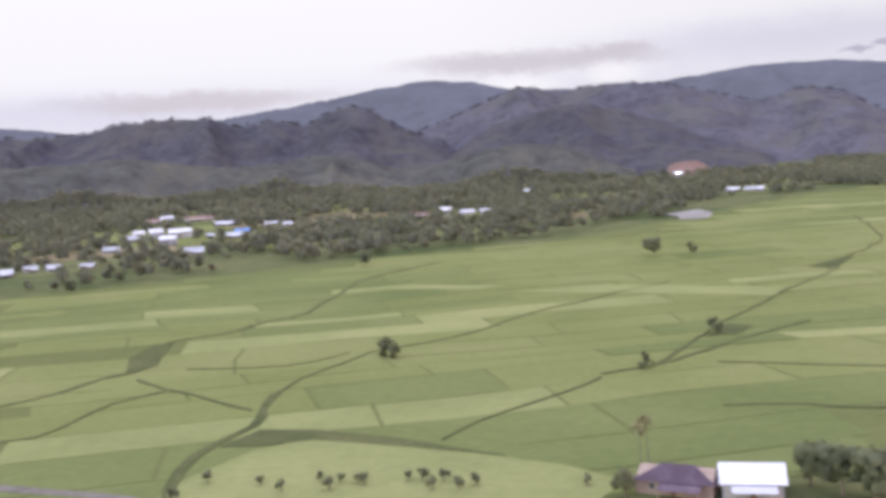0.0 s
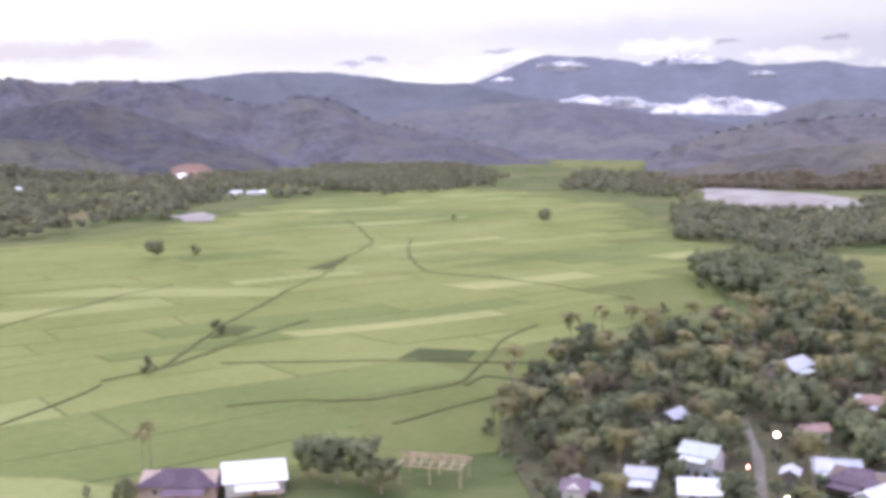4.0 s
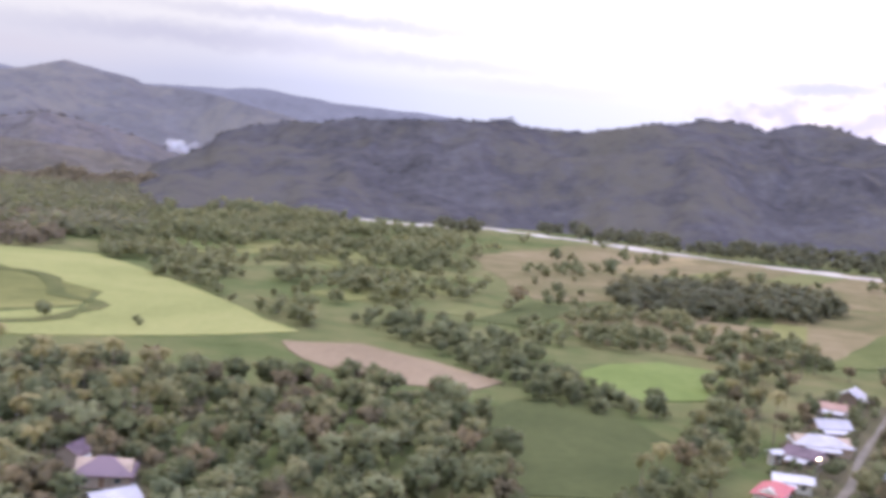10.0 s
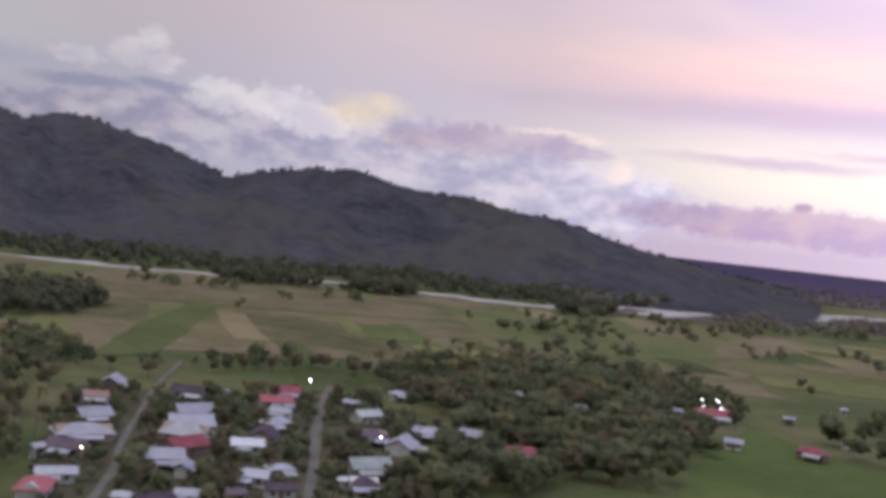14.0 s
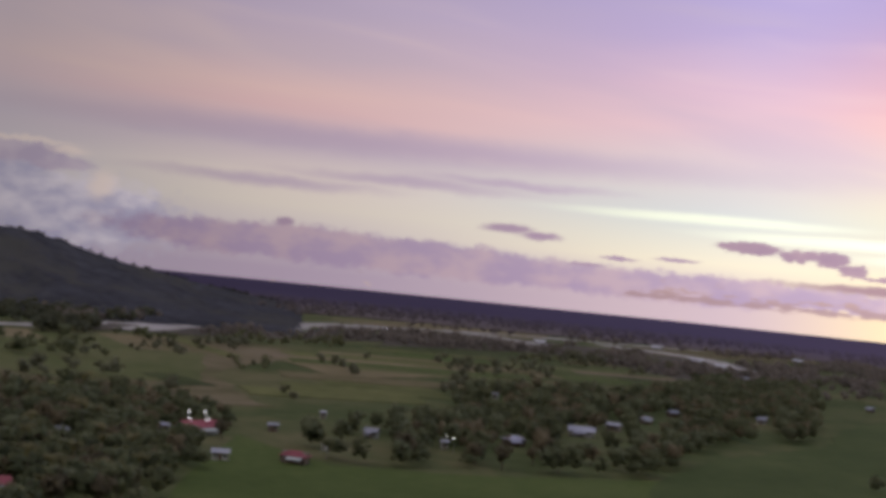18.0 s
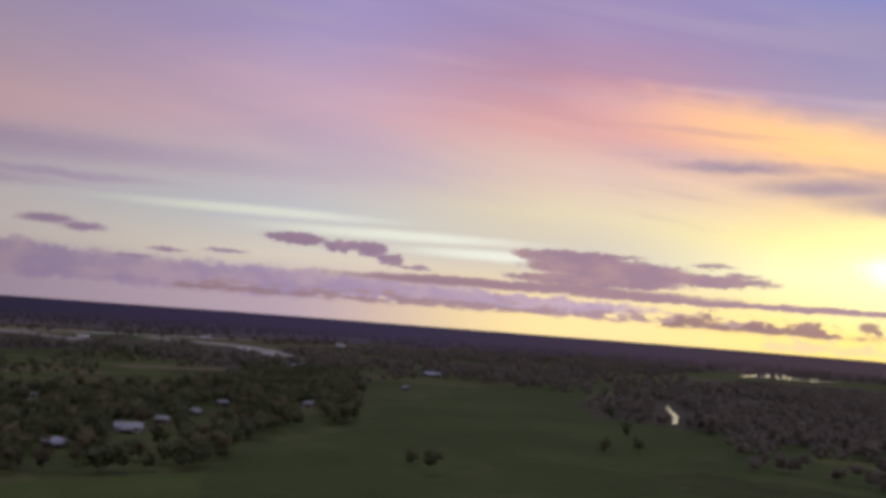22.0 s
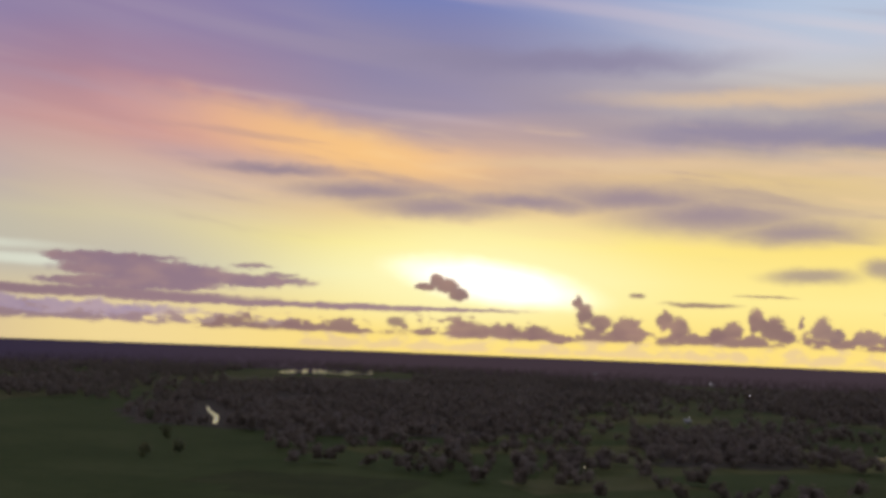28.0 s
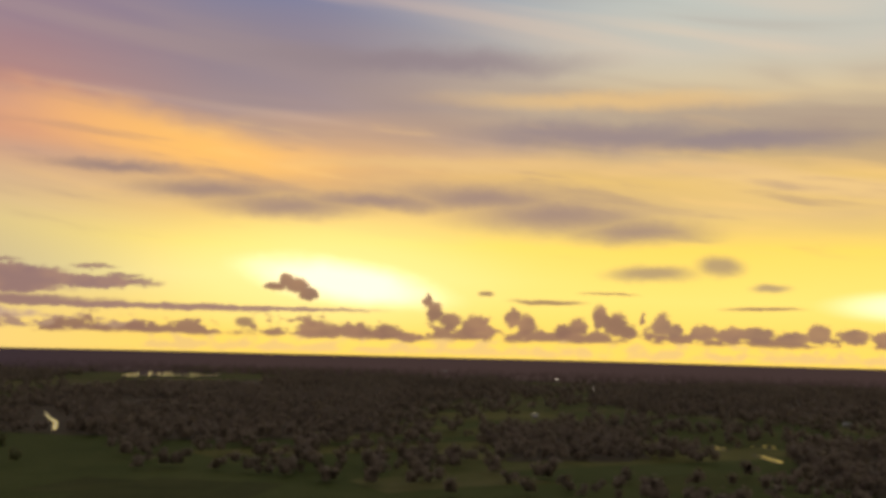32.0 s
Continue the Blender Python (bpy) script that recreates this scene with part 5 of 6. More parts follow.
def spread(outline, spacing, rnd):
    """Even but irregular places inside an outline of (az, r)."""
    poly = [(p.x, p.y) for p in (at(a, r) for a, r in outline)]
    y = min(p[1] for p in poly)
    out = []
    while y < max(p[1] for p in poly):
        x = min(p[0] for p in poly) + rnd.uniform(0, spacing)
        while x < max(p[0] for p in poly):
            q = (x + rnd.uniform(-0.6, 0.6) * spacing, y + rnd.uniform(-0.6, 0.6) * spacing)
            # the edge of a wood is ragged
            e = 0.9 * spacing
            if inside((q[0] + 1.4 * e * noise.noise((q[0] / 30, q[1] / 30, 3)), q[1] + 1.4 * e * noise.noise((q[0] / 30, q[1] / 30, 9))), poly):
                out.append(Vector((*q, 0)))
            x += spacing
        y += spacing
    return out


def wood(outline, spacing, kinds, seed, low=0.8, high=1.25, yards=False):
    """A wood of single trees: kinds is a list of names, repeated as often as they are common; yards: also close round the houses."""
    rnd = random.Random(seed)
    for p in spread(outline, spacing, rnd):
        if (all((p.x - x) ** 2 + (p.y - y) ** 2 > q * q for x, y, q in FOOTPRINTS) if yards else clear(p)):
            plant(rnd.choice(kinds), math.degrees(math.atan2(p.x, p.y)), p.length, rnd.uniform(low, high), rnd)


def far_wood(name, places, mat, label, size, leaves, seed, height=0.75, category="woods"):
    """Trees too far and too many to count, in one mesh: each a tuft of leaf clumps over its place."""
    rnd = np.random.default_rng(seed)
    n = len(places)
    c = np.array(places, float).reshape(-1, 3)
    s = size * rnd.uniform(0.45, 1.45, n)
    # two clumps a tree
    cs = np.concatenate([c + np.stack([rnd.normal(size=n) * s * 0.42, rnd.normal(size=n) * s * 0.42, s * (height + k)], 1) for k in (0.05, 0.5)])
    rs = np.concatenate([s * 0.85, s * 0.62])
    verts, faces, soft = leaf_cloud(cs, rs, max(4, int(leaves * 0.75)), size * 0.3, rnd, 0.7)
    tagged(new(name, mesh_np(name, verts, faces, mat, normals=soft)), label, category, kind="stuff")


def scatter(outline, spacing, seed, block=True, patchy=None):
    """Places for far trees; patchy: how much of the land is left open, in streaks along the fields."""
    out = [tuple(p) for p in spread(outline, spacing, random.Random(seed)) if not block or clear(p)]
    if patchy is not None and out:
        q = np.array(out)
        turn, far = np.degrees(np.arctan2(q[:, 0], q[:, 1])), np.hypot(q[:, 0], q[:, 1])
        n = smooth_noise(turn / 3.2, np.log(far) * 16.0, seed, 3, 0.6)
        out = [p for p, v in zip(out, n) if v > patchy]
    return out


# ---------------------------------------------------------------- houses
ZINC = material("zinc_roof", [(0.194, 0.202, 0.23), (0.245, 0.256, 0.288), (0.302, 0.313, 0.346)], 0.25, 2.0, rough=0.45, metallic=0.25, per_object=0.3, spec=0.5)
WHITE_ROOF = material("white_roof", [(0.35, 0.36, 0.38), (0.43, 0.44, 0.46), (0.5, 0.51, 0.53)], 0.3, 2.0, rough=0.5, spec=0.4)
MAROON = material("maroon_roof", [(0.16, 0.05, 0.06), (0.22, 0.07, 0.085), (0.28, 0.1, 0.11)], 0.3, 2.0, rough=0.6, per_object=0.3)
PLUM = material("weathered_plum_roof", [(0.06, 0.045, 0.058), (0.09, 0.068, 0.085), (0.125, 0.095, 0.115)], 0.3, 2.0, rough=0.6, per_object=0.4)
TERRACOTTA = material("faded_tile_roof", [(0.16, 0.105, 0.09), (0.21, 0.14, 0.12), (0.25, 0.175, 0.155)], 0.3, 2.0, rough=0.8, per_object=0.3)
GREY_ROOF = material("pale_grey_roof", [(0.22, 0.24, 0.23), (0.28, 0.3, 0.285), (0.34, 0.355, 0.34)], 0.3, 2.0, rough=0.7, per_object=0.3)
BLUE_ROOF = material("blue_roof", [(0.08, 0.16, 0.34), (0.11, 0.2, 0.4), (0.14, 0.24, 0.44)], 0.3, 2.0, rough=0.5)
WALL_WHITE = material("white_plaster", [(0.26, 0.25, 0.235), (0.36, 0.35, 0.33), (0.46, 0.45, 0.43)], 0.4, 2.0, per_object=0.3)
WALL_TAN = material("tan_plaster", [(0.12, 0.095, 0.08), (0.18, 0.14, 0.12), (0.25, 0.2, 0.165)], 0.4, 2.0, per_object=0.5)
TIMBER = material("old_timber", [(0.2, 0.15, 0.1), (0.3, 0.23, 0.16), (0.4, 0.31, 0.22)], 0.6, 5.0)
DOOR = material("brown_door", [(0.1, 0.06, 0.04), (0.14, 0.09, 0.06), (0.18, 0.12, 0.08)], 1.0, 6.0, rough=0.5)
PANE = material("window_glass", [(0.03, 0.035, 0.04), (0.04, 0.045, 0.05), (0.05, 0.055, 0.06)], 1.0, 3.0, rough=0.08, spec=0.6)
METAL = material("grey_metal", [(0.25, 0.25, 0.26), (0.32, 0.32, 0.33), (0.4, 0.4, 0.4)], 1.0, 6.0, rough=0.4, metallic=0.7)
ROOFS = {"z": (ZINC, "grey-white zinc"), "w": (WHITE_ROOF, "clean white metal"), "m": (MAROON, "maroon metal"), "p": (PLUM, "weathered plum-brown"),
         "r": (TERRACOTTA, "faded pink tile"), "g": (GREY_ROOF, "pale grey"), "b": (BLUE_ROOF, "bright blue metal")}


def glow_material(name, colour, strength):
    m = bpy.data.materials.new(name)
    m.use_nodes = True
    n = Nodes(m.node_tree)
    e = n.add("ShaderNodeEmission")
    e.inputs["Color"].default_value, e.inputs["Strength"].default_value = (*colour, 1), strength
    n.put(n.add("ShaderNodeOutputMaterial").inputs[0], e.outputs[0])
    return m


LAMP_WARM = glow_material("warm_lamp", (1.0, 0.86, 0.5), 30.0)
LAMP_WHITE = glow_material("white_lamp", (0.95, 0.95, 1.0), 30.0)
RED_TAIL_LAMP = glow_material("red_tail_lamp", (1.0, 0.32, 0.22), 12.0)


def box(x0, x1, y0, y1, z0, z1):
    v = [(x, y, z) for z in (z0, z1) for y in (y0, y1) for x in (x0, x1)]
    f = [(0, 2, 3, 1), (4, 5, 7, 6), (0, 1, 5, 4), (2, 6, 7, 3), (0, 4, 6, 2), (1, 3, 7, 5)]
    return v, f


def joined(*shapes):
    verts, faces = [], []
    for v, f in shapes:
        faces += [tuple(i + len(verts) for i in q) for q in f]
        verts += [tuple(p) for p in v]
    return verts, faces


def roof_slope(length, run, rise, side, thick=0.06, ridges=14):
    """One slope of a roof of ribbed sheet, from the eaves up to the ridge."""
    verts, faces = [], []
    n = ridges * 2
    for i in range(n + 1):
        x = -length / 2 + length * i / n
        h = 0.05 if i % 2 else 0.0
        for y, z in ((side * run, 0.0), (0.0, rise)):
            verts += [(x, y, z + h), (x, y, z + h - thick)]
    for i in range(n):
        a, b = i * 4, i * 4 + 4
        faces += [(a, b, b + 2, a + 2), (a + 1, a + 3, b + 3, b + 1), (a, a + 1, b + 1, b)]
    return verts, faces


def house(az, r, width, roof, turn, seed, hip=False, storeys=1):
    """A small village house: walls, a ribbed gable or hip roof with an overhang, a lean-to, a door, windows."""
    rnd = random.Random(seed)
    length = max(width, 3.0)
    depth = max(3.0, min(length * rnd.uniform(0.62, 0.85), 9.0))
    wall = 2.4 * storeys
    rise = depth * rnd.uniform(0.2, 0.3)
    mat, words = ROOFS[roof]
    plaster = WALL_WHITE if rnd.random() < 0.5 or roof == "w" else WALL_TAN
    kind = "shed" if length < 4.2 else "house"
    label = f"small {kind} with a {words} roof" + (" among trees" if storeys == 1 else " and two storeys")
    home = thing(kind, None, label, kind, group="village houses")
    home.matrix_world = Matrix.Translation(at(az, r)) @ Matrix.Rotation(radians(-az + turn), 4, "Z")
    lx, ly = length / 2 - 0.55, depth / 2 - 0.75
    gable = [(x, y, z) for x in (-lx, lx) for y, z in ((-ly, -0.2), (ly, -0.2), (ly, wall), (0, wall + rise * 0.86), (-ly, wall))]
    faces = [(0, 1, 2, 3, 4), (9, 8, 7, 6, 5), (0, 4, 9, 5), (1, 6, 7, 2), (0, 5, 6, 1), (4, 3, 8, 9), (3, 2, 7, 8)]
    child("wall", mesh_of("wall", gable, faces, plaster), home)
    if hip:
        hx, hy, k = length / 2, depth / 2, min(depth / 2, length / 2 - 0.3)
        v = [(-hx, -hy, 0), (hx, -hy, 0), (hx, hy, 0), (-hx, hy, 0), (-hx + k, 0, rise), (hx - k, 0, rise)]
        f = [(0, 1, 5, 4), (1, 2, 5), (2, 3, 4, 5), (3, 0, 4), (3, 2, 1, 0)]
        child("roof", mesh_of("roof", [(x, y, z + wall) for x, y, z in v], f, mat), home, f"{words} hipped roof")
    else:
        for side in (-1, 1):
            v, f = roof_slope(length, depth / 2, rise, side)
            child("roof_slope", mesh_of("roof_slope", [(x, y, z + wall + 0.02) for x, y, z in v], f, mat), home, f"{words} roof slope")
        v, f = box(-length / 2, length / 2, -0.14, 0.14, wall + rise - 0.02, wall + rise + 0.09)
        child("ridge_cap", mesh_of("ridge_cap", v, f, mat), home)
    # the side to the drone: door and windows
    for k, x in enumerate((-0.55, 0.0, 0.55) if length > 5 else (0.0, 0.45)):
        x *= lx
        if k == (1 if length > 5 else 0):
            v, f = box(x - 0.45, x + 0.45, -ly - 0.05, -ly + 0.04, -0.1, 2.0)
            child("door", mesh_of("door", v, f, DOOR), home, "brown wooden door")
        else:
            v, f = box(x - 0.55, x + 0.55, -ly - 0.05, -ly + 0.04, 0.95, 2.05)
            w = child("window", mesh_of("window", v, f, WALL_WHITE), home)
            v, f = box(x - 0.47, x + 0.47, -ly - 0.07, -ly, 1.03, 1.97)
            child("pane", mesh_of("pane", v, f, PANE), w)
    if length > 5.5 and rnd.random() < 0.75:
        # lean-to porch on two posts
        d, w = rnd.uniform(1.6, 2.6), length * rnd.uniform(0.4, 0.8)
        x0 = rnd.uniform(-length / 2, length / 2 - w)
        v = [(x0, -depth / 2 + 0.25, wall - 0.1), (x0 + w, -depth / 2 + 0.25, wall - 0.1), (x0 + w, -depth / 2 - d, wall - 0.65), (x0, -depth / 2 - d, wall - 0.65)]
        v += [(a, b, c - 0.06) for a, b, c in v]
        f = [(3, 2, 1, 0), (4, 5, 6, 7), (0, 1, 5, 4), (1, 2, 6, 5), (2, 3, 7, 6), (3, 0, 4, 7)]
        child("porch_roof", mesh_of("porch_roof", v, f, rnd.choice((ZINC, mat, GREY_ROOF))), home, "rusty lean-to porch roof")
        for x in (x0 + 0.12, x0 + w - 0.12):
            v, f = box(x - 0.06, x + 0.06, -depth / 2 - d + 0.1, -depth / 2 - d + 0.22, -0.3, wall - 0.66)
            child("post", mesh_of("post", v, f, TIMBER), home)
    p = at(az, r)
    BLOCKED.append((p.x, p.y, max(length, depth) * 0.5 + 1.2))
    FOOTPRINTS.append((p.x, p.y, max(length, depth) * 0.5 + 1.0))
    # nothing tall stands right before the house, towards the drone
    for ahead in (5, 9, 13) if r < 400 else (8, 20, 34, 50, 68, 90):
        q = at(az, r - depth / 2 - ahead)
        BLOCKED.append((q.x, q.y, length * 0.36 + (1.4 if r < 400 else 6)))
    return home


def street_lamp(az, r, height=6.0, glow=LAMP_WARM, size=0.5):
    lamp = thing("street_lamp", None, "lit lamp on a metal pole", "lamp", group="street lamps")
    lamp.matrix_world = Matrix.Translation(at(az, r)) @ Matrix.Rotation(radians(-az), 4, "Z")
    child("pole", mesh_of("pole", *tube([Vector((0, 0, -0.3)), Vector((0, 0, height * 0.6)), Vector((0, 0, height)), Vector((0, -0.9, height + 0.35))], (0.09, 0.07, 0.06, 0.05), 8), METAL), lamp)
    v, f = box(-size * 0.5, size * 0.5, -0.9 - size, -0.8, height + 0.2, height + 0.2 + size * 0.6)
    child("lamp_head", mesh_of("lamp_head", v, f, glow), lamp, "glowing lamp head")
    p = at(az, r)
    BLOCKED.append((p.x, p.y, 2.5))
    for ahead in (9,) if r < 600 else (9, 22, 38, 58, 82, 110):
        q = at(az, r - ahead)
        BLOCKED.append((q.x, q.y, 4.5 if r < 600 else 8.0))
    return lamp


def block_line(line, width):
    pts = [at(a, r) for a, r in line]
    for p, q in zip(pts, pts[1:]):
        n = max(1, int((q - p).length / 4))
        for i in range(n + 1):
            v = p.lerp(q, i / n)
            BLOCKED.append((v.x, v.y, width))
            FOOTPRINTS.append((v.x, v.y, width * 0.6))


for line in ([(41.2, 233), (41.7, 215), (42.0, 197), (42.2, 181), (42.4, 161)], [(103.4, 395), (102.4, 349), (101.6, 302), (100.9, 266), (100.4, 234), (99.5, 211), (98.6, 183)], [(111.1, 368), (110.7, 331), (110.6, 283), (110.6, 242), (110.5, 204)]):
    block_line(line, 3.6)

# village under the palms
number = 0
for az, r, w, roof in [(37.6, 225, 5.7, "z"), (36.0, 184, 4.7, "z"), (36.3, 197, 2.2, "z"), (32.5, 177, 6.3, "p"), (39.2, 178, 7.3, "w"), (39.1, 191, 6.0, "g"), (43.4, 281, 10.0, "z"), (47.3, 247, 6.9, "r"), (44.5, 220, 5.6, "r"), (43.5, 191, 3.9, "z"), (45.7, 196, 7.0, "z"), (46.9, 190, 8.7, "p"), (47.6, 182, 6.5, "w"), (48.0, 192, 2.4, "z"), (52.9, 224, 4.6, "z"), (54.5, 225, 8.6, "z"), (54.6, 201, 8.2, "z"), (55.8, 192, 7.3, "z"), (60.9, 205, 6.3, "p"), (62.4, 193, 8.9, "p"), (62.8, 177, 7.2, "z"), (55.4, 182, 6.5, "p"), (42.2, 161, 6.6, "z"), (46.1, 160, 6.5, "z")]:
    number += 1
    house(az, r, w * 1.2, roof, (-25, 62, -8, 30, 85, 5)[number % 6], number, hip=number % 4 == 0, storeys=2 if roof == "g" else 1)
# village of rows along two roads
ROWS_NEAR, ROWS_EAST = [(100.1, 332, 9.3, "z"), (99.3, 309, 7.9, "r"), (99.3, 284, 8.7, "z"), (98.9, 264, 13.5, "z"), (98.3, 249, 8.9, "p"), (96.8, 247, 3.5, "z"), (97.8, 226, 8.1, "z"), (96.9, 216, 9.9, "m"), (95.5, 196, 6.0, "b"), (104.2, 295, 10.5, "z"), (104.1, 279, 11.4, "z"), (104.0, 268, 12.3, "z"), (103.9, 256, 10.4, "m"), (102.9, 243, 9.3, "z"), (104.0, 235, 6.0, "z"), (101.1, 210, 4.3, "z"), (102.7, 208, 7.4, "p"), (108.3, 320, 9.8, "m"), (108.7, 304, 6.5, "z")], [(108.5, 288, 8.1, "z"), (107.1, 260, 8.0, "w"), (107.9, 272, 8.3, "p"), (107.5, 231, 7.7, "z"), (108.9, 239, 6.1, "z"), (109.0, 222, 6.8, "p"), (112.3, 327, 5.3, "z"), (113.1, 310, 8.7, "g"), (113.5, 283, 8.7, "p"), (115.1, 274, 9.8, "z"), (116.3, 295, 6.8, "z"), (113.5, 248, 10.1, "g"), (113.3, 232, 7.1, "p"), (103.9, 324, 9.9, "p"), (105.6, 327, 3.3, "z"), (108.8, 337, 8.6, "m"), (112.3, 233, 2.6, "w"), (104.4, 213, 5.4, "z"), (106.7, 216, 4.4, "p")]
for az, r, w, roof in ROWS_NEAR + ROWS_EAST:
    number += 1
    house(az, r, w * 1.02, roof, (14, -22, 40, 6, 78, -8, 25)[number % 7], number, hip=number % 4 == 0)
# scattered homes in and behind the groves
for az, r, w, roof in [(116.5, 294, 6.8, "z"), (118.8, 297, 7.6, "z"), (121.2, 282, 8.6, "m"), (114.6, 353, 5.4, "z"), (121.9, 380, 5.8, "z"), (124.2, 366, 4.5, "z"), (129.0, 390, 4.8, "z"), (130.7, 392, 14.0, "m")] + [(132.0, 342, 5.6, "z"), (135.8, 346, 8.8, "m"), (134.5, 409, 4.2, "z"), (137.4, 376, 4.2, "z"), (137.0, 458, 3.3, "z"), (139.6, 415, 5.5, "z"), (143.4, 406, 3.3, "z"), (147.0, 434, 8.0, "z"), (150.4, 487, 11.4, "z"), (152.0, 522, 6.9, "z"), (153.6, 569, 6.4, "z"), (154.9, 620, 7.0, "z"), (159.2, 642, 5.2, "z"), (145.8, 612, 3.7, "z"), (124.0, 373, 3.0, "z"), (120.7, 378, 5.0, "g")]:
    number += 1
    house(az, r, w * 1.05, roof, (-20, 15, 35, 0)[number % 4], number, hip=number % 3 == 0)
# far hamlets
for az, r, w, roof in [(157.1, 1199, 20.8, "w"), (158.2, 1036, 7.4, "z"), (165.5, 1045, 18.1, "z"), (164.2, 840, 6.0, "z"), (159.3, 655, 4.7, "z"), (155.8, 1281, 15.7, "w"), (153.8, 1556, 20.6, "w"), (147.8, 1340, 13.7, "w"), (160.7, 1622, 19.9, "w")] + [(197.4, 2288, 23.3, "w"), (203.2, 1905, 7.8, "w"), (202.1, 925, 5.7, "w"), (217.4, 971, 6.9, "z")]:
    number += 1
    house(az, r, min(w, 16), roof, (-20, 15, 5)[number % 3], number)
HAMLET, FAR_HOMES = [(-14.8, 1138, 23.2, "r"), (-14.1, 1139, 13.9, "w"), (-12.6, 1142, 46.6, "r"), (-11.2, 1021, 20.8, "z"), (-16.0, 894, 11.9, "z"), (-15.5, 922, 9.4, "w"), (-14.7, 920, 11.3, "w"), (-13.5, 905, 18.5, "w"), (-14.1, 828, 12.7, "w"), (-12.0, 876, 7.2, "z"), (-10.8, 857, 13.1, "z"), (-8.9, 972, 12.9, "z"), (-8.1, 956, 9.8, "z"), (-12.9, 729, 13.4, "z"), (-18.1, 680, 9.0, "z")], [(-19.7, 686, 9.1, "z"), (-22.0, 672, 10.3, "z"), (-16.9, 795, 12.2, "z"), (-20.8, 692, 8.5, "z"), (-1.2, 972, 19.8, "r"), (0.2, 992, 11.1, "w"), (1.3, 975, 13.9, "z"), (2.3, 977, 12.0, "z"), (4.5, 1312, 9.4, "w"), (12.2, 1639, 15.1, "w"), (14.9, 1163, 14.2, "z"), (15.8, 1153, 14.1, "z"), (17.1, 2261, 13.8, "w"), (-10.4, 897, 11.9, "b")]
for az, r, w, roof in HAMLET + FAR_HOMES:
    number += 1
    house(az, r, min(w, 34), roof, (-12, 10, 4)[number % 3], number, storeys=2 if roof == "w" else 1)
for az, r, w, roof in [(23.8, 3634, 22.2, "w"), (26.3, 4350, 48.8, "w"), (16.1, 1153, 11.8, "w"), (14.7, 1146, 10.5, "w")]:
    number += 1
    house(az, min(r, 2300), min(w, 16), roof, 5, number)
# two homes at the edge of the paddies
(AZ_P, R_P, W_P, _), (AZ_W, R_W, W_W, _) = [(11.7, 183, 11.2, "p"), (15.4, 182, 10.4, "w")]
house(AZ_P, R_P + 3, W_P * 1.25, "p", -14, 901, hip=True)
house(AZ_W, R_W + 4, W_W * 1.05, "w", 3, 902)

def keep_open(line, *ahead, radius=20):
    """No trees in the way of a low strip that shows from the drone."""
    for (a0, r0), (a1, r1) in zip(line, line[1:]):
        n = max(2, int((at(a1, r1) - at(a0, r0)).length / 20))
        for i in range(n + 1):
            for d in ahead:
                p = at(a0 + (a1 - a0) * i / n, r0 + (r1 - r0) * i / n - d)
                BLOCKED.append((p.x, p.y, radius))


# the river and the pale fields show between the trees
keep_open([(75.0, 1004), (77.8, 990)], 10, 45, 80)
keep_open([(81, 1015), (85.8, 958)], 10, 45, 80)
keep_open([(88.5, 920), (94.4, 862), (99.9, 832), (104.0, 841)], 10, 45, 80)
keep_open([(110.2, 884), (110.8, 884)], 10, 45, 80)
keep_open([(115.2, 867), (122.0, 865)], 10, 45, 80)
keep_open([(125.8, 965), (127.7, 980), (131.8, 1130)], 10, 45, 80, 115)
FAR_REACHES = [[(134.3, 1105), (136.9, 1282), (143.6, 1419), (147.9, 1300)], [(151.0, 1496), (155.6, 1400), (158.3, 1216)]]
for line in FAR_REACHES:
    ribbon("river_reach", line, 34, SAND, "far pale reach of the river", "river", z=0.4, wobble=10, uneven=1.0)
    keep_open(line, 0, 40, 80, 120)
keep_open([(136.5, 1439), (142.5, 1668), (148.2, 1662), (148.0, 1445), (139.6, 1364)], 0, 40, 80, 120)
keep_open([(149.7, 1261), (154.0, 1678), (161.6, 2053), (161.6, 1638), (156.3, 1426), (154.0, 1247)], 0, 40, 80, 120)
# lake and creek stay open to the sky
blanket("pool", [(197.2, 1880), (197.3, 1990), (197.9, 2010), (198.1, 1900)], WATER, "narrow pool that mirrors the sunset", "pool", z=0.3, wobble=4)
keep_open([(197.2, 1900), (198.1, 1900)], 10, 40, 80, 120, 160)
for line in ([(212.9, 729), (214.0, 720)], [(213.0, 670), (214.4, 631)], [(211.1, 709), (211.9, 693)]):
    keep_open(line, 0, 14, 30, 50, radius=9)
for k in range(12):
    p = at(180.8 + 0.5 * k, 1500 + (k % 3) * 150)
    BLOCKED.append((p.x, p.y, 95))
block_line([(177.6, 915), (177.7, 858), (177.9, 826), (178.1, 791), (178.0, 738)], 12)


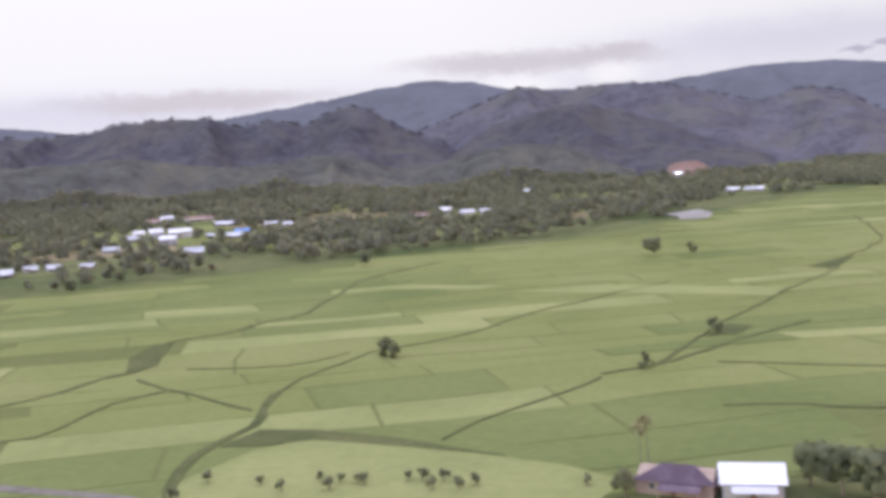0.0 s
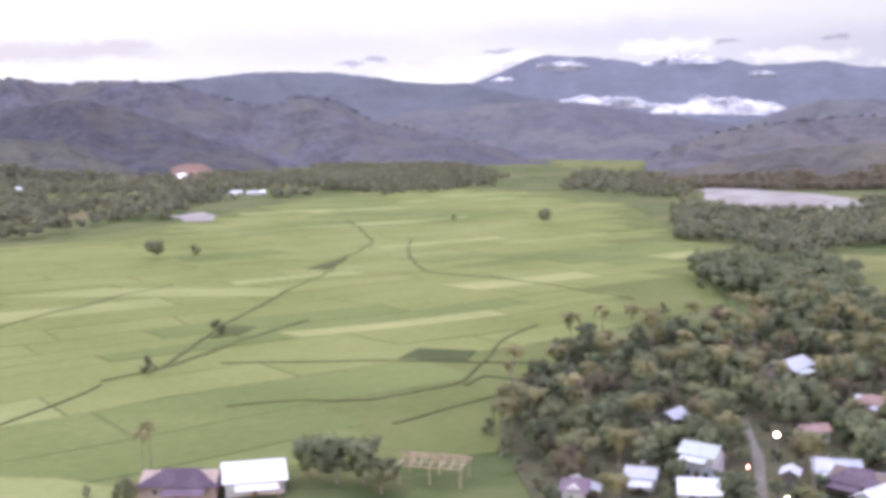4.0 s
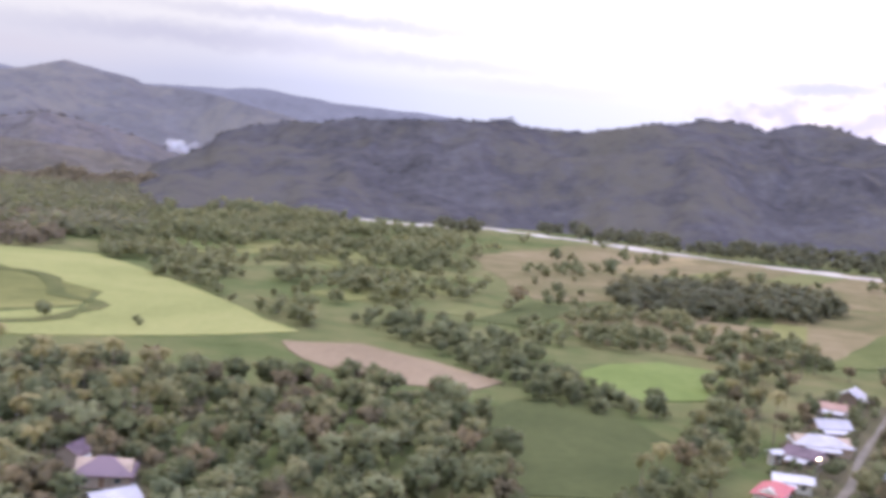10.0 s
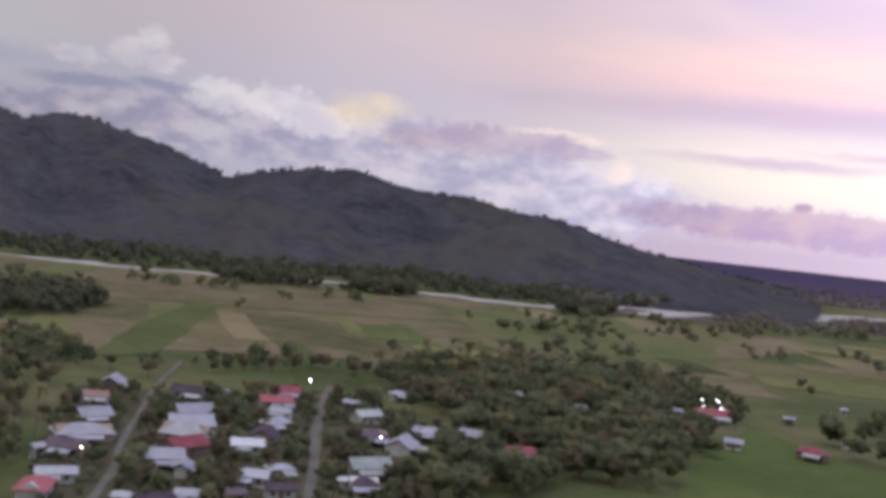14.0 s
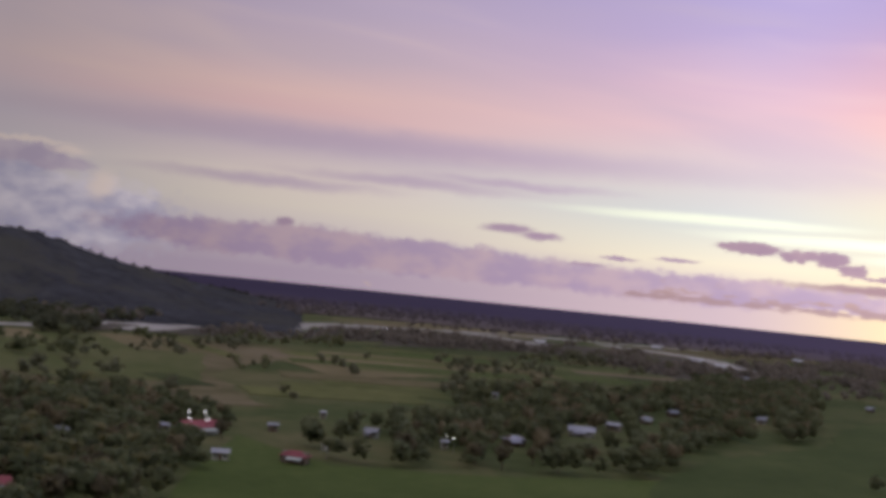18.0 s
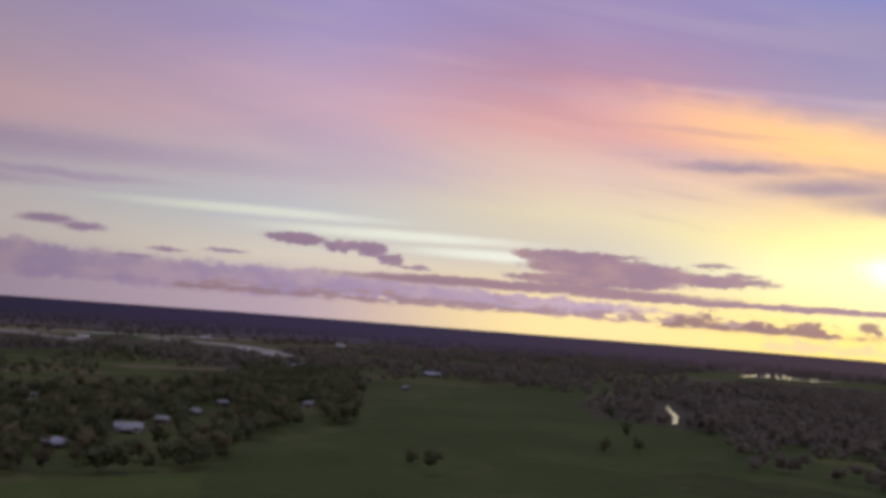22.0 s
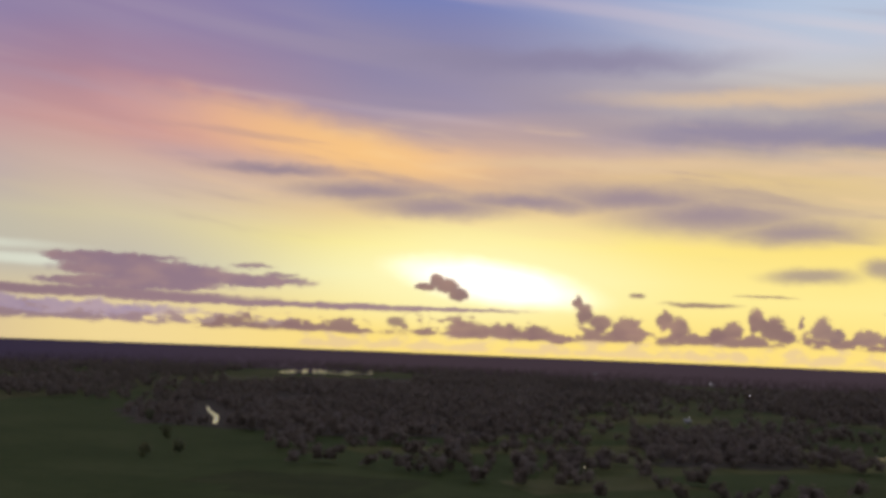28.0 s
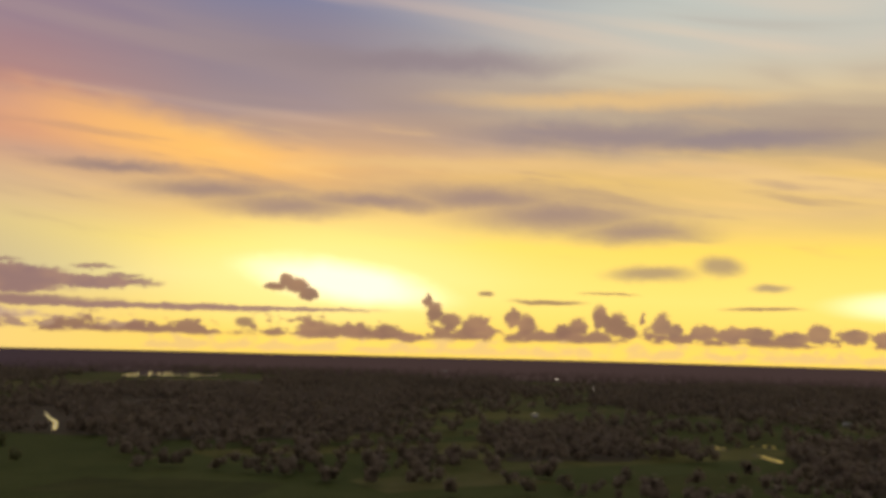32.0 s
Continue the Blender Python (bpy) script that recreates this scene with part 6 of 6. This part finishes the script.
def roof_frame(az, r, turn):
    """The timber frame of a roof not yet covered: posts, wall plates, trusses, purlins."""
    f = thing("timber_frame", None, "open timber roof frame of an unfinished house", "frame")
    f.matrix_world = Matrix.Translation(at(az, r)) @ Matrix.Rotation(radians(-az + turn), 4, "Z")
    hx, hy, h, rise = 5.5, 3.2, 3.0, 1.3
    for x in (-hx, 0, hx):
        for y in (-hy, hy):
            child("post", mesh_of("post", *box(x - 0.08, x + 0.08, y - 0.08, y + 0.08, -0.3, h), TIMBER), f)
    for y in (-hy, hy):
        child("wall_plate", mesh_of("wall_plate", *box(-hx - 0.4, hx + 0.4, y - 0.08, y + 0.08, h, h + 0.16), TIMBER), f)
    for k in range(7):
        x = -hx + k * hx / 3
        v, q = joined(tube([Vector((x, -hy - 0.5, h)), Vector((x, 0, h + rise))], (0.1, 0.1), 4), tube([Vector((x, hy + 0.5, h)), Vector((x, 0, h + rise))], (0.1, 0.1), 4), box(x - 0.06, x + 0.06, -hy, hy, h + 0.16, h + 0.3))
        child("truss", mesh_of("truss", v, q, TIMBER), f)
    for k in range(-3, 4):
        y, z = k * (hy + 0.4) / 3, h + rise * (1 - abs(k) / 3) + 0.16
        child("purlin", mesh_of("purlin", *box(-hx - 0.6, hx + 0.6, y - 0.07, y + 0.07, z, z + 0.12), TIMBER), f)
    p = at(az, r)
    for ahead in (0, 6, 12):
        q = at(az, r - ahead)
        BLOCKED.append((q.x, q.y, 7.5))


roof_frame(25.0, 187, -16)

# lamps that are lit at dusk; the low red one stands in for a vehicle's tail lamp
for az, r, tall, glow, size in ((42.8, 197, 7, LAMP_WARM, 0.6), (43.4, 165, 6, LAMP_WARM, 0.5), (41.4, 196, 1.2, RED_TAIL_LAMP, 0.45), (110.0, 338, 6, LAMP_WHITE, 0.5), (114.0, 268, 5, LAMP_WHITE, 0.35), (98.9, 236, 5, LAMP_WARM, 0.3), (130.2, 408, 5, LAMP_WHITE, 0.4), (131.0, 409, 5, LAMP_WHITE, 0.4), (143.4, 399, 5, LAMP_WHITE, 0.25), (137.4, 360, 5, LAMP_WHITE, 0.4), (143.9, 397, 5, LAMP_WHITE, 0.25), (139.8, 1165, 8, LAMP_WHITE, 0.7), (203.2, 1735, 9, LAMP_WHITE, 1.0), (205.1, 1348, 9, LAMP_WHITE, 0.8), (202.1, 892, 6, LAMP_WARM, 0.4), (197.0, 510, 5, LAMP_WARM, 0.2), (130.3, 390, 5, LAMP_WHITE, 0.4), (131.2, 390, 5, LAMP_WHITE, 0.4), (12.2, 1544, 8, LAMP_WHITE, 1.6)):
    street_lamp(az, r, tall, glow, size)


# ---------------------------------------------------------------- woods and single trees
wood([(28.8, 210), (29.0, 241), (30.4, 272), (32.5, 292), (35.1, 304), (37.4, 317), (39.1, 330), (41.7, 348), (43.5, 372), (45.8, 368), (47.8, 389), (49.6, 346), (51.3, 328), (53.7, 305), (56.3, 297), (57.2, 273), (59.6, 276), (64.5, 269), (64.9, 177), (54.1, 159), (39.3, 156), (31.0, 164)], 6.4, ["broad", "palm", "palm", "broad", "dark", "brown", "dark"], 101, 0.55, 1.0)
wood([(38.8, 481), (40.8, 508), (44.8, 489), (46.6, 408), (49.6, 351), (47.8, 349), (43.5, 344), (42.0, 402), (39.1, 402)], 7.0, ["dark", "dark", "broad"], 102)
wood([(55.2, 294), (60.8, 301), (66.0, 280), (70.4, 273), (76.2, 280), (79.2, 272), (81.6, 255), (82.0, 235), (83.9, 204), (85.6, 181), (57.8, 154), (57.9, 258)], 6.6, ["broad", "broad", "broad", "dark", "brown"], 103, 0.55, 0.95)
wood([(74.2, 386), (77.7, 391), (83.3, 351), (85.7, 312), (87.0, 291), (91.0, 287), (91.1, 270), (85.0, 274), (80.5, 320), (76.3, 363)], 5.0, ["dark", "broad", "bush"], 104, 0.4, 0.75)
wood([(93.7, 386), (96.5, 427), (98.9, 383), (96.7, 323), (96.4, 270), (95.1, 235), (93.2, 207), (92.3, 180), (88.3, 171), (90.8, 228), (93.1, 276)], 7.0, ["broad", "broad", "dark", "brown", "palm"], 105, 0.5, 0.85)
wood([(112.9, 395), (114.9, 435), (117.7, 461), (122.1, 447), (126.4, 433), (128.8, 383), (128.8, 298), (126.4, 270), (121.3, 239), (115.7, 220), (117.0, 301), (115.1, 347)], 7.0, ["broad", "broad", "dark", "brown", "palm"], 106, 0.55, 0.95)
wood([(99.4, 371), (102.3, 377), (106.3, 377), (112.1, 391), (112.9, 423), (106.3, 409)], 8.5, ["broad", "dark", "bush", "brown"], 107, 0.5, 0.9)
wood([(117.2, 454), (120.6, 477), (126.6, 493), (131.8, 455), (132.5, 392), (130.5, 321), (128.6, 278), (118.0, 225)], 7.5, ["broad", "broad", "dark", "brown"], 108, 0.6, 1.0)
wood([(143.7, 599), (147.1, 672), (152.8, 707), (156.9, 985), (161.7, 1021), (161.9, 583), (156.7, 487), (154.6, 391), (146.1, 360), (137.0, 344), (137.4, 403), (141.6, 466), (143.8, 481)], 8.5, ["dark", "broad", "broad", "brown"], 109, 0.7, 1.1)
VILLAGE_B = [(96.0, 200), (98.0, 330), (113.0, 350), (116.5, 300), (116.0, 195), (104.0, 180)]
# earth with the shade of houses and palms put into its colour
SHADED_EARTH = material("shaded_earth", [(0.045, 0.046, 0.026), (0.064, 0.06, 0.036), (0.085, 0.076, 0.05)], 0.08, 0.5, bump=0.1, bump_scale=1.5)
blanket("village_yards", VILLAGE_B, SHADED_EARTH, "earth and grass between the houses, darkened for shade", "yard", z=0.22, wobble=6)
blanket("grove_floor", [(28.8, 210), (29.0, 241), (30.4, 272), (32.5, 292), (35.1, 304), (37.4, 317), (39.1, 330), (41.7, 348), (43.5, 372), (45.8, 368), (47.8, 389), (49.6, 346), (51.3, 328), (53.7, 305), (56.3, 297), (57.2, 273), (59.6, 276), (64.5, 269), (64.9, 177), (54.1, 159), (39.3, 156), (31.0, 164)], SHADED_EARTH, "earth and grass under the palms, shade put into the colour", "yard", z=0.1, wobble=4)
wood(VILLAGE_B, 5.5, ["broad", "bush", "dark", "bush", "brown"], 110, 0.4, 0.75)
wood(VILLAGE_B, 5.0, ["bush", "bush", "young"], 111, 0.5, 0.85, yards=True)
wood([(28.8, 210), (29.0, 241), (30.4, 272), (32.5, 292), (35.1, 304), (37.4, 317), (39.1, 330), (41.7, 348), (43.5, 372), (45.8, 368), (47.8, 389), (49.6, 346), (51.3, 328), (53.7, 305), (56.3, 297), (57.2, 273), (59.6, 276), (64.5, 269), (64.9, 177), (54.1, 159), (39.3, 156), (31.0, 164)], 7.0, ["bush", "young"], 112, 0.5, 0.9, yards=True)

rnd = random.Random(77)
for az, r in ((-13.1, 205), (-10.4, 200), (-9.3, 195), (-7.2, 199), (-6.8, 193), (-6.2, 197), (-5.3, 196), (-4.9, 195), (-2.6, 195), (-1.8, 194), (-1.3, 189), (-0.7, 193), (0.1, 188), (1.0, 190), (7.0, 188), (8.8, 190), (-14.9, 197)):
    plant("young", az, r, rnd.uniform(0.45, 0.7), rnd)
for az, r, kind, size in ((30.9, 736, "dark", 1.3), (26.1, 773, "bush", 1.2), (-4.2, 578, "dark", 1.1), (10.7, 558, "dark", 1.2), (12.8, 572, "bush", 1.6), (-19.0, 551, "dark", 1.0), (-3.5, 319, "bush", 1.7), (-3.0, 315, "bush", 1.4), (10.3, 286, "bush", 1.2), (13.8, 337, "bush", 1.4), (10.2, 199, "palm", 0.6), (8.9, 182, "broad", 0.6), (19.8, 186, "dark", 1.0), (18.3, 190, "dark", 0.9), (21.3, 185, "dark", 1.0), (22.1, 180, "broad", 0.9), (9.8, 196, "palm", 0.55), (58.9, 378, "dark", 0.5), (63.6, 357, "bush", 1), (59.0, 366, "dark", 0.6), (38.8, 428, "bush", 1.3), (37.1, 364, "bush", 1.2)):
    plant(kind, az, r, size, rnd)
for az, r, kind, size in ((33.0, 308, "dark", 0.8), (87.7, 630, "dark", 1.4), (84.9, 711, "broad", 1.2), (83.1, 461, "brown", 1.1), (83.9, 565, "bush", 1.3), (121.8, 634, "dark", 1.1), (119.8, 626, "dark", 0.9), (95.2, 682, "dark", 1.0), (101.2, 774, "dark", 1.0), (114.1, 482, "bush", 1.6), (108.7, 415, "dark", 0.9), (101.8, 358, "brown", 0.8), (124.1, 630, "dark", 1.2), (123.8, 732, "dark", 1.1), (174.8, 736, "dark", 1.0), (175.7, 630, "bush", 2.2), (176.3, 549, "dark", 0.9), (174.6, 540, "bush", 2.0), (165.9, 409, "dark", 1.0), (164.8, 433, "dark", 0.8), (187.5, 620, "dark", 0.9), (190.9, 636, "dark", 1.0)):
    plant(kind, az, r, size, rnd)

planting()

# farmland in many small plots, dull green and straw
blanket("dry_grassland", [(84, 480), (99, 590), (117, 640), (131, 600), (134, 480), (123, 470), (113, 440), (101, 420), (93, 380), (86, 400)], STRAW, "streaky straw and green grassland behind the village", z=0.03, wobble=10)
blanket("dry_grassland", [(84, 500), (99, 600), (117, 650), (131, 610), (136, 800), (132, 900), (124, 845), (112, 830), (100, 860), (86, 895), (80, 700)], STRAW, "streaky straw-coloured grassland by the river", z=0.02, wobble=10)
MIXED = [PASTURE, OLIVE, DRY, DARK_CROP, PASTURE, CLOVER, OLIVE, None, None, None, None, None]
paddies([(72, 440), (84, 500), (99, 600), (117, 640), (131, 600), (134, 480), (123, 470), (113, 440), (101, 420), (93, 380), (84, 380), (78, 400)], -10, 58, 15, lambda r, _: r.choice(MIXED), "patchwork of green and straw-coloured small fields", 15, 0.6)
paddies([(86, 640), (100, 700), (112, 720), (124, 690), (131, 660), (136, 800), (133, 900), (124, 850), (112, 830), (100, 860), (88, 900)], -22, 75, 19, lambda r, _: r.choice((DRY, PASTURE, OLIVE, DRY, None, None, None)), "straw and green fields by the river", 16, 0.7)
paddies([(131, 480), (143, 500), (152, 740), (163, 1000), (158, 1150), (148, 1180), (139, 1050), (133, 800)], 55, 100, 34, lambda r, _: r.choice((PASTURE, OLIVE, DARK_CROP, LUSH, DRY, BARE)), "dull green fields at dusk", 17, 0.7)
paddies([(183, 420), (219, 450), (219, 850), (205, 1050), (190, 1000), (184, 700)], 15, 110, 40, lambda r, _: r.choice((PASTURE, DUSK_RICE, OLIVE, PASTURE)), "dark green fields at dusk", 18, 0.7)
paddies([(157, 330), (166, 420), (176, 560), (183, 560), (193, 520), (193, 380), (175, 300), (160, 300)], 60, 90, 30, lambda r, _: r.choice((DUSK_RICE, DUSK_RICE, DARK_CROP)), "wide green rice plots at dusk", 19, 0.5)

paddies([(-38, 560), (-24, 640), (-4, 700), (6, 760), (12, 900), (17, 1150), (22, 1400), (10, 1650), (-15, 1650), (-38, 1500)], 20, 120, 60, lambda r, _: r.choice((PASTURE, OLIVE, DRY, PASTURE, RICE)), "green and straw clearings between the woods", 21, 0.8)
paddies([(63, 560), (65.5, 500), (70, 430), (74, 400), (80, 400), (85, 490), (85, 640), (76, 800), (66, 960), (56, 1000), (54, 800), (62, 640)], -30, 70, 26, lambda r, _: r.choice((PASTURE, OLIVE, CLOVER, PASTURE, DARK_CROP, OLIVE)), "small green fields between the hedges", 22, 0.6)
FAR_LEAF = material("far_woods", [(0.114, 0.12, 0.08), (0.152, 0.157, 0.104), (0.198, 0.194, 0.127)], 0.015, 0.08, rough=0.85, per_island=0.06, spec=0.1, thin=0.5)
# woods at dusk: the purple-brown of haze is mixed into the leaf colour
HAZED_WOOD = material("far_hazed_woods", [(0.168, 0.145, 0.134), (0.22, 0.188, 0.172), (0.27, 0.228, 0.206)], 0.015, 0.08, rough=0.85, per_island=0.06, spec=0.1, thin=0.5)
# brown of the sheets added below the dusk woods
WOOD_GAP_BROWN = material("undergrowth", [(0.06, 0.054, 0.044), (0.08, 0.07, 0.056), (0.1, 0.088, 0.07)], 0.01, 0.08, bump=1.0, bump_scale=0.3)
DRY_WOOD = material("dry_woodland", [(0.115, 0.1, 0.076), (0.155, 0.134, 0.1), (0.2, 0.17, 0.126)], 0.015, 0.08, rough=0.85, per_island=0.06, spec=0.1, thin=0.5)
DENSE_WOOD = material("dense_woods", [(0.06, 0.065, 0.045), (0.082, 0.087, 0.058), (0.11, 0.112, 0.074)], 0.015, 0.08, rough=0.85, per_island=0.06, spec=0.1, thin=0.4)
SCRUB = material("scrub", [(0.108, 0.122, 0.066), (0.15, 0.162, 0.088), (0.2, 0.2, 0.112)], 0.012, 0.08, rough=0.85, per_island=0.06, spec=0.1, thin=0.5)

far_wood("riverside_woods", scatter([(37.5, 633), (37.9, 895), (41.9, 818), (46.2, 840), (50.2, 837), (50.3, 636), (46.5, 606), (44.2, 557), (41.9, 552), (40.8, 607)], 7.5, 1), FAR_LEAF, "olive-grey trees along the river", 4.2, 14, 1)
far_wood("brown_woods", scatter([(52.3, 560), (59.5, 598), (59.7, 781), (50.5, 736)], 6.5, 2, patchy=-0.25), DRY_WOOD, "strip of brownish bare woodland", 3.8, 14, 2)
far_wood("valley_woods", scatter([(46.5, 872), (63.8, 612), (63.7, 1321), (53.3, 1212), (47.0, 1072)], 9, 3, patchy=-0.12), FAR_LEAF, "green woods on the valley floor", 4.4, 11, 3)
far_wood("edge_woods", scatter([(19.0, 1245), (19.0, 2575), (26.1, 2384), (28.7, 1487), (28.4, 1255), (23.3, 1081)], 16, 4) + scatter([(31.9, 1135), (32.7, 1697), (37.3, 1512), (39.0, 1219), (37.9, 991), (32.7, 1169)], 12, 5), FAR_LEAF, "dark woods at the far edge of the paddies", 5.0, 10, 4)
far_wood("scrubland", scatter([(61.6, 577), (64.0, 503), (68.1, 420), (71.7, 366), (74.5, 393), (79.7, 386), (83.1, 461), (77.3, 507), (79.9, 810), (70.7, 842), (65.5, 966), (54.0, 1042), (51.2, 708), (59.3, 642)], 6.5, 6, patchy=0.12), SCRUB, "mixed green scrub and small trees", 3.4, 12, 6)
far_wood("copse", scatter([(87.7, 536), (89.6, 593), (93.9, 605), (98.5, 623), (99.2, 557), (98.1, 512), (91.2, 472), (88.3, 485)], 6.0, 7), DENSE_WOOD, "dense dark copse", 4.2, 14, 7)
DUSK_WOODS = [
    ([(173.0, 838), (178.0, 1168), (184.3, 1571), (194.7, 1788), (194.8, 750), (190.6, 687), (183.8, 667), (178.7, 706), (174.5, 730)], 11, 8, -0.2),
    ([(183.6, 1437), (192.1, 1959), (200.6, 1899), (200.7, 1296), (192.2, 1000), (183.7, 940)], 13, 9, -0.1),
    ([(204.9, 1695), (212.0, 2000), (219.6, 1916), (219.6, 1075), (209.2, 1054), (204.9, 1198)], 13, 10, -0.1),
    ([(199.3, 699), (203.5, 829), (207.7, 784), (208.3, 610), (200.7, 573)], 10, 11, None),
    ([(214.8, 715), (219.6, 797), (219.5, 485), (215.6, 554)], 10, 12, None),
]
far_wood("dusk_woods", [p for ring, gap, seed, thin in DUSK_WOODS for p in scatter(ring, gap, seed, patchy=thin)], HAZED_WOOD, "brownish dark woods at dusk", 4.0, 10, 8)
BELT_WOODS = [
    ([(122.5, 1057), (125.3, 1114), (131.7, 1008), (139.7, 1179), (139.4, 1037), (131.2, 902), (124.0, 870)], 11, 13, None),
    ([(139.4, 1349), (148.3, 1410), (161.7, 1333), (161.7, 980), (156.4, 899), (149.7, 1142), (139.7, 987)], 11, 14, -0.15),
    ([(150.0, 1599), (158.6, 1645), (172.8, 2007), (194.7, 2292), (194.7, 1929), (175.7, 1446), (161.6, 866), (150.1, 1047)], 18, 15, -0.1),
]
far_wood("belt_woods", [p for ring, gap, seed, thin in BELT_WOODS for p in scatter(ring, gap, seed, patchy=thin)], HAZED_WOOD, "dark belts of wood across the plain", 4.2, 10, 9)
# sheets added to even out the contrast between crowns and ground
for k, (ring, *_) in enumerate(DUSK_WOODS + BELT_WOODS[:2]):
    blanket("woodland_floor", ring, WOOD_GAP_BROWN, "dark brown sheet that evens out the gaps in the dusky woods", "undergrowth", z=0.2 + 0.012 * k, wobble=14)
WEST_FAR = [(128, 1400), (150, 1500), (165, 1700), (185, 1900), (225, 1900), (225, 2500), (180, 2500), (140, 2300), (126, 1900)]
# these trees glow as the plain does: its haze is in their material
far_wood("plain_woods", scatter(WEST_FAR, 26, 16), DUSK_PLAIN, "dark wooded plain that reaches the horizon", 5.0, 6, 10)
LEFT_WOODS = [(-42, 500), (-32, 480), (-24, 575), (-11.4, 600), (-2.4, 650), (6, 695), (12, 830), (14, 1020), (18, 1080), (24, 1300), (24, 1750), (0, 1750), (-20, 1750), (-42, 1700)]
far_wood("hillside_woods", scatter(LEFT_WOODS, 12, 17, patchy=-0.13), FAR_LEAF, "dark mixed woods between paddies and hills", 5.2, 8, 11)
RIGHT_WOODS = [(49, 1000), (54, 780), (64, 640), (72, 620), (80, 660), (84, 820), (76, 980), (68, 1060), (64, 1300), (50, 1300)]
far_wood("valley_scrub", scatter(RIGHT_WOODS, 11, 18, patchy=-0.02), SCRUB, "olive scrub on the valley floor", 4.6, 10, 12)
OPEN = [(70, 420), (84, 470), (100, 560), (118, 640), (132, 620), (140, 760), (138, 980), (118, 830), (100, 840), (84, 880), (72, 700)]
far_wood("hedge_bushes", scatter(OPEN, 11, 19, patchy=0.16), SCRUB, "single bushes over open fields", 3.4, 12, 13)
SOUTH_OPEN = [(118, 480), (134, 500), (150, 700), (164, 1000), (150, 1300), (138, 1050), (128, 760)]
far_wood("field_trees", scatter(SOUTH_OPEN, 13, 20, patchy=0.26), FAR_LEAF, "dark hedges and single trees over open fields", 3.8, 12, 14)
FIELD_SCRUB = [[(84, 360), (87.5, 372), (91, 384), (95.5, 376), (98, 400), (97, 455), (92, 470), (87, 470), (83.5, 420)], [(84.2, 302), (86, 312), (87, 294), (89.6, 287), (89.2, 280), (86.5, 288)]]
far_wood("field_scrub", [p for k, ring in enumerate(FIELD_SCRUB) for p in scatter(ring, 5.5, 61 + k, False, patchy=(-0.06, None)[k])], SCRUB, "low olive scrub and hedges round a crop field", 2.9, 14, 19)
RIVER_CLUMPS = [[(78.4, 930), (80.7, 930), (80.6, 985), (78.6, 975)], [(104.6, 770), (109.8, 790), (109.7, 850), (104.8, 820)], [(111.2, 800), (114.8, 790), (114.8, 845), (111.2, 860)], [(122.4, 790), (125.2, 810), (125.2, 890), (122.4, 850)]]
far_wood("river_clumps", [p for k, ring in enumerate(RIVER_CLUMPS) for p in scatter(ring, 8, 23 + k, False)], DENSE_WOOD, "dense dark clumps of trees on the river bank", 5.0, 12, 17)
FOOT_SOUTH = [(84, 900), (95, 850), (105, 815), (116, 800), (124, 830), (130, 1000), (126, 1200), (110, 1100), (95, 1100), (84, 1120)]
far_wood("ridge_foot_woods", scatter(FOOT_SOUTH, 13, 21), DENSE_WOOD, "dark woods at the foot of the ridge", 5.0, 10, 15)


WEST_MIXED = [(183, 520), (190, 470), (200, 430), (212, 380), (224, 380), (224, 1900), (206, 1900), (185, 1900), (160, 1700), (163, 1050), (176, 900)]
far_wood("plain_copses", scatter(WEST_MIXED, 15, 22, patchy=-0.02), HAZED_WOOD, "brownish copses and hedges over the dusky plain", 4.8, 8, 16)


def hill_trees(name, grid, count, mat, label, size, seed, leaves=7):
    """Trees standing along the skyline of a hill."""
    rnd = np.random.default_rng(seed)
    n, m, _ = grid.shape
    i = 129 - rnd.integers(0, 2, count)
    j = rnd.integers(1, m - 1, count)
    p = grid[i, j]
    p = p[p[:, 2] > 1.0]
    far_wood(name, p, mat, label, size, leaves, seed, 0.0)


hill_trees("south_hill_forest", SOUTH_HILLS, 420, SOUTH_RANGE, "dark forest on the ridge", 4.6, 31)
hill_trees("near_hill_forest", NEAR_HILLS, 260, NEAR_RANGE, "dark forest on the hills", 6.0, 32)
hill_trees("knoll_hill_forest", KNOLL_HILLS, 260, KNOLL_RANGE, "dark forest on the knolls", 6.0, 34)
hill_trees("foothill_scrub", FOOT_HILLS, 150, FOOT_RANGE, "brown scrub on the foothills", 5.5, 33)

FAR_GROUND = [(122, 1500), (140, 1600), (160, 1750), (185, 2000), (228, 2000), (228, 4880), (205, 4880), (180, 4880), (155, 4880), (124, 4880)]
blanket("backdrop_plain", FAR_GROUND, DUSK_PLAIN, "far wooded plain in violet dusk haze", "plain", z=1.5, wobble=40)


def foot_woods(name, grid, count, seed, mat, label):
    """Woods climbing the foot of a hill."""
    rnd = np.random.default_rng(seed)
    n, m, _ = grid.shape
    i = (rnd.random(count) ** 1.5 * 30).astype(int) + 1
    j = rnd.integers(1, m - 1, count)
    p = grid[i, j]
    p = p[p[:, 2] > 0.0]
    far_wood(name, p, mat, label, 5.0, 7, seed, 0.3)


foot_woods("near_foot_woods", LOWER_HILLS, 3500, 41, FAR_LEAF, "mixed woods climbing the foot of the hills")
foot_woods("foothill_woods", LOW_FOOT_HILLS, 3000, 42, DRY_WOOD, "brownish woods on the foothills")
